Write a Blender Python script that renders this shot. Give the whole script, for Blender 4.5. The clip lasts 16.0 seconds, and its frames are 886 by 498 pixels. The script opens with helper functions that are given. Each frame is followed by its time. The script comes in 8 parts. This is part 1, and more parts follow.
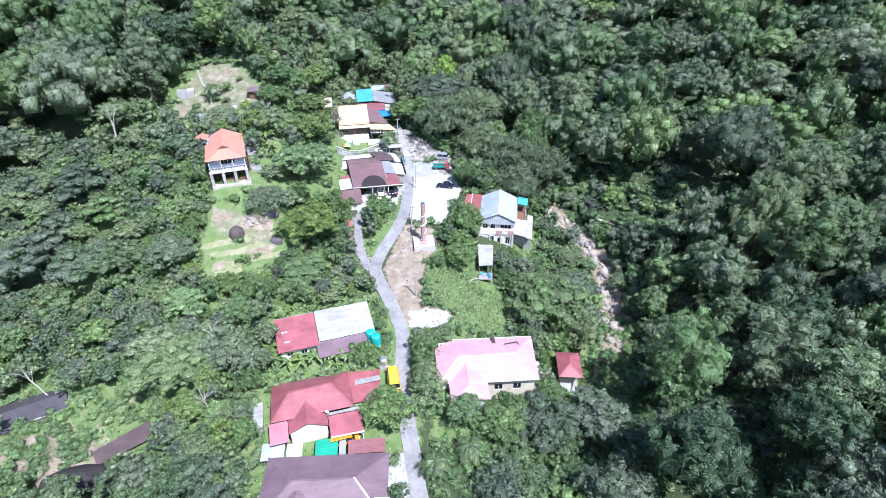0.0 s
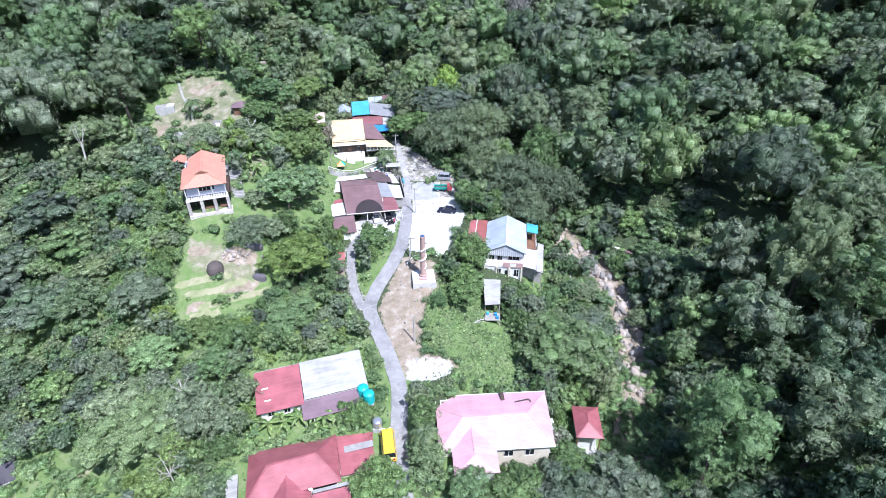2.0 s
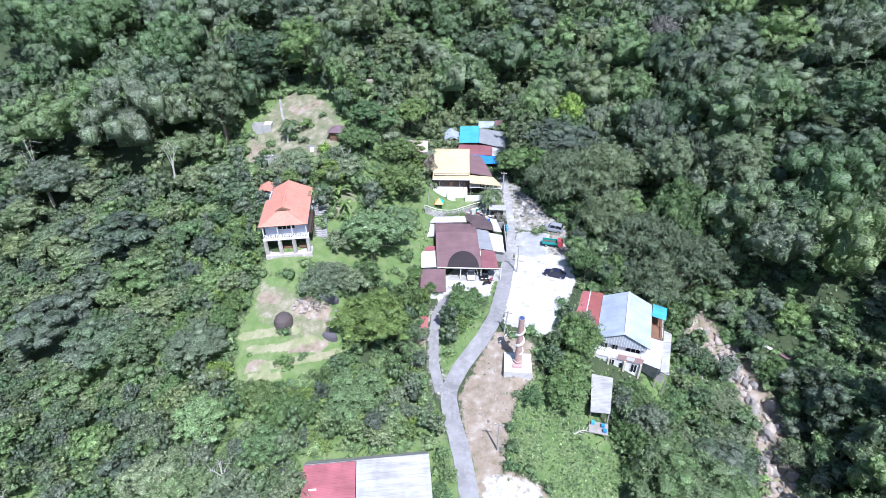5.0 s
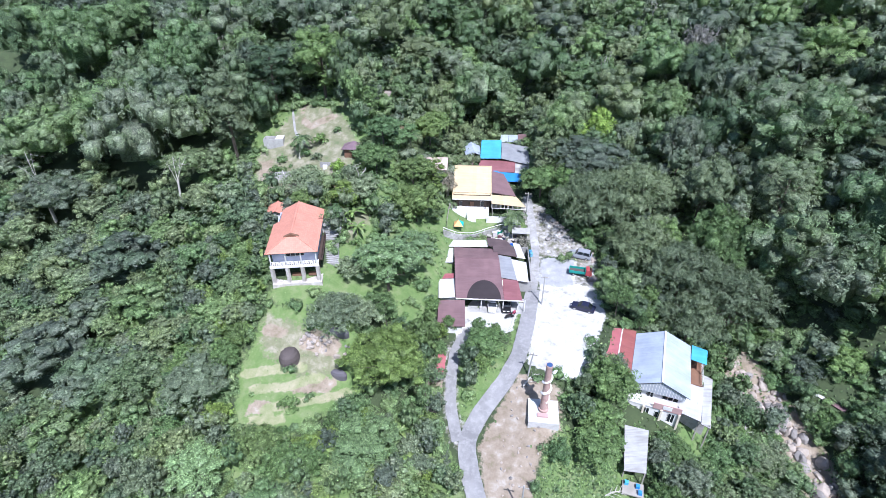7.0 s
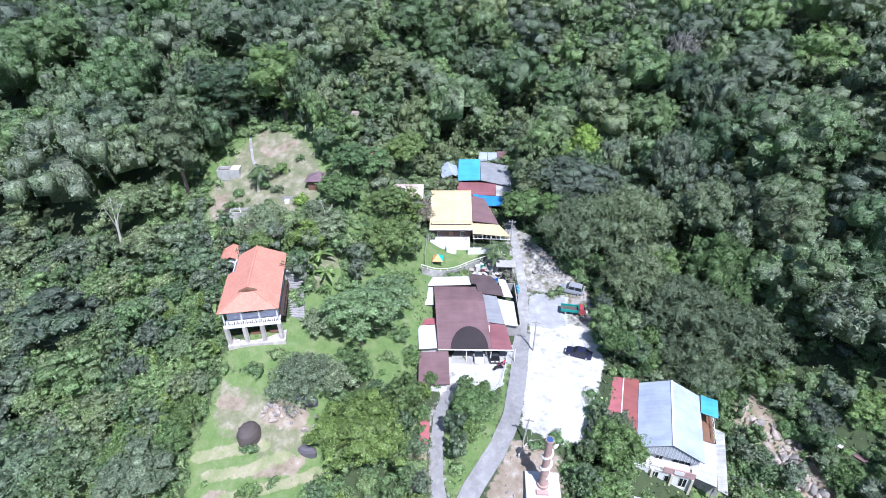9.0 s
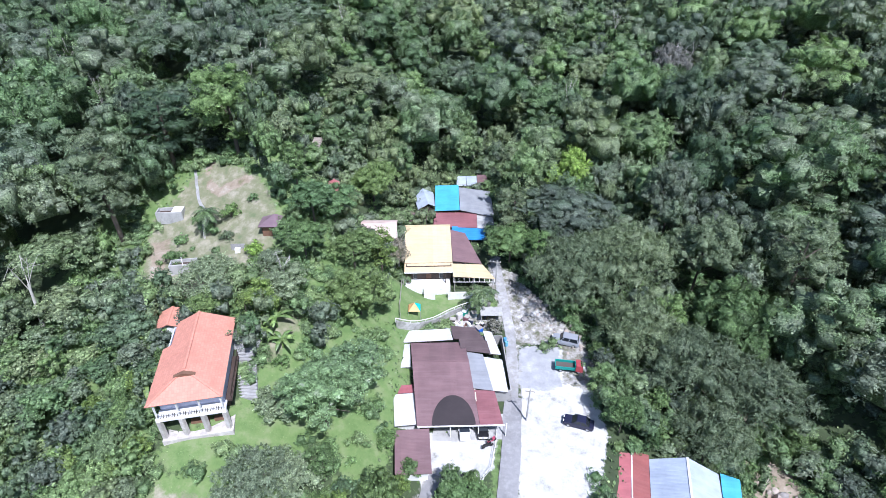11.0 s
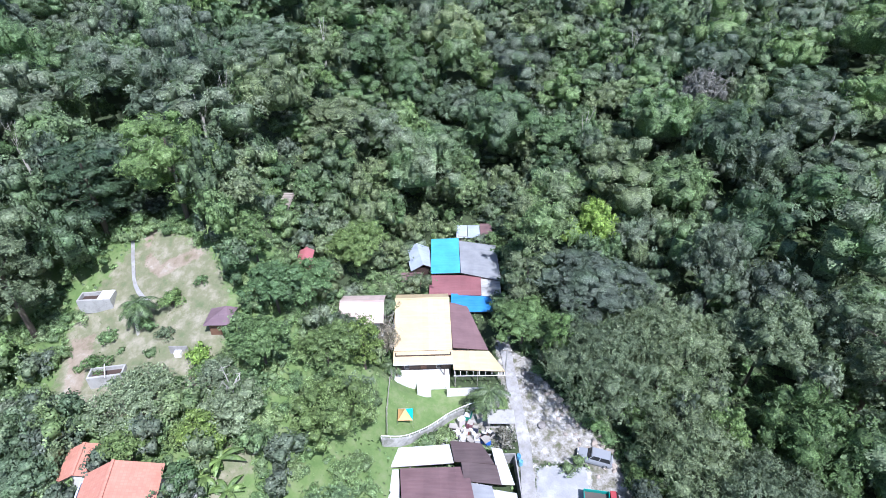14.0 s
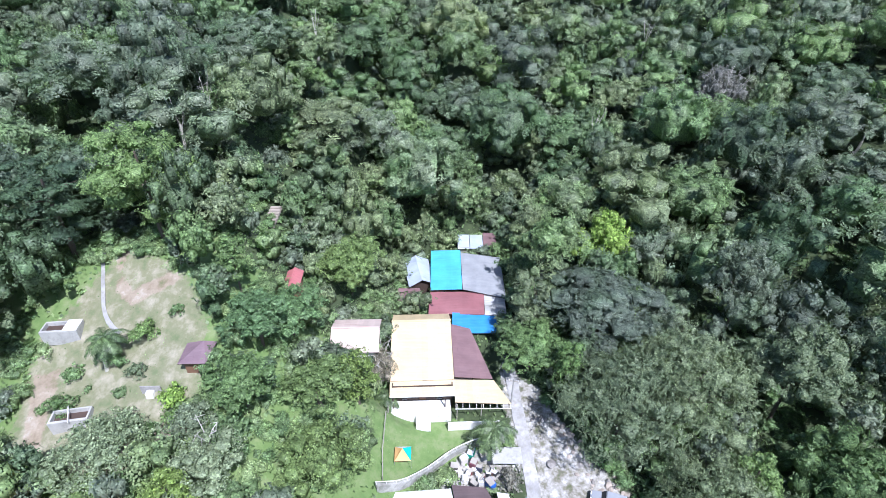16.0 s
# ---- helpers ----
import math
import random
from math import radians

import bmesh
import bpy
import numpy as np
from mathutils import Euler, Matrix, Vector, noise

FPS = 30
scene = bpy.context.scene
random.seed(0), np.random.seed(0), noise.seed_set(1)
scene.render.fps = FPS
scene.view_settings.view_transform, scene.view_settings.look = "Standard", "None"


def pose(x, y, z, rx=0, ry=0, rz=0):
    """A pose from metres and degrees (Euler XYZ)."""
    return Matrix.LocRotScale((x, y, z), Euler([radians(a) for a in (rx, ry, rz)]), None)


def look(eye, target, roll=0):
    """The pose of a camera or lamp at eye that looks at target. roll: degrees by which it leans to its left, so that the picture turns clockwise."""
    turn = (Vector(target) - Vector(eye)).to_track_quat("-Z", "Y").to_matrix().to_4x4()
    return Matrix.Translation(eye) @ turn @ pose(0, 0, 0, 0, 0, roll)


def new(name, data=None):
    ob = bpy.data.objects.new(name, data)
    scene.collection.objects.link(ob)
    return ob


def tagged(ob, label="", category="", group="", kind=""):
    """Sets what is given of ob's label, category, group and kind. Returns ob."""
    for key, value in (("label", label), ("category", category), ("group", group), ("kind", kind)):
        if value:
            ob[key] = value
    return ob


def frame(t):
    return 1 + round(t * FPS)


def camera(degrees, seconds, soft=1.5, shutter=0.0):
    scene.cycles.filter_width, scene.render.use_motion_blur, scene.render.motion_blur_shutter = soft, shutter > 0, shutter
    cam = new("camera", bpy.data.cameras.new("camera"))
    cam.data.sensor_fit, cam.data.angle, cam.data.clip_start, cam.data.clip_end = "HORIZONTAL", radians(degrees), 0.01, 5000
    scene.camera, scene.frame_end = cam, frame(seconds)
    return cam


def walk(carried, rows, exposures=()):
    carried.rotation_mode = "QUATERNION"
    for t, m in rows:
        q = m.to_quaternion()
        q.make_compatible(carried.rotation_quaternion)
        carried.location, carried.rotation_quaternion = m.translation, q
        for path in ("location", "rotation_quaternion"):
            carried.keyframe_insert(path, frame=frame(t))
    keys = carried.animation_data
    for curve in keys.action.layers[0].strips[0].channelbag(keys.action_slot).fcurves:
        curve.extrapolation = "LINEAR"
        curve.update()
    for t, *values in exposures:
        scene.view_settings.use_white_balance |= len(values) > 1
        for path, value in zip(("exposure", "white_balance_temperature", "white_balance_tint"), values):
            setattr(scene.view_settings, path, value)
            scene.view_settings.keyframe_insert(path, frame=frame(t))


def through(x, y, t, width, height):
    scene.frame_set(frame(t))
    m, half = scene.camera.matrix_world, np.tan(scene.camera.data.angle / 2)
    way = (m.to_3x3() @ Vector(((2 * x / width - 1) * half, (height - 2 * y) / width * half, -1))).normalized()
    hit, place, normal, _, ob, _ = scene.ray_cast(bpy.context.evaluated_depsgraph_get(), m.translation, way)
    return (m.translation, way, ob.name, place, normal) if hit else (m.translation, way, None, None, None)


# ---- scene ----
cam = camera(78.80, 16.0, soft=0.7)
PATH = [
    # seconds, x, y, z, pitch from straight down, roll, heading
    (0.0, 0.00, 0.00, 64.30, 56.25, 0.05, -0.03),
    (0.5, -0.06, 3.04, 63.94, 56.33, 0.06, -0.01),
    (1.0, -0.05, 6.32, 63.86, 56.31, 0.10, -0.01),
    (1.5, -0.04, 9.94, 63.82, 56.28, 0.13, 0.05),
    (2.0, -0.04, 13.54, 63.69, 56.29, 0.17, 0.10),
    (2.5, -0.15, 17.38, 63.61, 56.31, 0.16, 0.13),
    (3.0, -0.34, 21.34, 63.70, 56.25, 0.18, 0.79),
    (3.5, -0.69, 25.47, 63.47, 56.30, 0.19, 3.75),
    (4.0, -1.10, 29.19, 63.70, 56.28, 0.25, 8.43),
    (4.5, -1.52, 32.21, 64.11, 56.33, 0.32, 11.09),
    (5.0, -2.36, 34.85, 64.04, 56.44, 0.29, 12.30),
    (7.5, -6.06, 45.93, 64.19, 56.58, 0.25, 14.31),
    (8.0, -7.12, 48.97, 64.33, 56.55, 0.22, 13.89),
    (8.5, -7.82, 52.21, 64.54, 56.46, 0.27, 12.34),
    (9.0, -8.59, 55.55, 64.68, 56.41, 0.27, 11.11),
    (11.5, -12.01, 73.71, 64.91, 56.22, -0.16, 8.13),
    (12.0, -12.61, 77.19, 64.86, 56.26, -0.19, 8.07),
    (12.5, -13.23, 80.81, 64.92, 56.24, -0.26, 7.99),
    (13.0, -13.78, 84.62, 64.94, 56.22, -0.27, 7.97),
    (13.5, -14.17, 88.43, 65.04, 56.20, -0.22, 8.06),
    (14.0, -14.81, 92.06, 65.22, 56.20, -0.27, 8.00),
    (14.5, -15.23, 94.73, 65.14, 55.29, -0.30, 8.01),
    (15.0, -15.68, 96.83, 65.21, 54.82, -0.37, 7.96),
    (15.5, -15.97, 98.39, 65.14, 54.83, -0.39, 7.94),
    (16.0, -16.31, 100.30, 65.38, 54.72, -0.46, 7.96),
]
walk(cam, [(t, pose(x, y, z, rx, ry, rz)) for t, x, y, z, rx, ry, rz in PATH],
     exposures=((0.0, 0.68, 5560, 17), (4.5, 0.56, 5560, 17), (9.0, 0.49, 5560, 17), (13.0, 0.44, 5560, 17), (14.5, 0.62, 5560, 17), (16.0, 0.62, 5560, 17)))

# ---- light ----
SUN_AZ, SUN_EL = 144.0, 58.0
SUN_DIR = Vector((math.sin(radians(SUN_AZ)) * math.cos(radians(SUN_EL)), math.cos(radians(SUN_AZ)) * math.cos(radians(SUN_EL)), math.sin(radians(SUN_EL))))
world = bpy.data.worlds.new("sky")
scene.world = world
world.use_nodes = True
sky = world.node_tree.nodes.new("ShaderNodeTexSky")
sky.sky_type, sky.sun_disc = "NISHITA", False
sky.sun_elevation, sky.sun_rotation = radians(SUN_EL), radians(SUN_AZ)
world.node_tree.links.new(sky.outputs[0], world.node_tree.nodes["Background"].inputs[0])
world.node_tree.nodes["Background"].inputs[1].default_value = 0.105
sun_data = bpy.data.lights.new("sun", "SUN")
sun_data.energy, sun_data.angle, sun_data.color = 4.9, radians(0.55), (1.0, 0.965, 0.91)
sun = new("sun", sun_data)
sun.matrix_world = look(SUN_DIR * 300, (0, 0, 0))

# ---- materials ----
def nodes_of(name):
    m = bpy.data.materials.new(name)
    m.use_nodes = True
    t = m.node_tree
    return m, t, t.nodes["Principled BSDF"], t.links


def tex_noise(t, scale, detail=4.0, rough=0.55, coords=None, out="Fac"):
    n = t.nodes.new("ShaderNodeTexNoise")
    n.inputs["Scale"].default_value, n.inputs["Detail"].default_value, n.inputs["Roughness"].default_value = scale, detail, rough
    if coords is not None:
        t.links.new(coords, n.inputs["Vector"])
    return n.outputs[out]


def ramp_of(t, fac, stops):
    r = t.nodes.new("ShaderNodeValToRGB")
    t.links.new(fac, r.inputs[0])
    e = r.color_ramp.elements
    while len(e) < len(stops):
        e.new(0.5)
    for el, (p, c) in zip(e, stops):
        el.position, el.color = p, (*c, 1) if len(c) == 3 else c
    return r.outputs[0]


def mix_col(t, fac, a, b, how="MIX"):
    n = t.nodes.new("ShaderNodeMix")
    n.data_type, n.blend_type = "RGBA", how
    for sock, v in ((n.inputs[0], fac), (n.inputs[6], a), (n.inputs[7], b)):
        if isinstance(v, (int, float)):
            sock.default_value = v
        elif isinstance(v, tuple):
            sock.default_value = (*v, 1)
        else:
            t.links.new(v, sock)
    return n.outputs[2]


def math_of(t, op, a, b=0.0, c=0.0):
    n = t.nodes.new("ShaderNodeMath")
    n.operation = op
    for sock, v in zip(n.inputs, (a, b, c)):
        if isinstance(v, (int, float)):
            sock.default_value = v
        else:
            t.links.new(v, sock)
    return n.outputs[0]


def bump_of(t, height, strength, distance=0.05):
    n = t.nodes.new("ShaderNodeBump")
    n.inputs["Strength"].default_value, n.inputs["Distance"].default_value = strength, distance
    t.links.new(height, n.inputs["Height"])
    return n.outputs[0]


def place_of(t):
    return t.nodes.new("ShaderNodeNewGeometry").outputs["Position"]


def plain(name, col, rough=0.7, vary=0.25, grain=3.0, metal=0.0, dirt=None, dirt_amount=0.3, bump=0.15):
    """A painted, cast or raw surface with large stains, fine grain and a slight relief."""
    m, t, b, l = nodes_of(name)
    pos = place_of(t)
    big, fine = tex_noise(t, 0.35, 5, 0.6, pos), tex_noise(t, grain * 3, 3, 0.6, pos)
    dark = tuple(c * (1 - vary) for c in col)
    light = tuple(min(1, c * (1 + vary * 0.5)) for c in col)
    c = ramp_of(t, big, ((0.32, dark), (0.68, light)))
    c = mix_col(t, math_of(t, "MULTIPLY", fine, vary * 0.7), c, tuple(x * 0.55 for x in col))
    if dirt:
        streak = tex_noise(t, 1.3, 6, 0.7, pos)
        c = mix_col(t, ramp_of(t, streak, ((0.62 - dirt_amount * 0.4, (0, 0, 0)), (0.75, (1, 1, 1)))), c, dirt)
    l.new(c, b.inputs["Base Color"])
    b.inputs["Roughness"].default_value, b.inputs["Metallic"].default_value = rough, metal
    if bump:
        l.new(bump_of(t, fine, bump), b.inputs["Normal"])
    return m


def roof_metal(name, col, turn, rough=0.5, rust=0.25, rust_col=(0.16, 0.07, 0.04), pitch=0.2, vary=0.22):
    """Ribbed sheet metal. turn: heading in degrees of the ribs, pitch: rib spacing."""
    m, t, b, l = nodes_of(name)
    pos = place_of(t)
    rot = t.nodes.new("ShaderNodeMapping")
    rot.inputs["Rotation"].default_value = (0, 0, radians(-turn))
    l.new(pos, rot.inputs["Vector"])
    along = t.nodes.new("ShaderNodeMapping")
    along.inputs["Scale"].default_value = (2.6, 0.22, 0.22)
    l.new(rot.outputs[0], along.inputs["Vector"])
    wave = t.nodes.new("ShaderNodeTexWave")
    wave.bands_direction, wave.inputs["Scale"].default_value = "X", 0.314 / pitch
    l.new(rot.outputs[0], wave.inputs["Vector"])
    big = tex_noise(t, 0.4, 4, 0.55, pos)
    streak = tex_noise(t, 1.0, 6, 0.65, along.outputs[0])
    oi = t.nodes.new("ShaderNodeObjectInfo").outputs["Random"]
    c = ramp_of(t, big, ((0.3, tuple(x * (1 - vary) for x in col)), (0.7, tuple(min(1, x * (1 + vary * 0.45)) for x in col))))
    c = mix_col(t, math_of(t, "MULTIPLY", oi, 0.22), c, tuple(x * 0.55 for x in col))
    fade = math_of(t, "MULTIPLY", ramp_of(t, tex_noise(t, 0.9, 7, 0.7, along.outputs[0]), ((0.45, (0, 0, 0)), (0.72, (1, 1, 1)))), 0.4)
    c = mix_col(t, fade, c, tuple(min(0.85, x * 1.12 + 0.05) for x in col))
    stain = math_of(t, "MULTIPLY", ramp_of(t, tex_noise(t, 2.2, 6, 0.7, pos), ((0.56, (0, 0, 0)), (0.75, (1, 1, 1)))), 0.4)
    c = mix_col(t, stain, c, tuple(x * 0.6 for x in col))
    c = mix_col(t, ramp_of(t, streak, ((0.78 - rust * 0.5, (0, 0, 0)), (0.86, (0.9, 0.9, 0.9)))), c, rust_col)
    l.new(c, b.inputs["Base Color"])
    b.inputs["Roughness"].default_value = rough
    l.new(bump_of(t, wave.outputs["Fac"], 0.22, 0.03), b.inputs["Normal"])
    return m


def roof_tile(name, col, turn, course=0.33, dark=0.55):
    """Clay or concrete tiles in rows across the slope."""
    m, t, b, l = nodes_of(name)
    pos = place_of(t)
    rot = t.nodes.new("ShaderNodeMapping")
    rot.inputs["Rotation"].default_value = (0, 0, radians(-turn))
    l.new(pos, rot.inputs["Vector"])
    brick = t.nodes.new("ShaderNodeTexBrick")
    brick.offset = 0.0
    for k, v in (("Scale", 1.0), ("Mortar Size", 0.02), ("Brick Width", 0.3), ("Row Height", course), ("Mortar Smooth", 0.3)):
        brick.inputs[k].default_value = v
    brick.inputs["Color1"].default_value = (*col, 1)
    brick.inputs["Color2"].default_value = (*(x * 0.85 for x in col), 1)
    brick.inputs["Mortar"].default_value = (*(x * dark for x in col), 1)
    l.new(rot.outputs[0], brick.inputs["Vector"])
    big = tex_noise(t, 0.5, 5, 0.65, pos)
    c = mix_col(t, ramp_of(t, big, ((0.45, (0, 0, 0)), (0.75, (0.55, 0.55, 0.55)))), brick.outputs["Color"], tuple(x * 0.6 for x in col))
    l.new(c, b.inputs["Base Color"])
    b.inputs["Roughness"].default_value = 0.75
    l.new(bump_of(t, brick.outputs["Fac"], -0.4, 0.03), b.inputs["Normal"])
    return m


def foliage(name, stops, source="object", rough=0.55, through=0.2, spread=0.3, cut=3.6, keep=0.5):
    """Leaves: a colour of its own for each plant, lighter and darker leaf by leaf; cut: leaflets to the metre, which leave gaps between them (0: none)."""
    m, t, b, l = nodes_of(name)
    stops = [(p, (r * 1.14, g * 1.09, b_ * 1.34)) for p, (r, g, b_) in stops]
    if source == "object":
        who = t.nodes.new("ShaderNodeObjectInfo").outputs["Random"]
    else:
        at = t.nodes.new("ShaderNodeAttribute")
        at.attribute_name = "tint"
        who = at.outputs["Fac"]
    pos = place_of(t)
    spray = t.nodes.new("ShaderNodeNewGeometry").outputs["Random Per Island"]
    patch = tex_noise(t, 0.18, 3, 0.5, pos)
    c = ramp_of(t, math_of(t, "ADD", math_of(t, "MULTIPLY", who, 0.75), math_of(t, "MULTIPLY", patch, 0.3)), stops)
    own = math_of(t, "FRACT", math_of(t, "MULTIPLY", who, 17.3))
    c = mix_col(t, 1.0, c, ramp_of(t, own, ((0.0, (0.78, 0.80, 0.84)), (0.5, (1.0, 1.0, 1.0)), (1.0, (1.26, 1.24, 1.14)))), "MULTIPLY")
    c = mix_col(t, 1.0, c, ramp_of(t, spray, ((0.0, (1 - spread,) * 3), (1.0, (1 + spread,) * 3))), "MULTIPLY")
    leaf = t.nodes.new("ShaderNodeTexVoronoi")
    leaf.inputs["Scale"].default_value = cut or 3.0
    l.new(pos, leaf.inputs["Vector"])
    tone = t.nodes.new("ShaderNodeSeparateColor")
    l.new(leaf.outputs["Color"], tone.inputs[0])
    c = mix_col(t, 1.0, c, ramp_of(t, tone.outputs[0], ((0.0, (0.62, 0.64, 0.62)), (0.65, (1.06, 1.06, 1.04)), (1.0, (1.68, 1.62, 1.60)))), "MULTIPLY")
    l.new(c, b.inputs["Base Color"])
    b.inputs["Roughness"].default_value = rough
    b.inputs["Specular IOR Level"].default_value = 0.3
    tr = t.nodes.new("ShaderNodeBsdfTranslucent")
    l.new(mix_col(t, 1.0, c, (1.1, 1.25, 0.6), "MULTIPLY"), tr.inputs["Color"])
    mx = t.nodes.new("ShaderNodeMixShader")
    mx.inputs[0].default_value = through
    l.new(b.outputs[0], mx.inputs[1])
    l.new(tr.outputs[0], mx.inputs[2])
    out = mx.outputs[0]
    if cut:
        gap = t.nodes.new("ShaderNodeBsdfTransparent")
        hole = t.nodes.new("ShaderNodeMixShader")
        l.new(math_of(t, "GREATER_THAN", leaf.outputs["Distance"], keep), hole.inputs[0])
        l.new(out, hole.inputs[1])
        l.new(gap.outputs[0], hole.inputs[2])
        out = hole.outputs[0]
    l.new(out, t.nodes["Material Output"].inputs[0])
    return m


def leaf_pair(name, stops, source="object", **more):
    """The outer sprays with gaps between leaflets, and the closed inner foliage of the same colour."""
    return foliage(name, stops, source, **more), foliage(name + "_inner", stops, source, **{**more, "keep": 0.72})


GREENS = ((0.05, (0.060, 0.100, 0.056)), (0.2, (0.088, 0.146, 0.060)), (0.34, (0.118, 0.152, 0.094)), (0.48, (0.106, 0.182, 0.066)), (0.6, (0.148, 0.186, 0.112)), (0.74, (0.132, 0.214, 0.070)), (0.86, (0.172, 0.222, 0.104)), (1.0, (0.190, 0.262, 0.080)))
FRESH = ((0.0, (0.108, 0.196, 0.068)), (0.5, (0.148, 0.236, 0.086)), (1.0, (0.192, 0.264, 0.108)))
LEAF = leaf_pair("leaves", GREENS, cut=5.8)
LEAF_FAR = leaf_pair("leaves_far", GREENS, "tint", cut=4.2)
LEAF_LIME = leaf_pair("lime_leaves", ((0.0, (0.24, 0.38, 0.07)), (1.0, (0.28, 0.41, 0.08))))
LEAF_FRESH = leaf_pair("fresh_leaves", FRESH, cut=5.8)
THICKET = leaf_pair("thicket_leaves", FRESH, "tint", cut=6.5)
LEAF_DARK = leaf_pair("dark_leaves", ((0.0, (0.098, 0.172, 0.055)), (1.0, (0.138, 0.215, 0.068))), cut=5.6)
LEAF_OLIVE = leaf_pair("olive_leaves", ((0.0, (0.135, 0.208, 0.06)), (1.0, (0.160, 0.235, 0.07))), cut=5.0)
LEAF_SOFT = leaf_pair("soft_leaves", ((0.0, (0.16, 0.215, 0.11)), (1.0, (0.185, 0.24, 0.12))), cut=5.2)
LEAF_GREY = leaf_pair("grey_leaves", ((0.0, (0.124, 0.174, 0.082)), (1.0, (0.150, 0.198, 0.095))), cut=5.6, spread=0.2)
LEAF_MAUVE = leaf_pair("mauve_leaves", ((0.0, (0.18, 0.188, 0.135)), (1.0, (0.2, 0.206, 0.15))), cut=3.4)
LEAF_PALE = leaf_pair("pale_leaves", ((0.0, (0.175, 0.275, 0.105)), (1.0, (0.21, 0.305, 0.13))), rough=0.35, cut=5.0)
LEAF_GOLD = leaf_pair("yellow_green_leaves", ((0.0, (0.146, 0.222, 0.050)), (1.0, (0.158, 0.236, 0.055))), cut=5.0)
LEAF_DRY = leaf_pair("dry_leaves", ((0.0, (0.18, 0.19, 0.12)), (1.0, (0.26, 0.25, 0.17))))
GRASS = foliage("grass", ((0.0, (0.10, 0.175, 0.055)), (0.6, (0.14, 0.21, 0.075)), (1.0, (0.19, 0.24, 0.11))), "tint", rough=0.6, cut=0)
BROAD = foliage("broad_leaves", ((0.0, (0.13, 0.225, 0.06)), (1.0, (0.20, 0.28, 0.08))), rough=0.4, cut=0)
FROND = foliage("palm_fronds", ((0.0, (0.09, 0.14, 0.055)), (1.0, (0.12, 0.17, 0.065))), rough=0.45, cut=0)
BARK = plain("bark", (0.14, 0.115, 0.09), 0.9, 0.4, 4.0, bump=0.5)
BARK_PALE = plain("pale_bark", (0.50, 0.48, 0.43), 0.85, 0.3, 4.0, bump=0.4)
ASPHALT = plain("asphalt", (0.295, 0.29, 0.292), 0.85, 0.3, 8.0, dirt=(0.36, 0.355, 0.35), dirt_amount=0.35, bump=0.3)
OLD_CONCRETE = plain("broken_concrete", (0.42, 0.415, 0.42), 0.9, 0.35, 5.0, dirt=(0.24, 0.23, 0.20), dirt_amount=0.5, bump=0.5)
CONCRETE = plain("concrete", (0.46, 0.455, 0.44), 0.85, 0.2, 6.0, dirt=(0.27, 0.265, 0.25), dirt_amount=0.35, bump=0.3)
WHITE_WALL = plain("white_paint", (0.80, 0.79, 0.77), 0.7, 0.08, 4.0, dirt=(0.5, 0.48, 0.44), dirt_amount=0.1)
CREAM_WALL = plain("cream_paint", (0.68, 0.62, 0.50), 0.75, 0.12, 4.0, dirt=(0.4, 0.35, 0.28), dirt_amount=0.15)
GREY_WALL = plain("grey_render", (0.36, 0.35, 0.34), 0.85, 0.2, 4.0, dirt=(0.2, 0.19, 0.18))
LILAC_WALL = plain("lilac_paint", (0.58, 0.60, 0.72), 0.7, 0.1, 4.0)
PINK_WALL = plain("pink_paint", (0.55, 0.36, 0.34), 0.75, 0.15, 4.0)
PILLAR_STONE = plain("pillar_stone", (0.66, 0.62, 0.58), 0.8, 0.35, 5.0, dirt=(0.34, 0.29, 0.26), dirt_amount=0.4, bump=0.5)
DARK_WOOD = plain("dark_wood", (0.075, 0.05, 0.04), 0.7, 0.35, 5.0)
BROWN_WOOD = plain("brown_wood", (0.22, 0.12, 0.075), 0.7, 0.3, 5.0)
GREY_WOOD = plain("weathered_wood", (0.40, 0.37, 0.33), 0.85, 0.3, 5.0)
STONE_PALE = plain("pale_stone", (0.44, 0.38, 0.33), 0.85, 0.22, 4.0, dirt=(0.35, 0.3, 0.26), bump=0.5)
STONE_GREY = plain("grey_stone", (0.30, 0.28, 0.265), 0.85, 0.3, 4.0, dirt=(0.2, 0.18, 0.16), bump=0.5)
BLACK_SHEET = plain("black_netting", (0.085, 0.074, 0.08), 0.75, 0.3, 6.0, dirt=(0.08, 0.075, 0.08), dirt_amount=0.2)
RUBBER = plain("rubber", (0.02, 0.02, 0.02), 0.8, 0.2, 6.0)
STEEL = plain("galvanised_steel", (0.55, 0.56, 0.58), 0.4, 0.15, 5.0, metal=0.7)
GLASS_DARK, _t, _b, _l = nodes_of("window_glass")
_b.inputs["Base Color"].default_value = (0.02, 0.025, 0.03, 1)
_b.inputs["Roughness"].default_value = 0.06

# ---- helpers of this place ----
def part(name, bm, material, parent, label=""):
    me = bpy.data.meshes.new(name)
    bm.to_mesh(me)
    bm.free()
    me.materials.append(material)
    ob = new(name, me)
    ob.parent = parent
    if label:
        ob["label"] = label
    return ob


def thing(name, at, label, category, group="", kind=""):
    ob = new(name)
    ob.location, ob.empty_display_size = at, 0.5
    return tagged(ob, label, category, group, kind)


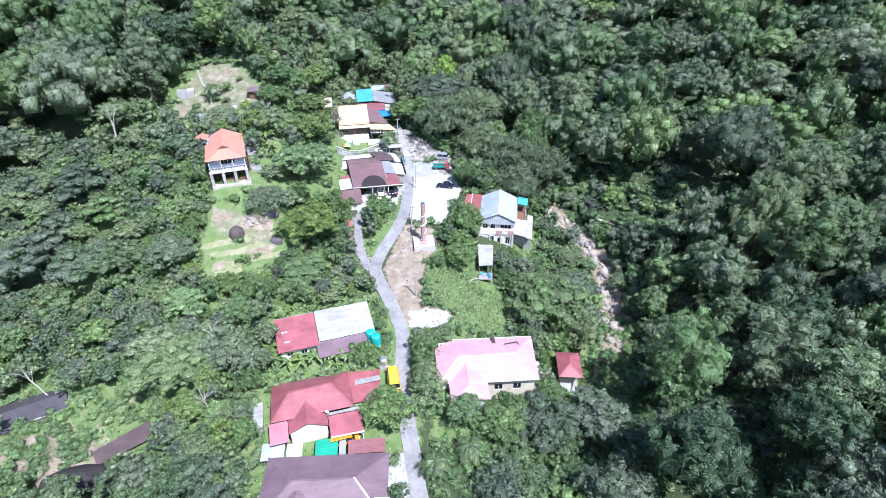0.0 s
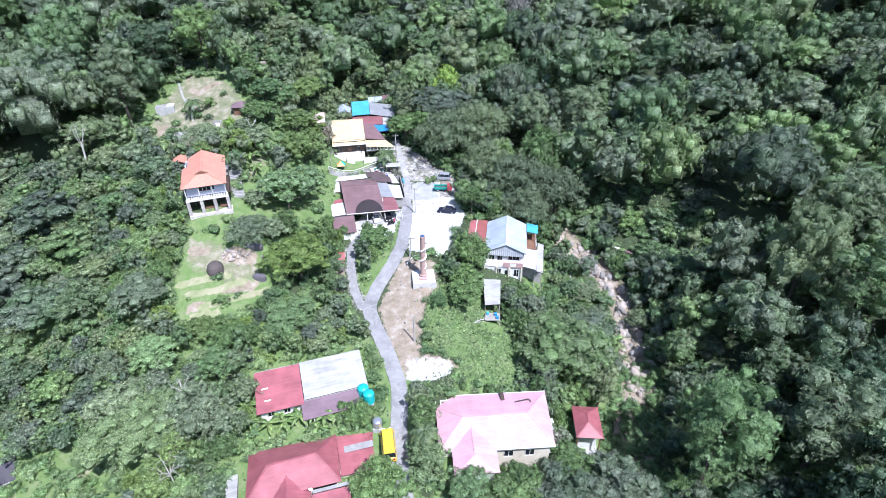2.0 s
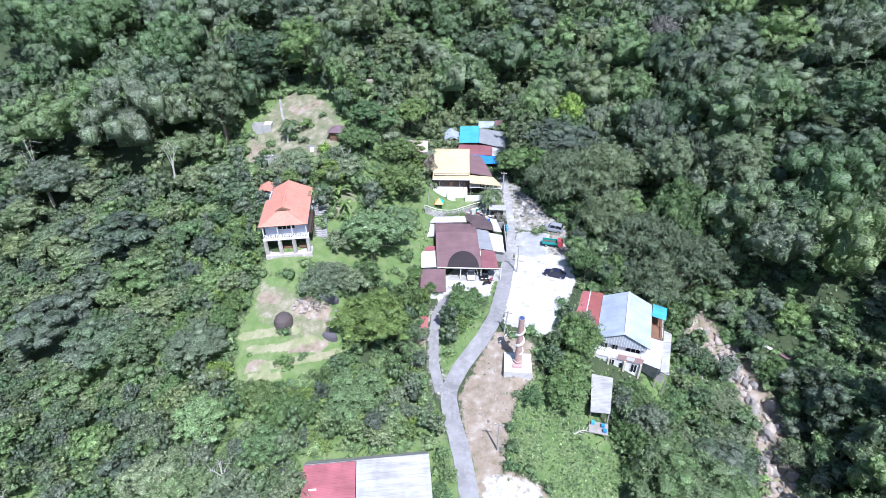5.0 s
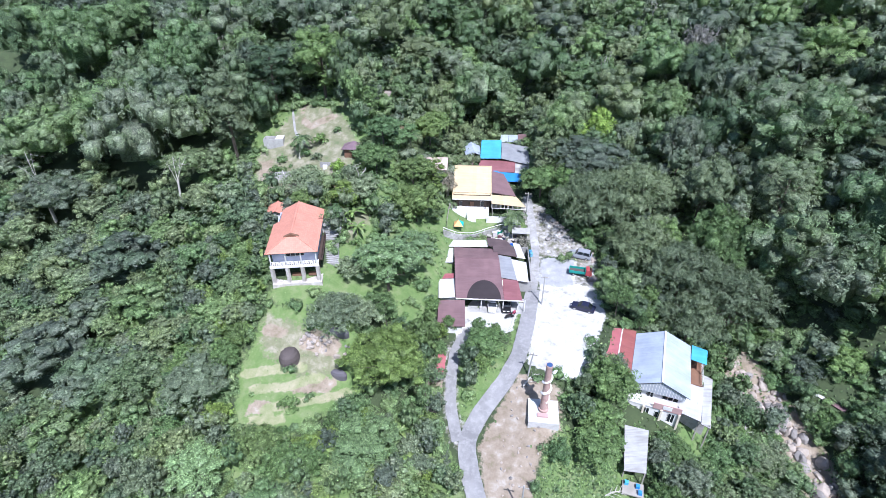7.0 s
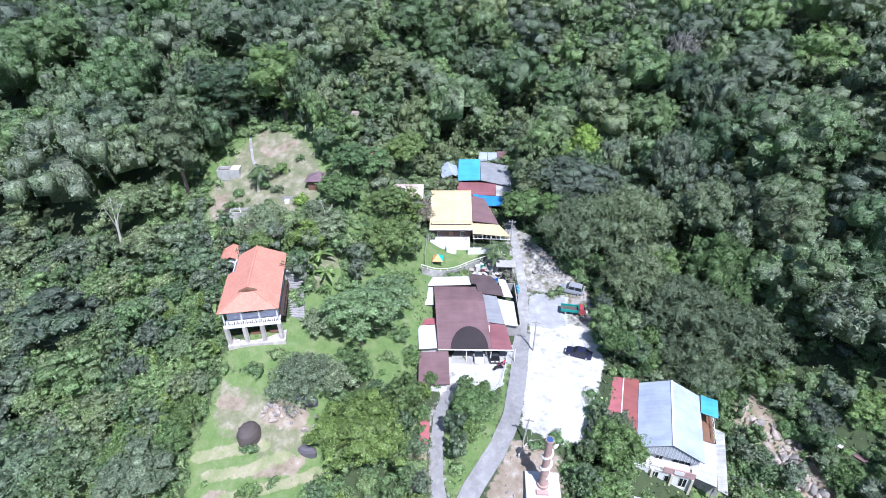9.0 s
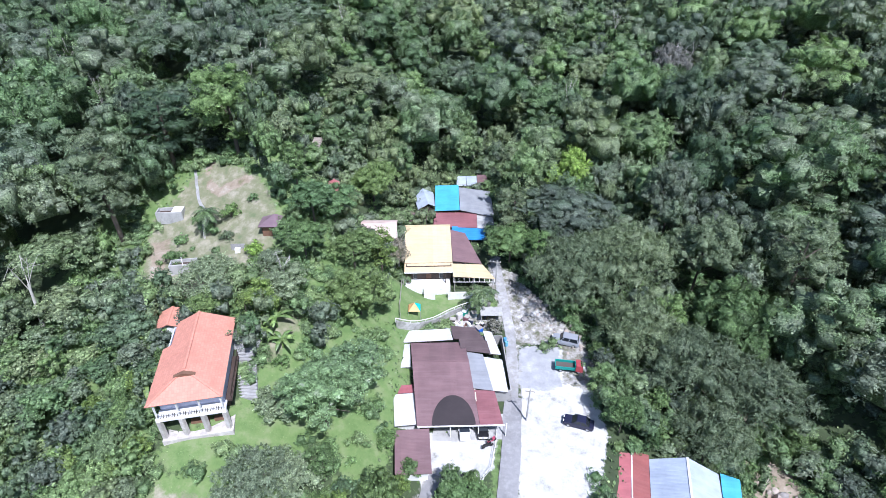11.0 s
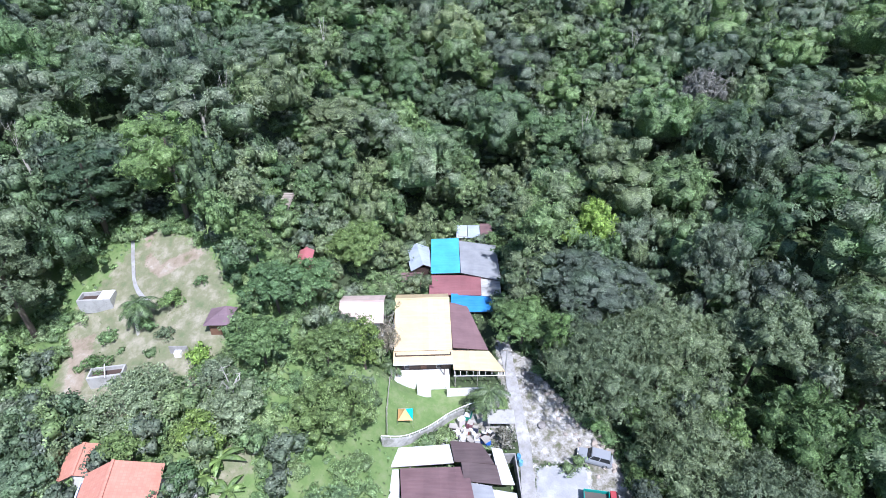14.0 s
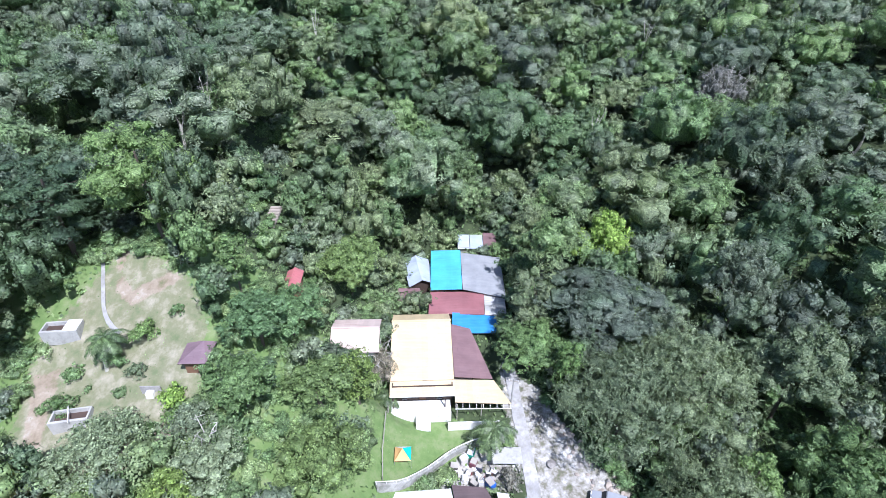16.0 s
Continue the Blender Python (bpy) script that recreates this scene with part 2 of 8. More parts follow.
def quads_mesh(name, verts, faces, material, smooth=False, tint=None):
    """A mesh from arrays of points and of four-cornered faces."""
    me = bpy.data.meshes.new(name)
    n = len(faces)
    me.vertices.add(len(verts))
    me.vertices.foreach_set("co", np.ascontiguousarray(verts, dtype=np.float32).ravel())
    me.loops.add(4 * n)
    me.loops.foreach_set("vertex_index", np.ascontiguousarray(faces, dtype=np.int32).ravel())
    me.polygons.add(n)
    me.polygons.foreach_set("loop_start", np.arange(0, 4 * n, 4, dtype=np.int32))
    if tint is not None:
        me.attributes.new("tint", "FLOAT", "POINT").data.foreach_set("value", np.ascontiguousarray(tint, dtype=np.float32))
    me.update(calc_edges=True)
    me.validate()
    me.materials.append(material)
    if smooth:
        me.polygons.foreach_set("use_smooth", np.ones(len(me.polygons), dtype=bool))
    return me


def box(bm, x0, x1, y0, y1, z0, z1, m=None):
    vs = [bm.verts.new((x, y, z)) for z in (z0, z1) for x, y in ((x0, y0), (x1, y0), (x1, y1), (x0, y1))]
    if m is not None:
        for v in vs:
            v.co = m @ v.co
    for f in ((3, 2, 1, 0), (4, 5, 6, 7), (0, 1, 5, 4), (1, 2, 6, 5), (2, 3, 7, 6), (3, 0, 4, 7)):
        bm.faces.new([vs[i] for i in f])
    return vs


def tube(bm, points, radii, sides=6, cap=True):
    """A round bar along points."""
    rings = []
    for i, p in enumerate(points):
        p = Vector(p)
        a, b = Vector(points[max(0, i - 1)]), Vector(points[min(len(points) - 1, i + 1)])
        d = (b - a).normalized()
        u = d.orthogonal().normalized() if abs(d.z) > 0.9 else d.cross(Vector((0, 0, 1))).normalized()
        w = d.cross(u)
        r = radii[i] if isinstance(radii, (list, tuple)) else radii
        rings.append([bm.verts.new(p + (u * math.cos(k * math.tau / sides) + w * math.sin(k * math.tau / sides)) * r) for k in range(sides)])
    for r0, r1 in zip(rings, rings[1:]):
        for k in range(sides):
            bm.faces.new((r0[k], r0[(k + 1) % sides], r1[(k + 1) % sides], r1[k]))
    if cap:
        bm.faces.new(rings[0][::-1])
        bm.faces.new(rings[-1])


# ---- the lie of the land ----
def curve(v, pts):
    if v <= pts[0][0]:
        return pts[0][1]
    for (a, p), (b, q) in zip(pts, pts[1:]):
        if v <= b:
            return p + (q - p) * (v - a) / (b - a)
    return pts[-1][1]


def ease(t):
    t = max(0.0, min(1.0, t))
    return t * t * (3 - 2 * t)


ROADLINE = [(0,-6),(50,-5),(74,-8),(84,-10),(95,-14),(105,-11),(125,-8),(145,-12),(165,-19),(209,-29),(330,-40)]
VALLEY = [(-50,-20),(30,-12),(60,-7),(74,-4.3),(84,-3),(95,-1.8),(105,1.6),(125,1.2),(140,1.8),(148,3.6),(165,4.5),(185,5.5),(209,9),(260,22),(340,45),(600,110)]
LEFT = [(-50,-16),(30,-9),(60,-7),(75,-4),(90,3),(108,10.3),(120,13),(133,17.3),(147,24.5),(165,28),(190,31),(230,38),(330,66),(600,140)]
CREEK = [(0,20),(50,26),(65,30),(80,35),(92,38),(107,37.5),(115,32.5),(122,29),(135,27),(160,30),(200,25),(330,20)]
BED = [(-50,-26),(50,-19),(80,-15),(92,-13.5),(107,-11),(115,-8),(122,-6),(135,-3),(150,2),(170,6),(200,11),(260,24),(330,45),(600,110)]
EDGE = [(0,0),(73,-2),(92,-4),(104,-5),(114,3),(123,6),(138,4),(148,-4),(165,-10),(209,-20),(330,-30)]


def land(x, y):
    v = curve(y, VALLEY) + 1.5 * math.exp(-((x + 4.2) ** 2 + (y - 96.5) ** 2) / 20)
    v -= 2.6 * math.exp(-((x - 8.5) / 6.0) ** 2 - ((y - 103.2) / 4.6) ** 2)
    xr = curve(y, ROADLINE)
    shelf = 9 + 5 * ease((y - 143) / 5) * ease((163 - y) / 6)
    if x < xr - shelf:
        far = max(0.0, -50 - x)
        g = curve(y - 0.25 * min(far, 80), LEFT)
        h = v + (g - v) * ease((xr - shelf - x) / (39 - shelf))
        return h + max(0.0, far - 60) * 0.25
    e = curve(y, EDGE)
    c = curve(y, CREEK)
    b = curve(y, BED)
    if x <= e:
        return v
    if x <= c:
        return v + (b - v) * ease((x - e) / (c - 2.5 - e))
    return b + (0.42 - 0.12 * ease((y - 85) / 35)) * max(0.0, x - c - 3)


def inside(x, y, poly):
    hit = False
    for (x0, y0), (x1, y1) in zip(poly, poly[1:] + poly[:1]):
        if (y0 > y) != (y1 > y) and x < (x1 - x0) * (y - y0) / (y1 - y0) + x0:
            hit = not hit
    return hit


def inside_all(x, y, poly):
    """The same for arrays of points."""
    hit = np.zeros(len(x), dtype=bool)
    for (x0, y0), (x1, y1) in zip(poly, poly[1:] + poly[:1]):
        if y0 != y1:
            hit ^= ((y0 > y) != (y1 > y)) & (x < (x1 - x0) * (y - y0) / (y1 - y0) + x0)
    return hit


def near_line(x, y, line):
    best = 1e9
    for (x0, y0), (x1, y1) in zip(line, line[1:]):
        dx, dy = x1 - x0, y1 - y0
        k = max(0.0, min(1.0, ((x - x0) * dx + (y - y0) * dy) / (dx * dx + dy * dy)))
        best = min(best, math.hypot(x - x0 - k * dx, y - y0 - k * dy))
    return best


ROAD_MAIN = [(-2.2, 36), (-3.5, 45.3), (-5.6, 55.8), (-7.0, 64), (-7.4, 74.5), (-10.3, 82.3), (-13.0, 88), (-14.6, 92.5), (-13.3, 97.1), (-10.6, 102), (-9.1, 107), (-8.7, 116.5), (-8.9, 126), (-9.2, 133), (-9.9, 140), (-11.8, 147.5), (-12.9, 153), (-14.0, 158)]
ROAD_SIDE = [(-15.6, 92.0), (-18.0, 97.3), (-19.0, 102.2), (-19.4, 107.2), (-18.3, 111.5)]
CREEK_LINE = [(24, 40), (30, 65), (35, 80), (38, 92), (37.5, 107), (32.5, 115), (29, 122), (27, 135)]
PARKING = [(-7.6, 137), (-7.6, 126), (-7.8, 113), (-7.4, 106), (-2.0, 104.5), (1.2, 106), (3.3, 116), (4.6, 121), (3.6, 128), (3.0, 135), (0, 137)]
TRACK = [(-15, 157), (-9.6, 154), (-7.6, 150.5), (-3, 144.5), (2.4, 139.5), (3.6, 134), (3.0, 129), (-1.2, 130), (-1.2, 138), (-8.4, 137.2), (-11.2, 143), (-14, 150)]
DIRT = [(-8.6, 104), (-1.5, 103), (-1.5, 96.5), (-3.6, 93), (-4.4, 88), (-4.0, 84), (-4.6, 81.6), (0.5, 80.4), (2.2, 79.6), (1.8, 77.6), (-3, 77), (-6.8, 76.3), (-9.5, 83), (-12.5, 92), (-10.5, 99)]
PATHWAY = [(-6.9, 75.6), (-5, 75.0), (-1.6, 75.4), (1.3, 77), (2.0, 79.2), (0.4, 80.8), (-3.7, 81.2), (-7.2, 80.2)]
YARD = [(-22.5, 117.5), (-10.8, 119), (-11, 113.5), (-14, 110.5), (-20, 109.5)]
TERRACE = [(-50, 103), (-40, 106), (-33, 102), (-32, 94), (-39, 85.5), (-47, 84.5), (-50, 92)]
ORANGE_LAWN = [(-52, 104), (-45, 102), (-35, 103), (-33, 112), (-36, 121), (-42, 126), (-44, 112)]
HILL_LAWN = [(-70.5, 139), (-67, 147.5), (-63.5, 151), (-58, 149.5), (-53.6, 147), (-49.5, 142.4), (-47.6, 135), (-48.6, 128.6), (-58, 126), (-67, 127.5)]
STRIP = [(-42, 136), (-39.8, 136), (-36.2, 126), (-39.2, 125)]
OPEN_SLOPE = [(-71, 50), (-66, 56), (-60, 62), (-51, 64.5), (-44, 58), (-45, 50), (-58, 44)]
FRONT_LAWN = [(-30.5, 134), (-28, 135), (-20, 141), (-12, 143), (-13, 147), (-31, 146.5)]
MEADOW = [(-1.5, 97), (7, 97), (14, 88), (12.5, 77), (3, 75.5), (2.8, 80.6), (-3.6, 82.4), (-4, 88), (-3.2, 93)]
BANK = [(20, 117), (30, 119), (33, 110), (36, 100), (34, 86), (25, 84), (20, 94), (16, 102)]
SIDE_LAWN = [(-35, 128), (-29.5, 130), (-26.5, 116), (-25, 108), (-29, 106), (-34, 116)]
ISLAND = [(-15.2, 94.6), (-13.2, 98.6), (-11.0, 103), (-10.4, 108), (-12.5, 110), (-17.6, 109.6), (-18.2, 103), (-17.0, 97.6)]
VERGE = [(-11.4, 107), (-11.0, 121), (-10.0, 121), (-10.2, 107)]
LOW_GREEN = [(-30, 92), (-20, 96), (-12, 83), (-14, 78), (-28, 80)]
APRON = [(-8.2, 136.6), (-1.8, 137.6), (-1.6, 129), (-4, 128.0), (-8.4, 128.2)]
DRY = [HILL_LAWN, [(-50, 101), (-38, 101), (-35, 97), (-41, 94), (-48, 96)], [(-44, 128), (-40, 126), (-42, 118), (-46, 122)]]
BEDS = [[(-49.4, 98), (-45.6, 98.3), (-45, 99.9), (-48.8, 100)], [(-42.5, 98), (-37, 98.6), (-36.6, 101.4), (-42, 101.4)], [(-42, 91.2), (-36.5, 93.2), (-35.2, 96.2), (-39.5, 95.2)], [(-46, 86.4), (-43, 87.6), (-42.6, 89.4), (-46, 88.6)],
        [(-56, 126), (-50, 127), (-47, 132), (-49, 133), (-55, 129)],
        [(-72, 46), (-56, 44), (-50, 50), (-58, 56), (-74, 53)], [(-65, 128), (-63, 128), (-66, 137), (-69, 136)], [(-21.6, 95), (-19.4, 96), (-20.6, 106), (-23, 104)], [(-66, 152), (-64, 152), (-63.6, 146), (-60, 144), (-55, 147), (-56, 148.4), (-61, 146), (-65, 149)]]
STRAW = [[(-48.6, 91.8), (-44.0, 94.2), (-41.0, 95.6)], [(-46.6, 90.0), (-42.0, 92.0), (-38.2, 95.4)], [(-43.6, 88.0), (-41.0, 89.5), (-37.0, 92.0), (-33.7, 94.8)], [(-44.6, 86.2), (-40.6, 87.4)], [(-64, 60), (-54, 50)], [(-52, 62), (-55, 56), (-52, 52)]]
CLEARED = [STRIP, OPEN_SLOPE, PATHWAY, PARKING, TRACK, DIRT, YARD, TERRACE, ORANGE_LAWN, HILL_LAWN, FRONT_LAWN, MEADOW, SIDE_LAWN]
LEFT_GREEN = [(-78, 44), (-34, 46), (-30, 62), (-22, 80), (-20, 96), (-34, 84), (-50, 84), (-52, 104), (-58, 124), (-78, 126)]
HOUSE_SIDE = [(-34, 110), (-25, 108), (-24, 138), (-31, 140), (-36, 128)]
HILL_GREEN = [(-49, 121), (-34, 118), (-30, 150), (-46, 152)]
BACKYARD = [(-21.5, 137.5), (-12, 139.2), (-12.5, 144), (-19, 143.2)]
HILL_EDGE = [(-82, 126), (-48, 122), (-46, 152), (-62, 158), (-82, 148)]
LOWER_VILLAGE = [(-34, 46), (-4, 44), (-3, 80), (-12, 84), (-34, 78)]
PINK_GARDEN = [(-2, 54), (28, 58), (30, 84), (14, 90), (2, 80)]
GREEN = [VERGE, LOWER_VILLAGE, PINK_GARDEN, ISLAND, LEFT_GREEN, HILL_EDGE, HOUSE_SIDE, HILL_GREEN, STRIP, TERRACE, ORANGE_LAWN, HILL_LAWN, FRONT_LAWN, MEADOW, BANK, SIDE_LAWN, LOW_GREEN]


def soft_mask(x, y, polys, reach=2.0):
    d = reach
    for p in polys:
        e = near_line(x, y, p + p[:1])
        d = min(d, -e if inside(x, y, p) else e)
        if d <= -reach:
            break
    return max(0.0, min(1.0, 0.5 - 0.5 * d / reach))


# ground: one sheet, fine in the village, coarse out to the horizon
def spread(lo, hi, fine, step):
    out, v, s = [], hi, step
    line = list(np.arange(lo, hi + 0.01, fine))
    while v < 2600:
        v += s
        s *= 1.22
        out.append(v)
    left, v, s = [], lo, step
    while v > -2600:
        v -= s
        s *= 1.22
        left.append(v)
    return left[::-1] + line + out


xs, ys = spread(-76, 52, 0.75, 3.0), spread(40, 180, 0.75, 3.0)
verts, cover = [], {"grass": [], "dry": [], "soil": [], "stone": [], "grey": [], "rubble": [], "straw": []}
for y in ys:
    for x in xs:
        z = land(x, y) + 0.12 * noise.noise((x * 0.3, y * 0.3, 0))
        verts.append((x, y, z))
        if -80 < x < 60 and 38 < y < 195:
            cover["grass"].append(soft_mask(x, y, GREEN, 2.5))
            cover["soil"].append(max(soft_mask(x, y, [DIRT], 1.6), soft_mask(x, y, BEDS, 0.8), max(0, min(1, (4.5 - near_line(x, y, CREEK_LINE)) / 2))))
            cover["dry"].append(soft_mask(x, y, DRY, 2.5))
            cover["grey"].append(soft_mask(x, y, [APRON], 0.8))
            lane = min(near_line(x, y, ROAD_MAIN), near_line(x, y, ROAD_SIDE))
            cover["rubble"].append(max(soft_mask(x, y, [TRACK, BACKYARD], 1.4), 0.5 * max(0.0, min(1.0, (2.1 - lane) / 0.9))))
            cover["straw"].append(0.8 * max(0.0, min(1.0, (1.15 - min(near_line(x, y, q) for q in STRAW)) / 0.7)))
            cover["stone"].append(max(soft_mask(x, y, [PARKING, YARD], 0.9), 0.62 * soft_mask(x, y, [PATHWAY], 1.0)))
        else:
            for k in cover:
                cover[k].append(0.0)
nx = len(xs)
faces = [(j * nx + i, j * nx + i + 1, (j + 1) * nx + i + 1, (j + 1) * nx + i) for j in range(len(ys) - 1) for i in range(nx - 1)]
GROUND, t, b, l = nodes_of("ground")
pos = place_of(t)


def cover_of(name):
    n = t.nodes.new("ShaderNodeAttribute")
    n.attribute_name = name
    return n.outputs["Fac"]


mid, fine = tex_noise(t, 0.55, 6, 0.65, pos), tex_noise(t, 4.0, 4, 0.7, pos)
edge = math_of(t, "MULTIPLY", math_of(t, "SUBTRACT", tex_noise(t, 0.9, 5, 0.7, pos), 0.5), 1.1)


def region(name):
    return ramp_of(t, math_of(t, "ADD", cover_of(name), edge), ((0.42, (0, 0, 0)), (0.58, (1, 1, 1))))


c = ramp_of(t, mid, ((0.3, (0.042, 0.058, 0.028)), (0.55, (0.062, 0.09, 0.038)), (0.72, (0.08, 0.11, 0.046))))
grass_c = ramp_of(t, mid, ((0.3, (0.115, 0.195, 0.058)), (0.5, (0.16, 0.24, 0.08)), (0.72, (0.24, 0.28, 0.14))))
soil_c = ramp_of(t, mid, ((0.28, (0.17, 0.17, 0.09)), (0.42, (0.29, 0.235, 0.175)), (0.56, (0.36, 0.30, 0.235)), (0.72, (0.50, 0.46, 0.41))))
stone_c = ramp_of(t, mid, ((0.3, (0.30, 0.295, 0.27)), (0.40, (0.50, 0.49, 0.47)), (0.52, (0.62, 0.61, 0.59)), (0.75, (0.72, 0.71, 0.69))))
c = mix_col(t, region("grass"), c, grass_c)
dry_c = ramp_of(t, mid, ((0.3, (0.15, 0.185, 0.09)), (0.5, (0.235, 0.235, 0.145)), (0.68, (0.39, 0.36, 0.28))))
grey_c = ramp_of(t, mid, ((0.3, (0.33, 0.335, 0.35)), (0.55, (0.41, 0.415, 0.43)), (0.74, (0.55, 0.55, 0.55))))
ruts = tex_noise(t, 0.8, 8, 0.72, pos)
rubble_c = ramp_of(t, ruts, ((0.32, (0.11, 0.125, 0.065)), (0.43, (0.21, 0.20, 0.155)), (0.50, (0.34, 0.325, 0.30)), (0.57, (0.43, 0.42, 0.40)), (0.64, (0.68, 0.67, 0.65))))
straw_c = ramp_of(t, mid, ((0.3, (0.21, 0.26, 0.11)), (0.5, (0.31, 0.32, 0.18)), (0.72, (0.45, 0.40, 0.29))))
c = mix_col(t, region("dry"), c, dry_c)
c = mix_col(t, region("soil"), c, soil_c)
c = mix_col(t, region("stone"), c, stone_c)
c = mix_col(t, region("straw"), c, straw_c)
c = mix_col(t, region("grey"), c, grey_c)
c = mix_col(t, region("rubble"), c, rubble_c)
c = mix_col(t, math_of(t, "MULTIPLY", fine, 0.5), c, mix_col(t, 1.0, c, (0.55, 0.55, 0.52), "MULTIPLY"))
l.new(c, b.inputs["Base Color"])
b.inputs["Roughness"].default_value = 0.95
l.new(bump_of(t, fine, 0.6, 0.1), b.inputs["Normal"])
me = quads_mesh("ground", verts, faces, GROUND, smooth=True)
for k, v in cover.items():
    me.attributes.new(k, "FLOAT", "POINT").data.foreach_set("value", np.array(v, dtype=np.float32))
tagged(new("ground", me), "grassy and earthen valley floor rising into wooded hills", "ground", kind="structure")


def ribbon(name, line, width, material, lift, label, category, step=1.0):
    """A paved strip laid along a line, with thickness and slightly uneven edges."""
    pts = []
    for (x0, y0), (x1, y1) in zip(line, line[1:]):
        n = max(1, int(math.hypot(x1 - x0, y1 - y0) / step))
        pts += [(x0 + (x1 - x0) * k / n, y0 + (y1 - y0) * k / n) for k in range(n)]
    pts.append(line[-1])
    for _ in range(4):
        pts = [pts[0]] + [((a[0] + 2 * p[0] + q[0]) / 4, (a[1] + 2 * p[1] + q[1]) / 4) for a, p, q in zip(pts, pts[1:], pts[2:])] + [pts[-1]]
    bm = bmesh.new()
    rows = []
    for i, (x, y) in enumerate(pts):
        a, q = pts[max(0, i - 1)], pts[min(len(pts) - 1, i + 1)]
        d = Vector((q[0] - a[0], q[1] - a[1])).normalized()
        s = Vector((d.y, -d.x))
        w = width / 2
        row = []
        for k in (-1, -1, -0.5, 0, 0.5, 1, 1):
            e = w * k + (0.14 * noise.noise((x * 0.7, y * 0.7, 3 + k)) if abs(k) == 1 else 0)
            px, py = x + s.x * e, y + s.y * e
            row.append([px, py, land(px, py)])
        zs = [r[2] + 0.13 + lift for r in row]
        row[0][2], row[6][2] = row[0][2] - 0.3, row[6][2] - 0.3
        for k in range(1, 6):
            row[k][2] = zs[k]
        rows.append([bm.verts.new(r) for r in row])
    for r0, r1 in zip(rows, rows[1:]):
        for k in range(6):
            bm.faces.new((r0[k], r0[k + 1], r1[k + 1], r1[k]))
    me = bpy.data.meshes.new(name)
    bm.to_mesh(me)
    bm.free()
    me.materials.append(material)
    return tagged(new(name, me), label, category, kind="structure")


ribbon("road_upper", ROAD_MAIN[12:], 1.7, OLD_CONCRETE, 0.0, "pale broken concrete track past the gravel yard", "track")
ribbon("road", ROAD_MAIN[:13], 2.6, ASPHALT, 0.05, "narrow grey tarmac lane winding up through the village", "road")
ribbon("road_side", ROAD_SIDE, 1.7, ASPHALT, 0.02, "narrow grey tarmac side lane to the brown-roofed house", "road")

ribbon("hill_path", [(-68.6, 153.5), (-67.3, 150), (-65.8, 147.2), (-64.6, 144.8), (-62.8, 142), (-60.2, 140.8)], 0.5, OLD_CONCRETE, 0.0, "narrow worn concrete path at the edge of the hill lawn", "path")

# ---- house building kit ----
FOOT = []  # ground taken by buildings: x, y, reach


def placer(cx, cy, turn):
    a = radians(turn)
    return lambda u, v, z=0.0: Vector((cx + u * math.cos(a) - v * math.sin(a), cy + u * math.sin(a) + v * math.cos(a), z))


def clip_poly(poly, axis, lo, hi):
    for sign, lim in ((1, lo), (-1, -hi)):
        out = []
        for p, q in zip(poly, poly[1:] + poly[:1]):
            dp, dq = sign * p.dot(axis) - lim, sign * q.dot(axis) - lim
            if dp >= 0:
                out.append(p)
            if dp * dq < 0:
                out.append(p.lerp(q, dp / (dp - dq)))
        poly = out
        if len(poly) < 3:
            return []
    return poly


def slab(bm, poly, thick):
    n = (poly[1] - poly[0]).cross(poly[2] - poly[0]).normalized()
    if n.z < 0:
        poly, n = poly[::-1], -n
    top = [bm.verts.new(p) for p in poly]
    low = [bm.verts.new(p - n * thick) for p in poly]
    bm.faces.new(top)
    bm.faces.new(low[::-1])
    for i in range(len(poly)):
        j = (i + 1) % len(poly)
        bm.faces.new((low[i], low[j], top[j], top[i]))


def roof_plane(parent, poly, material, sheet=0.95, thick=0.05, label="", name="roof_plane", piece="roof_sheet", ridge=None):
    """A roof slope whose sheets run from the first edge (the eave) upward, each sheet a piece, every second one lapped over its neighbours."""
    base = parent.matrix_world.translation if parent.parent else parent.location
    poly = [Vector(p) - Vector(base) for p in poly]
    flat = (poly[1] - poly[0]).cross(poly[2] - poly[0])
    for p in poly[3:]:
        p.z = poly[0].z - (flat.x * (p.x - poly[0].x) + flat.y * (p.y - poly[0].y)) / flat.z
    e = (poly[1] - poly[0]).normalized()
    n = (poly[1] - poly[0]).cross(poly[2] - poly[0]).normalized()
    if n.z < 0:
        n = -n
    bm = bmesh.new()
    slab(bm, [p - n * (thick + 0.012) for p in poly], 0.06)
    deck = part(name, bm, DARK_WOOD if ridge is None else ridge, parent, label)
    ds = [p.dot(e) for p in poly]
    lo, hi = min(ds), max(ds)
    k = max(1, round((hi - lo) / sheet))
    w = (hi - lo) / k
    for i in range(k):
        piece_poly = clip_poly(list(poly), e, lo + i * w - 0.02, lo + (i + 1) * w + 0.02)
        if len(piece_poly) < 3:
            continue
        bm = bmesh.new()
        lift = 0.014 * (i % 2) + 0.004 * random.random()
        slab(bm, [p + n * lift for p in piece_poly], thick)
        part(piece, bm, material, deck)
    return deck


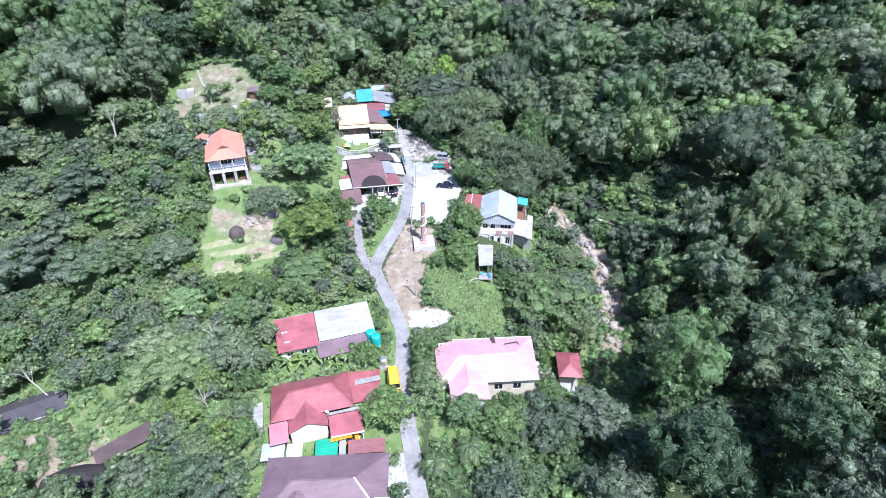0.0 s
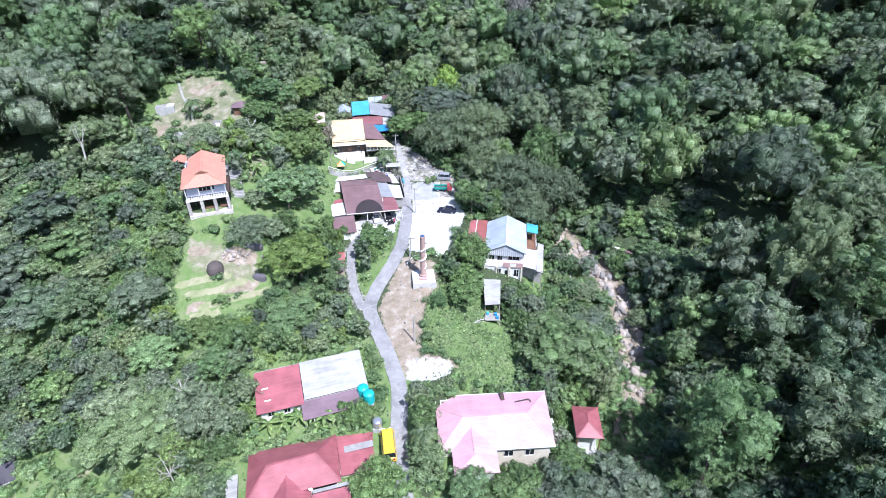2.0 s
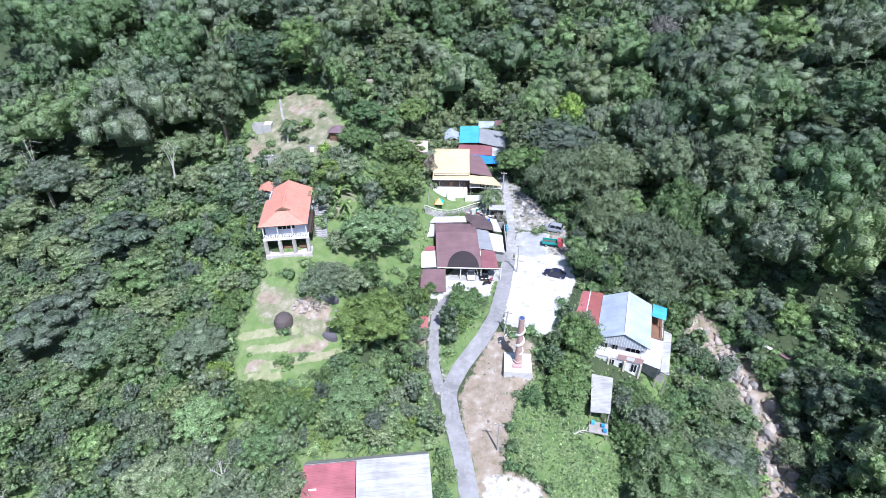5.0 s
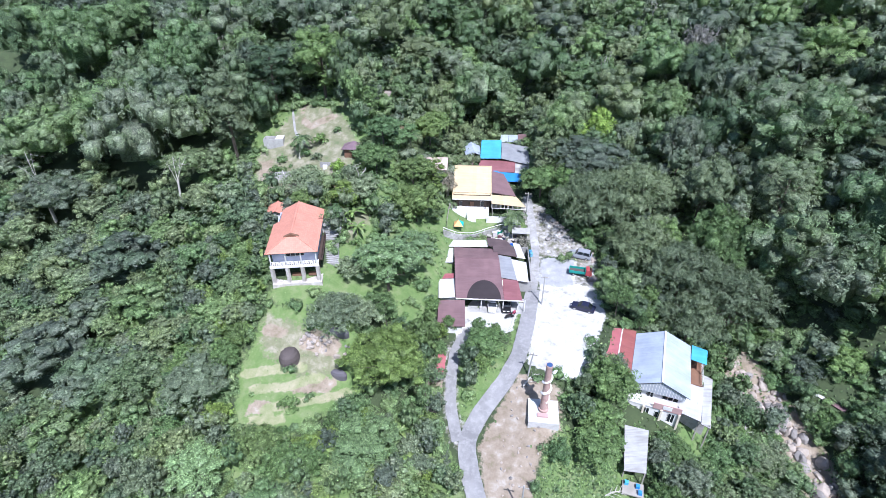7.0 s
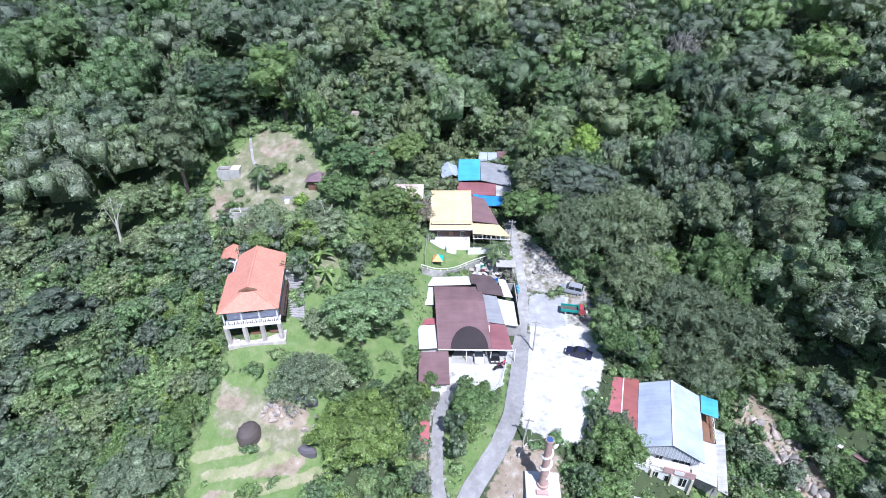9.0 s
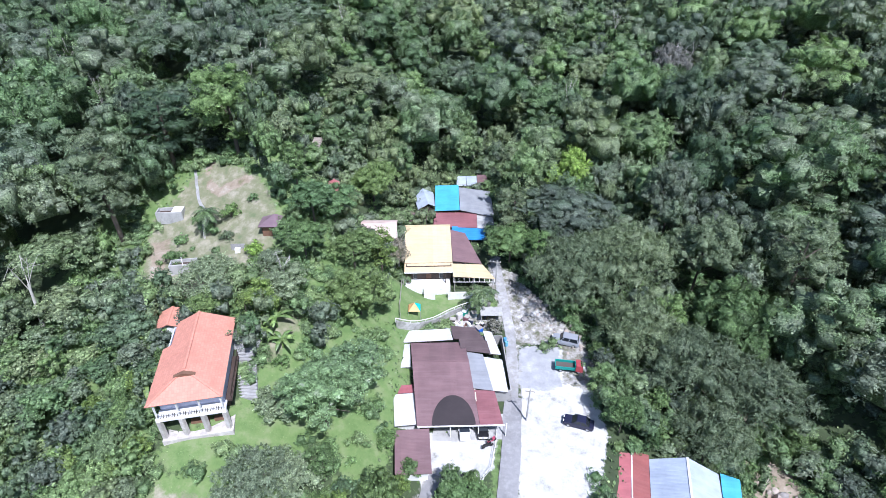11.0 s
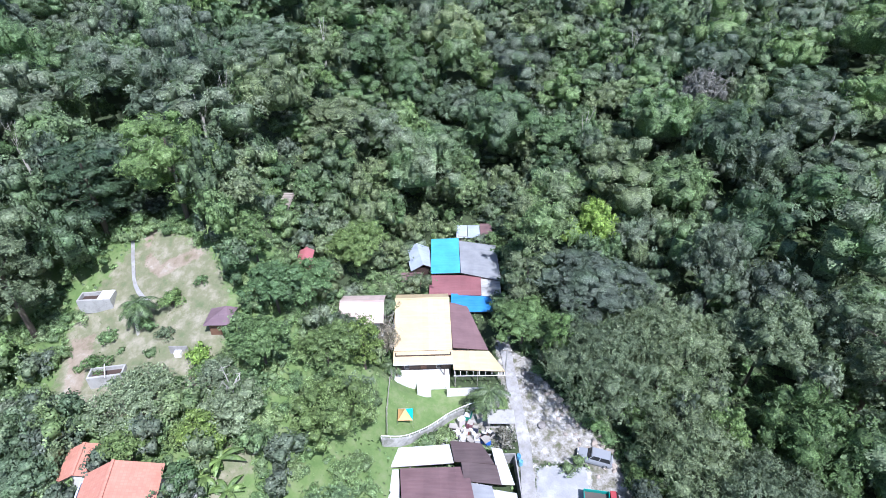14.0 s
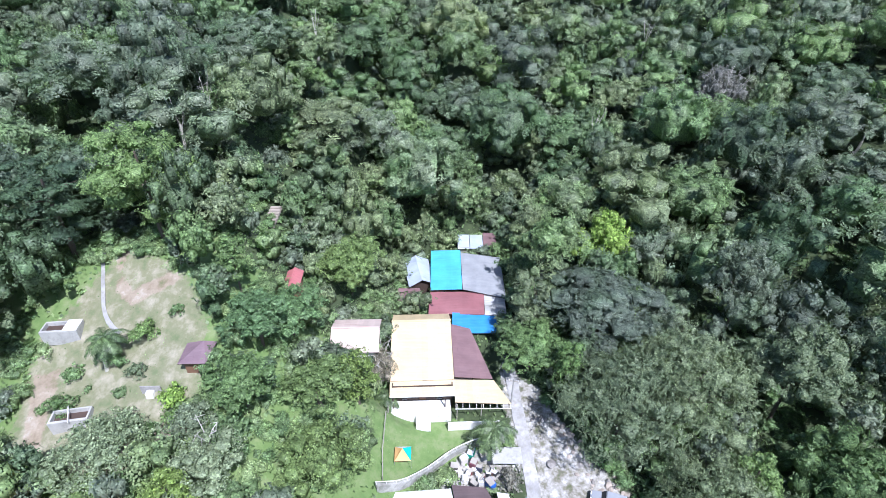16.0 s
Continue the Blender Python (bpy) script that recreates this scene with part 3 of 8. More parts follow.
def bar(parent, name, p, q, w, h, material, label=""):
    """A straight squared bar from p to q (world places)."""
    base = Vector(parent.location)
    p, q = Vector(p) - base, Vector(q) - base
    d = q - p
    up = Vector((0, 0, 1)) if abs(d.normalized().z) < 0.95 else Vector((0, 1, 0))
    s = d.cross(up).normalized() * (w / 2)
    t = s.cross(d).normalized() * (h / 2)
    bm = bmesh.new()
    a = [bm.verts.new(p + i * s + j * t) for i, j in ((-1, -1), (1, -1), (1, 1), (-1, 1))]
    b = [bm.verts.new(q + i * s + j * t) for i, j in ((-1, -1), (1, -1), (1, 1), (-1, 1))]
    bm.faces.new(a[::-1])
    bm.faces.new(b)
    for i in range(4):
        bm.faces.new((a[i], a[(i + 1) % 4], b[(i + 1) % 4], b[i]))
    bmesh.ops.recalc_face_normals(bm, faces=bm.faces)
    return part(name, bm, material, parent, label)


def wall(parent, p, q, z0, z1, material, holes=(), thick=0.16, label="", top=None):
    """A wall from p to q with openings (u0, u1, v0, v1 in metres from its foot). top: extra height at the middle, for a gable."""
    base = Vector(parent.location)
    p, q = Vector((p[0], p[1], 0)), Vector((q[0], q[1], 0))
    d = (q - p)
    length = d.length
    d.normalize()
    s = Vector((d.y, -d.x, 0)) * (thick / 2)
    us = sorted({0.0, length, *(h for o in holes for h in o[:2])})
    vs = sorted({0.0, z1 - z0, *(h for o in holes for h in o[2:4])})
    bm = bmesh.new()
    for u0, u1 in zip(us, us[1:]):
        for v0, v1 in zip(vs, vs[1:]):
            um, vm = (u0 + u1) / 2, (v0 + v1) / 2
            if any(o[0] < um < o[1] and o[2] < vm < o[3] for o in holes):
                continue
            c = [p + d * u + k * s + Vector((0, 0, z0 + v)) - base for v in (v0, v1) for u, k in ((u0, 1), (u1, 1), (u1, -1), (u0, -1))]
            c = [bm.verts.new(x) for x in c]
            for f in ((3, 2, 1, 0), (4, 5, 6, 7), (0, 1, 5, 4), (1, 2, 6, 5), (2, 3, 7, 6), (3, 0, 4, 7)):
                bm.faces.new([c[i] for i in f])
    if top:
        m = (p + q) / 2
        tri = [Vector((p.x, p.y, z1)), Vector((q.x, q.y, z1)), Vector((m.x, m.y, z1 + top))]
        a = [bm.verts.new(x + s - base) for x in tri]
        b = [bm.verts.new(x - s - base) for x in tri]
        bm.faces.new(a)
        bm.faces.new(b[::-1])
        for i in range(3):
            bm.faces.new((a[i], b[i], b[(i + 1) % 3], a[(i + 1) % 3]))
        bmesh.ops.recalc_face_normals(bm, faces=bm.faces)
    bmesh.ops.remove_doubles(bm, verts=bm.verts[:], dist=0.0005)
    return part("wall", bm, material, parent, label)


def window(parent, p, q, u0, u1, z0, z1, frame_mat, panes=2, glass=None, thick=0.1):
    """A framed window in the wall from p to q, sunk into its opening."""
    base = Vector(parent.location)
    p, q = Vector((p[0], p[1], 0)), Vector((q[0], q[1], 0))
    d = (q - p).normalized()
    s = Vector((d.y, -d.x, 0))
    m = Matrix((( d.x, -s.x, 0, p.x - base.x), (d.y, -s.y, 0, p.y - base.y), (0, 0, 1, -base.z), (0, 0, 0, 1)))
    bm = bmesh.new()
    f = 0.07
    box(bm, u0, u1, -thick / 2, thick / 2, z0, z0 + f, m)
    box(bm, u0, u1, -thick / 2, thick / 2, z1 - f, z1, m)
    w = (u1 - u0) / panes
    for i in range(panes + 1):
        x = u0 + i * w
        box(bm, max(u0, x - f / 2), min(u1, x + f / 2) if i < panes else u1, -thick / 2, thick / 2, z0 + f, z1 - f, m)
    bmesh.ops.remove_doubles(bm, verts=bm.verts[:], dist=0.0005)
    win = part("window", bm, frame_mat, parent)
    for i in range(panes):
        bm = bmesh.new()
        box(bm, u0 + i * w + f / 2, u0 + (i + 1) * w - f / 2, 0.0, 0.02, z0 + f, z1 - f, m)
        part("pane", bm, glass or GLASS_DARK, win)
    return win


def shell(parent, P, u0, u1, v0, v1, z0, z1, material, holes=None, thick=0.16):
    """Four walls of a box; holes by side: s, e, n, w."""
    holes = holes or {}
    c = {"s": (P(u0, v0), P(u1, v0)), "e": (P(u1, v0), P(u1, v1)), "n": (P(u1, v1), P(u0, v1)), "w": (P(u0, v1), P(u0, v0))}
    for k, (p, q) in c.items():
        d = (q - p).normalized() * (thick / 2 + 0.002)
        if k in "ew":
            p, q = p + d, q - d
        else:
            p, q = p - d, q + d
        wall(parent, p, q, z0, z1, material, holes.get(k, ()), thick)
    cu, cv = (u0 + u1) / 2, (v0 + v1) / 2
    m = P(cu, cv)
    FOOT.append((m.x, m.y, u1 - u0, v1 - v0, P))
    FOOT[-1] = (P, u0, u1, v0, v1)


def plate(parent, name, P, u0, u1, v0, v1, z0, z1, material, label=""):
    bm = bmesh.new()
    base = Vector(parent.location)
    vs = [bm.verts.new(P(u, v, z) - base) for z in (z0, z1) for u, v in ((u0, v0), (u1, v0), (u1, v1), (u0, v1))]
    for f in ((3, 2, 1, 0), (4, 5, 6, 7), (0, 1, 5, 4), (1, 2, 6, 5), (2, 3, 7, 6), (3, 0, 4, 7)):
        bm.faces.new([vs[i] for i in f])
    return part(name, bm, material, parent, label)


def gable_roof(parent, P, u0, u1, v0, v1, ze, zr, axis, mat, sheet=0.95, label="", cap=None):
    if axis == "u":
        m = (v0 + v1) / 2
        roof_plane(parent, [P(u0, v0, ze), P(u1, v0, ze), P(u1, m, zr), P(u0, m, zr)], mat, sheet, label=label)
        roof_plane(parent, [P(u1, v1, ze), P(u0, v1, ze), P(u0, m, zr), P(u1, m, zr)], mat, sheet, label=label)
        bar(parent, "ridge_cap", P(u0, m, zr + 0.02), P(u1, m, zr + 0.02), 0.3, 0.06, cap or mat)
    else:
        m = (u0 + u1) / 2
        roof_plane(parent, [P(u0, v1, ze), P(u0, v0, ze), P(m, v0, zr), P(m, v1, zr)], mat, sheet, label=label)
        roof_plane(parent, [P(u1, v0, ze), P(u1, v1, ze), P(m, v1, zr), P(m, v0, zr)], mat, sheet, label=label)
        bar(parent, "ridge_cap", P(m, v0, zr + 0.02), P(m, v1, zr + 0.02), 0.3, 0.06, cap or mat)


def hip_roof(parent, P, u0, u1, v0, v1, ze, zr, mat, sheet=0.95, label="", cap=None, axis="u", inset=None):
    if axis == "u":
        m, i = (v0 + v1) / 2, (inset if inset is not None else (v1 - v0) / 2)
        a, b = P(u0 + i, m, zr), P(u1 - i, m, zr)
        planes = ([P(u0, v0, ze), P(u1, v0, ze), b, a], [P(u1, v1, ze), P(u0, v1, ze), a, b], [P(u0, v1, ze), P(u0, v0, ze), a], [P(u1, v0, ze), P(u1, v1, ze), b])
    else:
        m, i = (u0 + u1) / 2, (inset if inset is not None else (u1 - u0) / 2)
        a, b = P(m, v0 + i, zr), P(m, v1 - i, zr)
        planes = ([P(u0, v1, ze), P(u0, v0, ze), a, b], [P(u1, v0, ze), P(u1, v1, ze), b, a], [P(u0, v0, ze), P(u1, v0, ze), a], [P(u1, v1, ze), P(u0, v1, ze), b])
    for pl in planes:
        roof_plane(parent, pl, mat, sheet, label=label)
    ends = ((P(u0, v0, ze), a), (P(u0, v1, ze), a if axis == "u" else b), (P(u1, v0, ze), b if axis == "u" else a), (P(u1, v1, ze), b), (a, b))
    for p, q in ends:
        if (p - q).length > 0.1:
            bar(parent, "ridge_cap", p + Vector((0, 0, 0.03)), q + Vector((0, 0, 0.03)), 0.24, 0.05, cap or mat)


# ---- the houses ----
R_BROWN = roof_metal("brown_roof", (0.215, 0.13, 0.135), 100, rust=0.1, rust_col=(0.15, 0.08, 0.08))
R_MAROON = roof_metal("maroon_roof", (0.27, 0.11, 0.12), 100, rust=0.2, rust_col=(0.14, 0.09, 0.08))
R_WHITE = roof_metal("white_roof", (0.62, 0.62, 0.62), 100, rust=0.3, rust_col=(0.40, 0.36, 0.32))
R_GREY = roof_metal("grey_roof", (0.31, 0.32, 0.34), 100, rust=0.12, rust_col=(0.3, 0.29, 0.28))
R_YELLOW = roof_metal("yellow_roof", (0.66, 0.525, 0.32), 100, rust=0.3, rust_col=(0.60, 0.40, 0.17), pitch=0.24, vary=0.15)
R_BLUE = roof_metal("blue_roof", (0.09, 0.42, 0.64), 100, rust=0.08, rust_col=(0.3, 0.45, 0.5))
R_DEEPBLUE = roof_metal("deep_blue_roof", (0.04, 0.25, 0.60), 100, rust=0.05)
R_PALEBLUE = roof_metal("pale_blue_roof", (0.44, 0.50, 0.60), 85, rust=0.12, rust_col=(0.42, 0.48, 0.52))
R_RED = roof_metal("red_roof", (0.36, 0.112, 0.128), 108, rust=0.3, rust_col=(0.20, 0.085, 0.08), vary=0.32)
R_BRIGHTRED = roof_metal("bright_red_roof", (0.47, 0.155, 0.165), 83, rust=0.1, rust_col=(0.4, 0.1, 0.08))
R_OLDRED = roof_metal("worn_red_roof", (0.29, 0.095, 0.085), 83, rust=0.3, rust_col=(0.22, 0.09, 0.07))
R_PINK = roof_metal("pink_roof", (0.64, 0.375, 0.435), 97, rust=0.12, rust_col=(0.56, 0.40, 0.42), vary=0.15)
R_ROSE = roof_metal("rose_roof", (0.47, 0.20, 0.235), 108, rust=0.15, rust_col=(0.4, 0.2, 0.2))
R_MAUVE = roof_metal("mauve_roof", (0.215, 0.145, 0.17), 108, rust=0.12, rust_col=(0.2, 0.14, 0.15))
R_TIN = roof_metal("pale_tin_roof", (0.50, 0.50, 0.52), 85, rust=0.2, rust_col=(0.38, 0.37, 0.38))
R_DARKBROWN = roof_metal("dark_brown_roof", (0.12, 0.085, 0.085), 100, rust=0.15)
R_OLDWHITE = roof_metal("stained_white_roof", (0.48, 0.48, 0.47), 108, rust=0.72, rust_col=(0.20, 0.18, 0.155), vary=0.3)
R_ORANGE = roof_tile("orange_tiles", (0.64, 0.29, 0.21), 20, dark=0.8)
R_BLACK = roof_metal("black_roof", (0.075, 0.068, 0.08), 60, rust=0.1, rust_col=(0.12, 0.1, 0.11))
TIN_CAP = plain("tin_cap", (0.62, 0.62, 0.63), 0.5, 0.1)


def orange_house():
    """Two storeys on posts, orange tiled hip-and-gable roof, veranda front."""
    P = placer(-48.7, 112.8, 20)
    z0 = 10.3
    h = thing("house", (-48.7, 112.8, z0), "two-storey lilac house with an orange tiled roof and a pillared front", "house")
    ze, zr = 16.0, 17.9
    u0, u1, v0, v1 = -4.3, 4.1, -6.2, 7.8
    mid = -0.2
    # main slopes: a ridge from the front gablet to the back, hipped in front
    a, b = P(mid, v0 + 3.4, zr), P(mid, v1, zr)
    roof_plane(h, [P(u0, v1 - 4.5, ze), P(u0, v0, ze), a, P(mid, v1 - 4.5, zr)], R_ORANGE, 1.2, label="orange clay tiles")
    roof_plane(h, [P(u0 + 1.1, v1, ze + 0.45), P(u0 + 1.1, v1 - 4.5, ze + 0.45), P(mid, v1 - 4.5, zr), b], R_ORANGE, 1.2)
    roof_plane(h, [P(u1, v0, ze), P(u1, v1, ze), b, a], R_ORANGE, 1.2)
    roof_plane(h, [P(u0, v0, ze), P(u1, v0, ze), P(mid + 1.0, v0 + 2.7, zr - 0.42), P(mid - 1.0, v0 + 2.7, zr - 0.42)], R_ORANGE, 1.2)
    # gablet
    bm = bmesh.new()
    base = h.location
    tri = [P(mid - 1.25, v0 + 2.62, zr - 0.45) - base, P(mid + 1.25, v0 + 2.62, zr - 0.45) - base, P(mid, v0 + 2.55, zr + 0.12) - base]
    back = [p + (P(0, 0.5) - P(0, 0)) for p in tri]
    fv, bv = [bm.verts.new(p) for p in tri], [bm.verts.new(p) for p in back]
    bm.faces.new(fv)
    bm.faces.new(bv[::-1])
    for i in range(3):
        bm.faces.new((fv[i], bv[i], bv[(i + 1) % 3], fv[(i + 1) % 3]))
    part("gablet", bm, BROWN_WOOD, h, "dark brown gable vent")
    bar(h, "ridge_cap", a + Vector((0, 0, 0.05)), b + Vector((0, 0, 0.05)), 0.28, 0.1, R_ORANGE)
    for p, q in ((P(u0, v0, ze + 0.04), a), (P(u1, v0, ze + 0.04), a)):
        bar(h, "hip_cap", p, q, 0.24, 0.08, R_ORANGE)
    # upper storey, set back behind the balcony
    fl = z0 + 2.9
    shell(h, P, -3.6, 3.5, v0 + 2.0, v1 - 0.6, fl, ze + 0.1, LILAC_WALL, {"s": ((2.2, 5.2, 0.9, 2.2),)})
    s0, s1 = P(-3.6, v0 + 2.0), P(3.5, v0 + 2.0)
    window(h, s0, s1, 2.2, 5.2, fl + 0.9, fl + 2.2, WHITE_WALL, 4)
    plate(h, "balcony_floor", P, -3.9, 3.8, v0 + 0.3, v0 + 2.0, fl - 0.25, fl, WHITE_WALL, "white balcony slab")
    shell(h, P, -3.6, 3.5, v0 + 3.6, v1 - 0.6, z0 - 0.4, fl, DARK_WOOD)
    # front posts, ground to balcony, and slim posts above
    for i in range(4):
        u = -3.7 + i * 2.45
        foot = min(land(*P(u, v0 + 0.5).xy), z0) - 0.4
        bar(h, "pillar", P(u, v0 + 0.5, foot), P(u, v0 + 0.5, fl - 0.25), 0.5, 0.5, PILLAR_STONE, "stone-faced pillar")
        bar(h, "post", P(u, v0 + 0.45, fl), P(u, v0 + 0.45, ze - 0.05), 0.16, 0.16, WHITE_WALL)
    bar(h, "beam", P(-4, v0 + 0.5, fl - 0.1), P(3.9, v0 + 0.5, fl - 0.1), 0.3, 0.45, WHITE_WALL, "white front beam")
    for zz in (0.18, 0.9):
        bar(h, "rail", P(-3.7, v0 + 0.42, fl + zz), P(3.65, v0 + 0.42, fl + zz), 0.06, 0.08, WHITE_WALL)
    for i in range(24):
        u = -3.7 + i * 0.306
        bar(h, "baluster", P(u, v0 + 0.42, fl + 0.18), P(u + 0.306 * (1 if i % 2 else 0.6), v0 + 0.42, fl + 0.9), 0.06, 0.06, DARK_WOOD)
    plate(h, "terrace_floor", P, -4.0, 4.1, v0 - 0.1, v0 + 3.6, z0 - 1.6, z0 - 0.3, PILLAR_STONE, "pale stone terrace")
    plate(h, "bench", P, -0.9, 1.2, v0 + 1.6, v0 + 2.1, z0 - 0.05, z0 + 0.45, BROWN_WOOD, "red-brown wooden bench")
    plate(h, "bench", P, 1.8, 3.4, v0 + 1.6, v0 + 2.1, z0 - 0.05, z0 + 0.45, BROWN_WOOD, "red-brown wooden bench")
    # side gallery on the uphill right
    bar(h, "side_rail", P(4.3, v0 + 2.2, fl + 0.9), P(4.3, v0 + 9.5, fl + 0.9), 0.08, 0.1, DARK_WOOD)
    plate(h, "side_gallery", P, 3.58, 4.4, v0 + 2.0, v0 + 9.5, fl - 0.25, fl, DARK_WOOD, "dark side gallery")
    for i in range(9):
        bar(h, "gallery_post", P(4.3, v0 + 2.2 + i * 0.9, fl), P(4.3, v0 + 2.2 + i * 0.9, fl + 0.9), 0.08, 0.08, DARK_WOOD)
    FOOT.append((P, -4.4, 4.6, -6.8, 8.0))
    # small annex
    Q = placer(-57.0, 121.0, 20)
    x = thing("annex", (-57.0, 121.0, 12.8), "small outhouse with an orange tiled roof", "outhouse")
    shell(x, Q, -1.3, 1.3, -1.5, 1.5, 12.2, 15.0, WHITE_WALL)
    gable_roof(x, Q, -1.8, 1.8, -2.0, 2.0, 14.9, 15.7, "v", R_ORANGE, 1.2)
    # steps beside it
    s = thing("garden_steps", (-44.5, 117.0, 11.0), "curving grey stone garden steps with pale treads", "steps")
    line = [(-46.9, 121.5), (-45.2, 118.6), (-44.0, 115.6), (-42.8, 113.0)]
    k = 22
    for i in range(k):
        f = i / (k - 1) * 3
        j = min(2, int(f))
        x0 = line[j][0] + (line[j + 1][0] - line[j][0]) * (f - j)
        y0 = line[j][1] + (line[j + 1][1] - line[j][1]) * (f - j)
        Q = placer(x0, y0, 22 - i)
        z = land(x0, y0)
        plate(s, "tread", Q, -1.2, 1.2, -0.2, 0.2, z - 0.3, z + 0.28, OLD_CONCRETE)
    pv = thing("paving", (-46.6, 122, 13.0), "pale concrete paving beside the orange-roofed house", "paving", kind="structure")
    Q = placer(-46.6, 122.2, 20)
    plate(pv, "slab", Q, -1.6, 1.8, -3.0, 2.2, 12.4, 13.55, CONCRETE)


def yellow_house():
    P = placer(-26.3, 153.0, 10.5)
    z0 = 4.1
    h = thing("house", (-26.3, 153.0, z0), "timber house with a sun-bleached yellow metal roof and dark front wall", "house")
    ze, zr = 7.9, 10.1
    roof_plane(h, [P(-4.3, -3.8, 8.15), P(4.4, -3.8, 8.15), P(4.4, 6.0, zr), P(-4.3, 6.0, zr)], R_YELLOW, 0.9, label="sun-bleached yellow metal sheets")
    roof_plane(h, [P(4.4, 9.5, 8.2), P(-4.3, 9.5, 8.2), P(-4.3, 6.02, zr), P(4.4, 6.02, zr)], R_YELLOW, 0.9)
    roof_plane(h, [P(-4.35, -6.0, 7.6), P(4.45, -6.0, 7.6), P(4.45, -3.7, 8.05), P(-4.35, -3.7, 8.05)], R_YELLOW, 0.9, label="lower yellow skirt roof")
    bar(h, "ridge_cap", P(-4.35, 6.0, zr + 0.03), P(4.45, 6.0, zr + 0.03), 0.35, 0.06, R_YELLOW)
    bar(h, "gutter", P(-4.35, -6.05, 7.55), P(4.45, -6.05, 7.55), 0.12, 0.12, WHITE_WALL)
    shell(h, P, -4.0, 4.1, -4.6, 9.0, z0 - 0.5, 8.0, DARK_WOOD, {"s": ((1.2, 2.0, 1.6, 2.8), (3.6, 4.6, 0.5, 2.7), (6.0, 6.8, 1.6, 2.8))})
    s0, s1 = P(-4.0, -4.6), P(4.1, -4.6)
    for u in (1.2, 6.0):
        window(h, s0, s1, u, u + 0.8, z0 + 1.1, z0 + 2.3, WHITE_WALL, 1)
    window(h, s0, s1, 3.6, 4.6, z0, z0 + 2.2, BROWN_WOOD, 2, BROWN_WOOD)
    plate(h, "porch_floor", P, -4.3, 3.9, -7.0, -4.7, z0 - 0.9, z0 + 1.0, WHITE_WALL, "white porch slab")
    plate(h, "porch_step", P, -0.9, 1.1, -8.4, -7.0, z0 - 0.9, z0 + 0.75, WHITE_WALL)
    for u in (-3.9, 3.1):
        bar(h, "post", P(u, -5.9, z0), P(u, -5.9, 7.5), 0.14, 0.14, DARK_WOOD)
    # brown side roof and its yellow lower half
    roof_plane(h, [P(4.5, -3.2, 8.0), P(9.9, -3.0, 7.1), P(7.4, 6.0, 8.2), P(4.5, 6.6, 9.0)], R_BROWN, 0.9, label="brown side roof")
    roof_plane(h, [P(4.4, -6.9, 7.2), P(12.0, -6.9, 6.5), P(10.0, -3.1, 7.0), P(4.4, -3.3, 7.95)], R_YELLOW, 0.9, label="yellow carport roof")
    for i in range(9):
        u = 4.5 + i * 0.92
        bar(h, "lattice_bar", P(u, -7.25, 6.25 - i * 0.02), P(u, -6.95, 7.05 - i * 0.07), 0.06, 0.06, WHITE_WALL)
    bar(h, "lattice_rail", P(4.4, -7.25, 6.25), P(12.0, -7.25, 6.05), 0.08, 0.08, WHITE_WALL)
    for u in (4.7, 8.0, 11.6):
        bar(h, "carport_post", P(u, -6.8, z0 - 1.0), P(u, -6.8, 6.6), 0.12, 0.12, GREY_WOOD)
    plate(h, "side_wall", P, 4.4, 7.0, -2.6, 4.0, z0 - 0.8, 6.8, CREAM_WALL)
    plate(h, "low_wall", P, 3.4, 10.4, -8.3, -8.05, z0 - 1.4, z0 + 0.5, WHITE_WALL, "low white garden wall")
    FOOT.append((P, -4.5, 11, -9.5, 9.5))


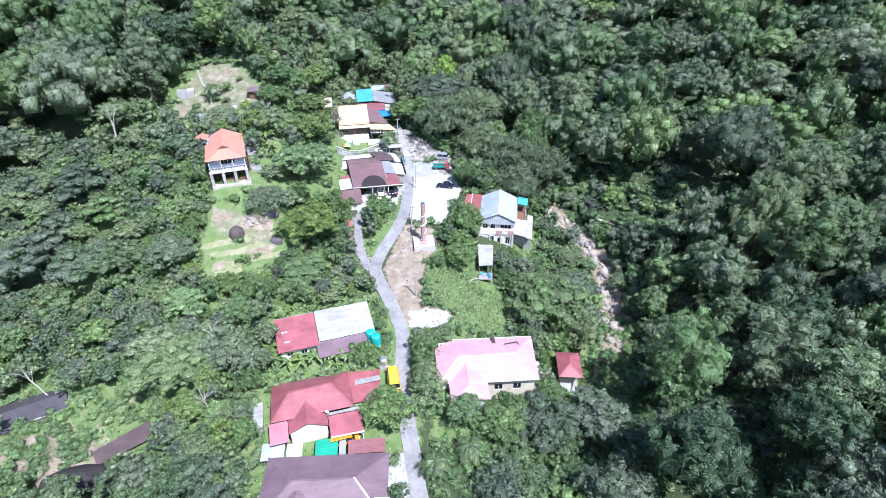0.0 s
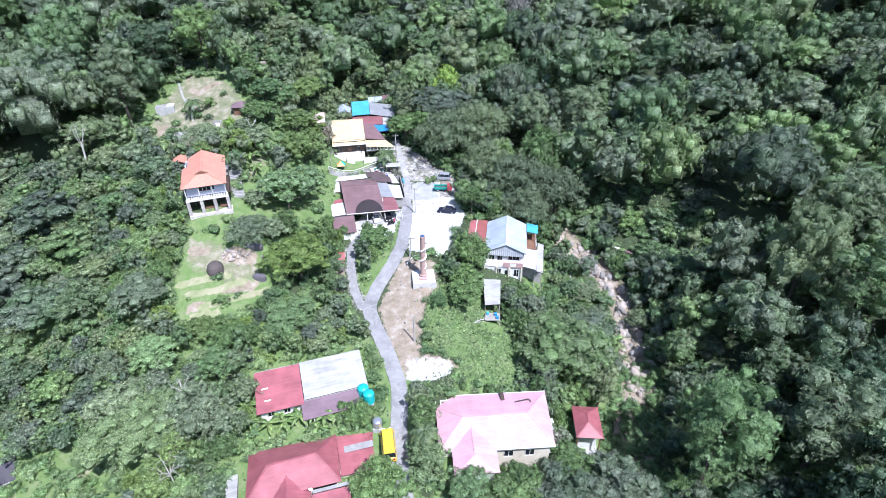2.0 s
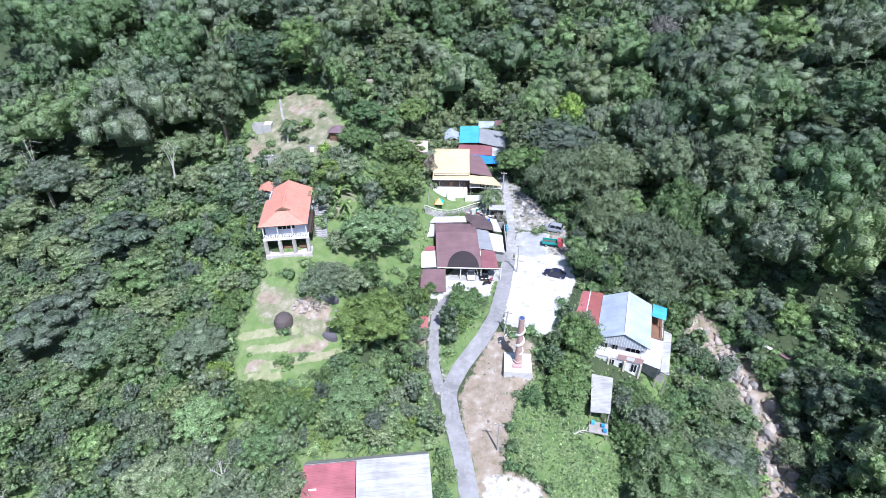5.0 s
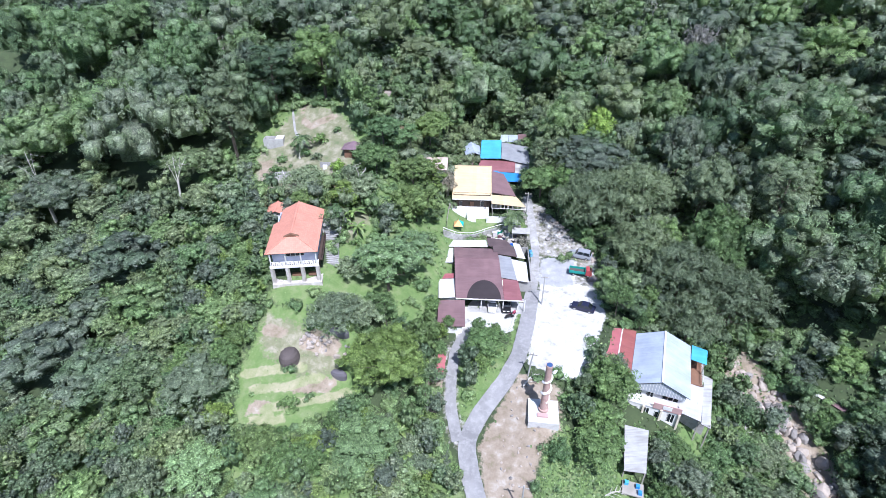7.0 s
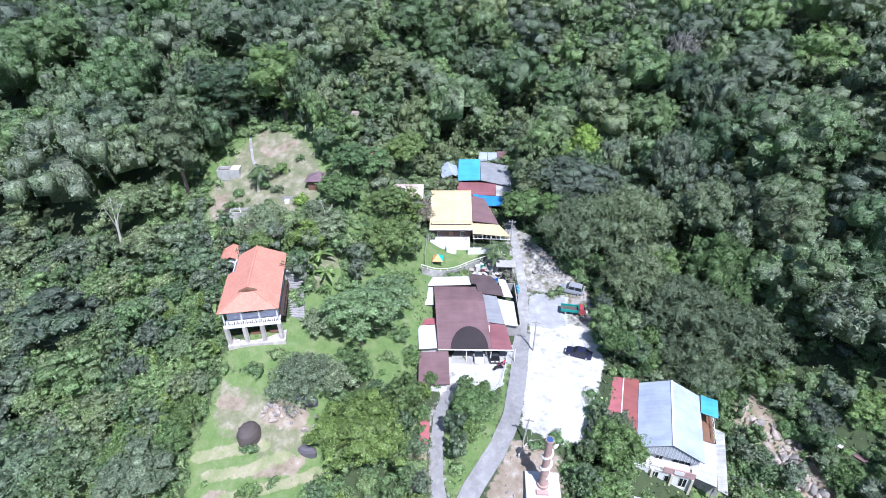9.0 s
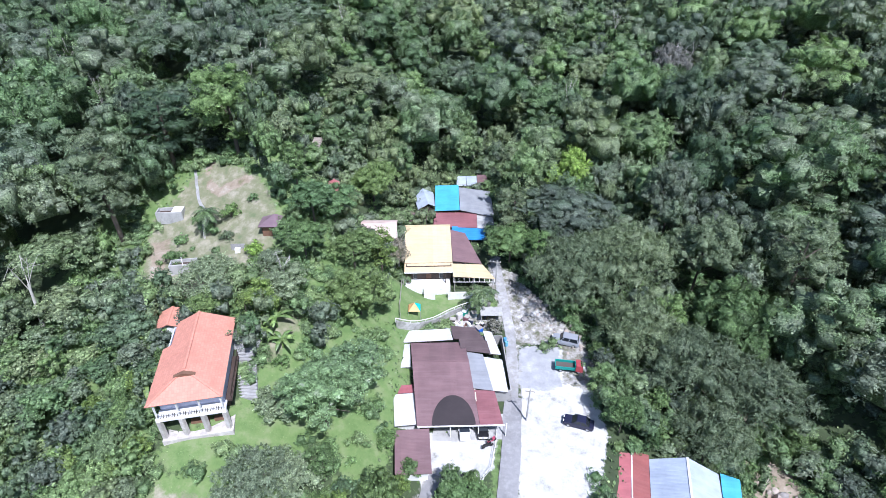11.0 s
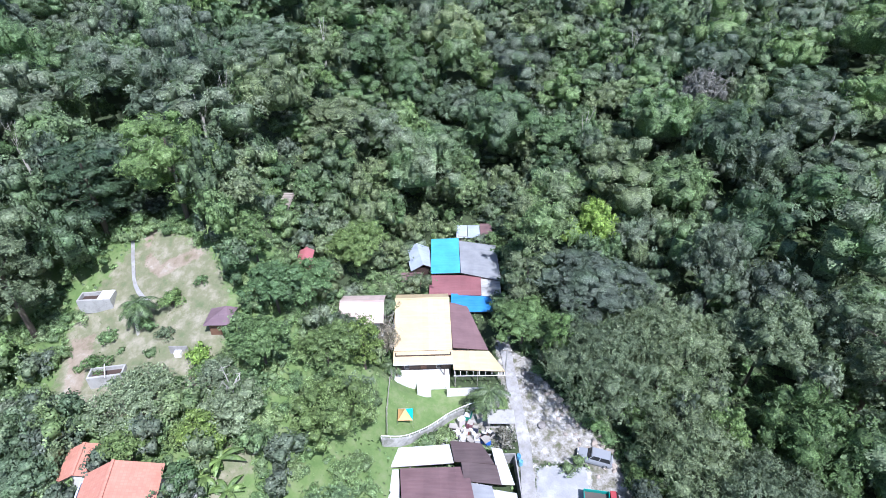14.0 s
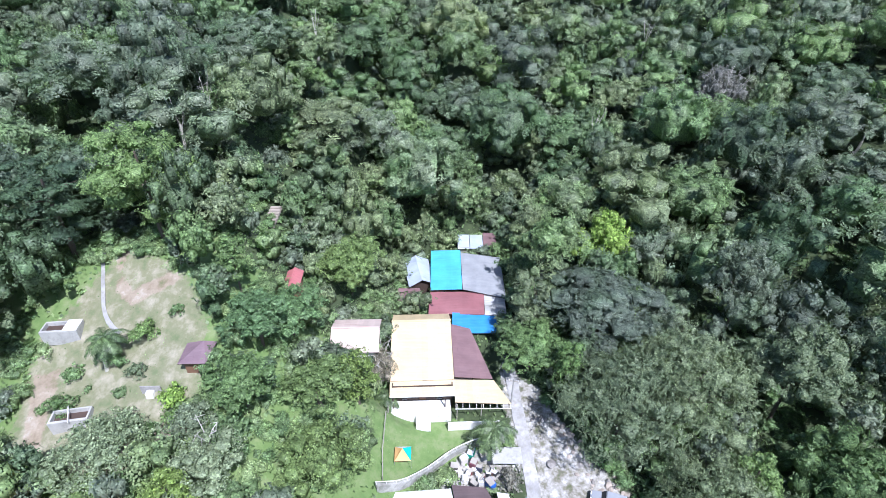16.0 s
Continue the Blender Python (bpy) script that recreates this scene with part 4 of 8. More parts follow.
def rear_houses():
    """Blue, grey and red roofs behind the yellow house."""
    P = placer(-22.5, 173.0, 8.5)
    z0 = 4.3
    h = thing("house", (-22.5, 173.0, z0), "long low house under blue, grey and rusty red metal roofs", "house")
    roof_plane(h, [P(-5.6, -3.2, 7.7), P(-0.3, -3.2, 7.9), P(-0.3, 7.0, 8.7), P(-5.6, 7.0, 8.5)], R_BLUE, 0.9, label="bright blue metal roof")
    roof_plane(h, [P(-0.2, -3.2, 7.9), P(7.0, -4.2, 6.8), P(7.0, 7.0, 7.0), P(-0.2, 7.0, 8.7)], R_GREY, 0.9, label="grey metal roof")
    roof_plane(h, [P(-5.9, -7.4, 6.2), P(3.2, -7.6, 6.2), P(3.4, -3.0, 7.2), P(-5.7, -3.0, 7.2)], R_MAROON, 0.9, label="rusty red metal roof")
    roof_plane(h, [P(3.3, -7.6, 6.1), P(6.8, -7.6, 6.0), P(6.8, -3.5, 6.7), P(3.4, -3.2, 7.0)], R_OLDWHITE, 0.9, label="white metal roof")
    roof_plane(h, [P(-2.2, -11.2, 5.5), P(5.8, -10.8, 5.2), P(6.0, -7.4, 5.9), P(-2.0, -7.2, 6.0)], R_DEEPBLUE, 0.9, label="deep blue tarpaulin-coloured awning")
    shell(h, P, -5.4, 6.4, -2.9, 6.6, z0 - 0.4, 6.9, DARK_WOOD)
    shell(h, P, -5.5, 6.4, -7.0, -3.1, z0 - 0.4, 6.05, BROWN_WOOD)
    for u in (-1.8, 2.0, 5.4):
        bar(h, "awning_post", P(u, -10.6, z0 - 0.6), P(u, -10.6, 5.3), 0.1, 0.1, GREY_WOOD)
    g = thing("shed", (-30.5, 173.0, z0), "small dark timber house with a pale blue gable roof", "house")
    Q = placer(-30.4, 174.0, 20)
    shell(g, Q, -1.7, 1.7, -3.0, 3.0, z0 - 0.4, 7.4, DARK_WOOD)
    gable_roof(g, Q, -2.3, 2.3, -3.6, 3.6, 7.2, 8.4, "v", R_PALEBLUE, 0.9)
    Q = placer(-31.2, 168.0, 10)
    shell(g, Q, -1.3, 1.6, -2.0, 2.0, z0 - 0.4, 6.2, DARK_WOOD)
    wall(g, Q(-1.2, -2.12), Q(1.5, -2.12), z0 + 0.2, 6.0, DARK_WOOD, ((0.7, 1.6, 0.6, 1.4),), 0.06)
    window(g, Q(-1.2, -2.12), Q(1.5, -2.12), 0.7, 1.6, z0 + 0.8, z0 + 1.6, WHITE_WALL, 2, WHITE_WALL)
    roof_plane(g, [Q(-1.7, -2.5, 6.1), Q(2.0, -2.5, 6.1), Q(2.0, 2.3, 6.6), Q(-1.7, 2.3, 6.6)], R_BROWN, 0.9)
    plate(g, "step", Q, -1.5, 1.8, -3.2, -2.2, z0 - 0.5, z0 + 0.1, CONCRETE)
    b = thing("shed", (-21.0, 184.5, 5.3), "low patched tin sheds with pale blue and white roofs", "shed")
    Q = placer(-21.0, 184.8, 8)
    shell(b, Q, -3.4, 3.2, -1.6, 1.6, 4.9, 7.3, GREY_WOOD)
    roof_plane(b, [Q(-3.8, -2.0, 7.2), Q(-1.6, -2.0, 7.2), Q(-1.6, 2.0, 7.7), Q(-3.8, 2.0, 7.7)], R_PALEBLUE, 0.9)
    roof_plane(b, [Q(-1.5, -2.2, 7.4), Q(0.9, -2.2, 7.4), Q(0.9, 1.8, 7.8), Q(-1.5, 1.8, 7.8)], R_PALEBLUE, 0.9)
    roof_plane(b, [Q(1.0, -2.0, 7.6), Q(3.4, -2.0, 7.6), Q(3.4, 2.2, 8.0), Q(1.0, 2.2, 8.0)], R_BROWN, 0.9)
    Q = placer(-35.0, 151.4, 10)
    zb = land(-35.0, 151.4)
    w = thing("hut", (-35.0, 151.4, zb), "small white hut with a patched red and white roof", "hut")
    shell(w, Q, -2.4, 2.6, -2.4, 2.4, zb - 1.6, 13.3, WHITE_WALL, {"s": ((1.4, 2.4, 1.8, 3.2),)})
    window(w, Q(-2.4, -2.4), Q(2.6, -2.4), 1.4, 2.4, zb + 0.2, zb + 1.6, BROWN_WOOD, 2)
    gable_roof(w, Q, -3.2, 3.3, -3.2, 3.2, 13.2, 14.7, "u", roof_metal("patched_roof", (0.62, 0.50, 0.45), 100, rust=0.55, rust_col=(0.46, 0.24, 0.19)), 0.8)
    plate(w, "step", Q, -2.4, 2.6, -3.2, -2.5, zb - 1.2, zb + 0.15, CONCRETE)
    FOOT.append((Q, -3.0, 3.0, -3.0, 3.0))


def brown_complex():
    P = placer(-18.5, 124.8, 10)
    z0 = 1.4

    def B(u, v, z):
        return P((4 + (u - 4) * 0.86 if u > 4 else u) - 0.076 * max(0.0, v + 7.5), v, z)

    h = thing("house", (-18.5, 124.8, z0), "single-storey house under a patchwork of brown, grey, white roofs", "house")
    roof_plane(h, [B(-4.55, -7.5, 4.2), B(4.0, -7.5, 4.2), B(4.0, 3.2, 5.6), B(-4.55, 3.2, 5.6)], R_BROWN, 0.95, label="brown metal front slope")
    roof_plane(h, [B(4.0, 8.3, 4.5), B(-4.55, 8.3, 4.5), B(-4.55, 3.22, 5.6), B(4.0, 3.22, 5.6)], R_BROWN, 0.95, label="brown metal back slope")
    bar(h, "ridge_cap", B(-4.55, 3.2, 5.63), B(4.0, 3.2, 5.63), 0.35, 0.05, R_BROWN)
    bar(h, "gutter", B(-4.5, -7.58, 4.12), B(8.0, -7.58, 4.12), 0.14, 0.14, WHITE_WALL)
    # dark half-round sheet on the front slope
    bm = bmesh.new()
    base = h.location
    n = 28
    k = (5.6 - 4.2) / 10.7
    ring = []
    for i in range(n + 1):
        a = math.pi * i / n
        u, v = 0.45 + 3.0 * math.cos(a), -7.5 + 4.7 * math.sin(a)
        ring.append((u, v, 4.2 + (v + 7.5) * k))
    top = [bm.verts.new(P(u, v, z + 0.05) - base) for u, v, z in ring]
    low = [bm.verts.new(P(u, v, z + 0.005) - base) for u, v, z in ring]
    bm.faces.new(top)
    for i in range(n + 1):
        j = (i + 1) % (n + 1)
        bm.faces.new((low[i], low[j], top[j], top[i]))
    bmesh.ops.recalc_face_normals(bm, faces=bm.faces)
    part("roof_patch", bm, plain("dark_roof_patch", (0.042, 0.032, 0.034), 0.7, 0.25), h, "dark half-round patch on the roof")
    # right-hand roofs
    roof_plane(h, [B(4.05, -1.3, 4.5), B(7.4, -1.6, 4.25), B(7.0, 5.6, 4.4), B(4.05, 6.0, 4.75)], R_GREY, 0.95, label="grey metal roof")
    roof_plane(h, [B(7.3, -1.4, 4.05), B(10.0, -1.5, 3.75), B(10.4, 4.9, 3.85), B(6.7, 5.3, 4.2)], R_WHITE, 0.95, label="white metal roof")
    roof_plane(h, [B(4.1, -7.3, 3.95), B(7.9, -7.3, 3.7), B(7.6, -1.6, 4.15), B(4.1, -1.5, 4.35)], R_MAROON, 0.95, label="maroon metal roof")
    roof_plane(h, [B(3.2, 6.1, 4.9), B(8.4, 5.6, 4.6), B(8.2, 8.2, 4.8), B(3.2, 8.6, 5.05)], R_DARKBROWN, 0.95, label="small dark brown roof")
    roof_plane(h, [B(2.4, 8.9, 4.75), B(8.0, 8.5, 4.55), B(6.6, 11.6, 4.6), B(2.2, 12.0, 4.8)], R_DARKBROWN, 0.95, label="small dark brown roof")
    roof_plane(h, [B(8.3, 5.9, 4.2), B(10.4, 5.9, 4.0), B(9.7, 11.0, 4.1), B(8.1, 11.2, 4.3)], R_WHITE, 0.95, label="white metal roof")
    # white roofs behind and to the west
    roof_plane(h, [B(-9.2, 8.4, 4.4), B(2.3, 8.8, 4.6), B(2.1, 11.8, 4.3), B(-9.2, 11.4, 4.1)], R_WHITE, 0.95, label="white metal roof")
    roof_plane(h, [B(-8.9, 3.4, 3.95), B(-4.7, 3.4, 4.25), B(-4.7, 8.3, 4.35), B(-9.1, 8.3, 4.05)], R_WHITE, 0.95, label="white metal roof")
    roof_plane(h, [B(-7.6, -6.9, 3.5), B(-4.6, -6.9, 3.8), B(-4.6, -1.4, 3.9), B(-7.6, -1.4, 3.6)], R_WHITE, 0.95, label="white metal roof")
    roof_plane(h, [B(-7.0, -1.3, 3.7), B(-4.6, -1.3, 3.9), B(-4.6, 0.1, 4.0), B(-6.4, 0.1, 3.8)], R_RED, 0.95, label="pink-red metal strip")
    roof_plane(h, [B(-7.3, -14.2, 3.3), B(-2.6, -14.2, 3.5), B(-2.9, -7.7, 3.9), B(-7.6, -7.7, 3.7)], R_BROWN, 0.95, label="brown lean-to roof")
    shell(h, P, -4.3, 3.8, -3.4, 8.0, z0 - 0.4, 4.35, CREAM_WALL, {"s": ((0.8, 1.7, 0.4, 2.4), (3.0, 4.6, 1.2, 2.3), (5.6, 7.2, 1.2, 2.3))})
    p, q = P(-4.3, -3.4), P(3.8, -3.4)
    window(h, p, q, 3.0, 4.6, z0 + 0.8, z0 + 1.9, WHITE_WALL, 3)
    window(h, p, q, 5.6, 7.2, z0 + 0.8, z0 + 1.9, WHITE_WALL, 3)
    shell(h, P, 4.2, 9.2, -1.0, 10.6, z0 - 0.4, 3.6, GREY_WALL)
    shell(h, P, -8.2, -4.5, 3.8, 10.9, z0 - 0.4, 3.8, GREY_WALL)
    shell(h, P, -7.2, -4.5, -6.4, 0.0, z0 - 0.4, 3.3, WHITE_WALL)
    shell(h, P, -7.0, -3.2, -13.8, -8.2, z0 - 0.6, 3.1, WHITE_WALL)
    for u in (-4.3, 0.0, 3.9, 7.7):
        bar(h, "carport_post", P(u, -7.3, z0 - 0.2), P(u, -7.3, 4.1), 0.13, 0.13, WHITE_WALL)
    FOOT.append((P, -8.8, 10.4, -14.2, 12.2))
    plate(h, "carport_floor", P, -4.6, 8.2, -7.8, -3.5, z0 - 0.5, z0 + 0.02, CONCRETE, "concrete carport floor")


def blue_house():
    P = placer(13.6, 111.6, -7)
    z0 = -4.6
    h = thing("house", (13.6, 111.6, z0), "two-storey house with pale blue gable roof and white balconies", "house")
    ze, zr = 1.1, 3.1
    gable_roof(h, P, -4.7, 4.0, -5.9, 6.2, ze, zr, "v", R_PALEBLUE, 0.95, "pale blue weathered metal", TIN_CAP)
    shell(h, P, -4.2, 3.5, -5.0, 5.8, z0 - 0.8, ze + 0.1, WHITE_WALL, {"s": ((0.5, 1.6, 4.0, 5.4), (2.3, 3.3, 4.0, 5.4), (4.6, 6.9, 4.2, 5.3), (0.5, 1.5, 1.4, 2.8), (2.6, 3.6, 0.9, 3.0), (5.0, 6.4, 1.5, 2.8))})
    p, q = P(-4.2, -5.0), P(3.5, -5.0)
    b = z0 - 0.8
    for u0, u1, a, c, n in ((0.5, 1.6, 4.0, 5.4, 2), (2.3, 3.3, 4.0, 5.4, 2), (4.6, 6.9, 4.2, 5.3, 3), (0.5, 1.5, 1.4, 2.8, 2), (2.6, 3.6, 0.9, 3.0, 1), (5.0, 6.4, 1.5, 2.8, 2)):
        window(h, p, q, u0, u1, b + a, b + c, WHITE_WALL, n)
    # gable boarding
    wall(h, P(-4.0, -5.6), P(3.4, -5.6), ze - 0.9, ze + 0.02, plain("grey_boards", (0.50, 0.53, 0.58), 0.7, 0.2), (), 0.1, "grey vertical gable boarding", top=1.65)
    for i in range(18):
        u = -3.9 + i * 0.42
        bar(h, "board", P(u, -5.68, ze - 0.9), P(u, -5.68, ze + 0.1 + 1.5 * (1 - abs(u + 0.3) / 3.9)), 0.06, 0.05, WHITE_WALL)
    # balcony
    fl = z0 + 2.6
    shell(h, P, -4.5, 3.3, -6.1, -5.1, z0 - 1.6, fl - 0.2, WHITE_WALL, {"s": ((0.6, 1.7, 1.9, 3.2), (2.5, 3.5, 1.6, 3.5), (4.3, 5.4, 1.9, 3.2), (6.2, 7.2, 1.6, 3.5))})
    f0, f1 = P(-4.5, -6.1), P(3.3, -6.1)
    for u0, u1, a, c in ((0.6, 1.7, 1.9, 3.2), (2.5, 3.5, 1.6, 3.5), (4.3, 5.4, 1.9, 3.2), (6.2, 7.2, 1.6, 3.5)):
        window(h, f0, f1, u0, u1, z0 - 1.6 + a, z0 - 1.6 + c, WHITE_WALL, 2)
    plate(h, "balcony_floor", P, -4.6, 3.4, -6.3, -5.05, fl - 0.2, fl, WHITE_WALL, "white balcony slab")
    bar(h, "rail", P(-4.6, -6.25, fl + 0.95), P(-0.8, -6.25, fl + 0.95), 0.08, 0.08, WHITE_WALL)
    for i in range(13):
        bar(h, "baluster", P(-4.55 + i * 0.31, -6.25, fl), P(-4.55 + i * 0.31, -6.25, fl + 0.95), 0.05, 0.05, WHITE_WALL)
    plate(h, "balcony_wall", P, -0.7, 3.4, -6.35, -6.2, fl - 0.2, fl + 1.0, PINK_WALL, "pink balcony front")
    plate(h, "balcony_panel", P, 0.7, 2.0, -6.4, -6.35, fl + 0.1, fl + 0.85, WHITE_WALL, "white panel")
    for u in (-4.5, -2.0, 0.6, 3.2):
        bar(h, "pillar", P(u, -6.35, z0 - 1.6), P(u, -6.35, fl - 0.2), 0.3, 0.3, CREAM_WALL)
    for u0, u1 in ((-4.5, -3.3), (-2.2, -0.9)):
        plate(h, "pink_panel", P, u0, u1, -5.16, -5.09, z0 - 0.2, z0 + 0.9, PINK_WALL)
    # lower roofs on the creek side
    roof_plane(h, [P(2.9, -6.3, -1.6), P(6.2, -6.6, -2.1), P(6.6, 0.4, -1.8), P(3.6, 0.4, -1.2)], R_TIN, 0.9, label="grey-white lean-to roof")
    roof_plane(h, [P(6.25, -7.0, -2.15), P(7.6, -7.2, -2.4), P(8.0, 3.0, -2.0), P(6.7, 3.2, -1.75)], R_OLDWHITE, 0.9, label="white lean-to roof")
    for u, v in ((3.2, -6.2), (6.0, -6.4), (7.4, -6.9)):
        bar(h, "post", P(u, v, land(*P(u, v).xy) - 0.5), P(u, v, -2.1), 0.16, 0.16, GREY_WOOD)
    shell(h, P, 3.7, 7.3, -4.6, 1.6, -9.0, -2.4, GREY_WALL)
    roof_plane(h, [P(4.0, 2.8, 1.3), P(6.4, 2.8, 0.9), P(6.6, 6.2, 1.0), P(4.1, 6.2, 1.4)], R_BLUE, 0.8, label="bright blue tin awning")
    plate(h, "side_deck", P, 3.6, 6.3, 0.2, 6.2, -1.6, -1.4, BROWN_WOOD, "red-brown side deck")
    bar(h, "deck_rail", P(6.2, 0.2, -0.5), P(6.2, 6.2, -0.5), 0.08, 0.08, WHITE_WALL)
    for i in range(11):
        bar(h, "deck_baluster", P(6.2, 0.3 + i * 0.58, -1.4), P(6.2, 0.3 + i * 0.58, -0.5), 0.05, 0.05, WHITE_WALL)
    for u, v in ((6.1, 6.1), (6.1, 2.9)):
        bar(h, "awning_post", P(u, v, -8.0), P(u, v, 0.95), 0.1, 0.1, GREY_WOOD)
    # red roofed shed against it
    g = thing("shed", (6.8, 114.6, 0.4), "open shed with bright and faded red metal roofs", "shed")
    roof_plane(g, [P(-10.7, -2.0, 0.8), P(-10.7, 6.0, 0.8), P(-7.1, 6.2, 1.5), P(-7.1, -2.2, 1.5)], R_BRIGHTRED, 0.9, label="bright red metal roof")
    roof_plane(g, [P(-7.0, -5.2, 1.5), P(-7.0, 6.6, 1.5), P(-4.75, 6.8, 1.1), P(-4.75, -5.4, 1.1)], R_OLDRED, 0.9, label="faded red metal roof")
    bar(g, "ridge_cap", P(-7.05, -2.2, 1.55), P(-7.05, 6.2, 1.55), 0.16, 0.06, WHITE_WALL)
    shell(g, P, -10.2, -4.9, -1.6, 5.8, -2.2, 0.8, GREY_WOOD)
    plate(g, "lean_to_floor", P, -4.8, -4.3, -5.6, -1.4, -4.0, -1.2, GREY_WALL)
    plate(g, "black_sheet", P, -12.2, -10.5, -0.6, 6.3, 0.2, 0.25, BLACK_SHEET, "black shade sheet")
    for v in (-0.5, 6.2):
        bar(g, "sheet_post", P(-12.1, v, -0.5), P(-12.1, v, 0.2), 0.08, 0.08, GREY_WOOD)
    # long white-roofed lean-to down the bank
    w = thing("shed", (9.6, 98.5, -5.0), "long white-roofed shed on stilts with blue bins below", "shed")
    Q = placer(9.3, 96.6, -3)
    roof_plane(w, [Q(-1.5, -3.6, -2.2), Q(1.4, -3.2, -2.2), Q(1.7, 4.0, -1.8), Q(-1.7, 4.0, -1.8)], R_OLDWHITE, 0.9)
    for u in (-1.4, 1.3):
        for v in (-3.0, 0, 3.6):
            x = Q(u, v)
            bar(w, "stilt", Q(u, v, land(x.x, x.y) - 0.4), Q(u, v, -1.95 if v > 0 else -2.3), 0.14, 0.14, GREY_WOOD)
    plate(w, "deck", Q, -1.4, 1.4, -5.8, -3.7, -4.2, -4.0, GREY_WOOD, "weathered timber deck")
    for i, c in enumerate(((-0.9, -4.2), (0.6, -4.4), (0.9, -5.3))):
        plate(w, "crate", Q, c[0] - 0.25, c[0] + 0.25, c[1] - 0.25, c[1] + 0.25, -4.0, -3.5, R_DEEPBLUE if i else R_BLUE, "blue plastic crate")
    for u in (-1.3, 1.3):
        bar(w, "deck_leg", Q(u, -5.6, -8.5), Q(u, -5.6, -4.2), 0.14, 0.14, GREY_WOOD)
    FOOT.append((P, -5, 9, -8.5, 6.5))
    FOOT.append((Q, -1.8, 1.8, -7.5, 4.5))


def pink_house():
    P = placer(7.4, 67.0, 4)
    z0 = -8.3
    h = thing("house", (7.4, 67.0, z0), "bungalow with a wide pink metal hip roof", "house")
    ze, zr = -4.6, -3.1
    rl, rr = P(-4.6, 1.0, zr), P(5.4, 1.2, zr)
    a, b, c, d, e = P(-8.6, -4.0, ze), P(8.6, -4.0, ze), P(9.3, 6.3, ze), P(-5.6, 6.4, ze), P(-8.6, 4.3, ze)
    for n, poly in enumerate(([a, b, rr, rl], [c, d, rl, rr], [d, e, rl], [e, a, rl], [b, c, rr])):
        roof_plane(h, poly, R_PINK, 0.95, label="" if n else "faded pink metal sheets")
    for p, q in ((a, rl), (b, rr), (c, rr), (e, rl), (rl, rr)):
        bar(h, "ridge_cap", p + Vector((0, 0, 0.03)), q + Vector((0, 0, 0.03)), 0.24, 0.05, R_PINK)
    # front wing
    u0, u1, m = -6.7, -0.2, -3.5
    zw = -3.6
    roof_plane(h, [P(u0, -0.4, ze + 0.03), P(u0, -7.8, ze + 0.03), P(m, -5.4, zw), P(m, -0.4, zw)], R_PINK, 0.95)
    roof_plane(h, [P(u1, -7.8, ze + 0.03), P(u1, -0.4, ze + 0.03), P(m, -0.4, zw), P(m, -5.4, zw)], R_PINK, 0.95)
    roof_plane(h, [P(u0, -7.8, ze + 0.03), P(u1, -7.8, ze + 0.03), P(m, -5.4, zw)], R_PINK, 0.95)
    for p, q in ((P(u0, -7.8, ze), P(m, -5.4, zw)), (P(u1, -7.8, ze), P(m, -5.4, zw)), (P(m, -5.4, zw), P(m, -0.6, zw))):
        bar(h, "ridge_cap", p + Vector((0, 0, 0.05)), q + Vector((0, 0, 0.05)), 0.22, 0.05, R_PINK)
    bar(h, "gutter", P(-5.6, 6.5, ze - 0.03), P(9.3, 6.4, ze - 0.03), 0.12, 0.12, WHITE_WALL)
    bar(h, "gutter", P(-0.2, -4.08, ze - 0.05), P(8.6, -4.08, ze - 0.05), 0.12, 0.12, WHITE_WALL)
    plate(h, "skylight", P, 1.8, 2.4, 4.5, 6.2, ze + 0.1, ze + 0.62, DARK_WOOD, "dark roof opening")
    bar(h, "pipe", P(3.9, 3.7, ze + 1.0), P(6.2, 4.2, ze + 0.9), 0.12, 0.12, DARK_WOOD)
    bar(h, "pipe", P(6.2, 4.2, ze + 0.9), P(6.4, 3.5, ze + 1.0), 0.12, 0.12, DARK_WOOD)
    plate(h, "pergola", P, -8.7, -5.8, 4.6, 6.6, ze - 0.3, ze - 0.2, DARK_WOOD, "dark pergola roof")
    for i in range(4):
        bar(h, "pergola_bar", P(-8.6 + i * 0.9, 4.7, ze - 0.14), P(-8.6 + i * 0.9, 6.6, ze - 0.14), 0.08, 0.08, WHITE_WALL)
    for u in (-8.5, -6.0):
        bar(h, "pergola_post", P(u, 6.4, z0 - 1.0), P(u, 6.4, ze - 0.3), 0.1, 0.1, WHITE_WALL)
    shell(h, P, -7.8, 8.0, -3.3, 5.6, z0 - 2.5, ze + 0.05, CREAM_WALL, {"s": ((9.0, 10.4, 3.4, 4.8), (12.2, 13.6, 3.4, 4.8))})
    for u in (9.0, 12.2):
        window(h, P(-7.8, -3.3), P(8.0, -3.3), u, u + 1.4, z0 + 0.9, z0 + 2.3, WHITE_WALL, 2)
    shell(h, P, -6.0, -0.9, -7.0, -3.4, z0 - 2.5, ze + 0.05, WHITE_WALL)
    P = placer(7.4, 66.4, 7)
    # yard clutter to the east
    for i, (u, v, s, c) in enumerate(((9.8, 3.4, 0.9, WHITE_WALL), (10.3, 1.4, 0.7, WHITE_WALL), (9.6, -0.2, 0.6, RUBBER), (10.6, 4.6, 0.6, GREY_WOOD), (9.7, 5.6, 0.7, WHITE_WALL))):
        x = P(u, v)
        zb = land(x.x, x.y)
        t_ = thing("crate", (x.x, x.y, zb), "pale stacked household clutter beside the pink-roofed house", "crate", "clutter by the house")
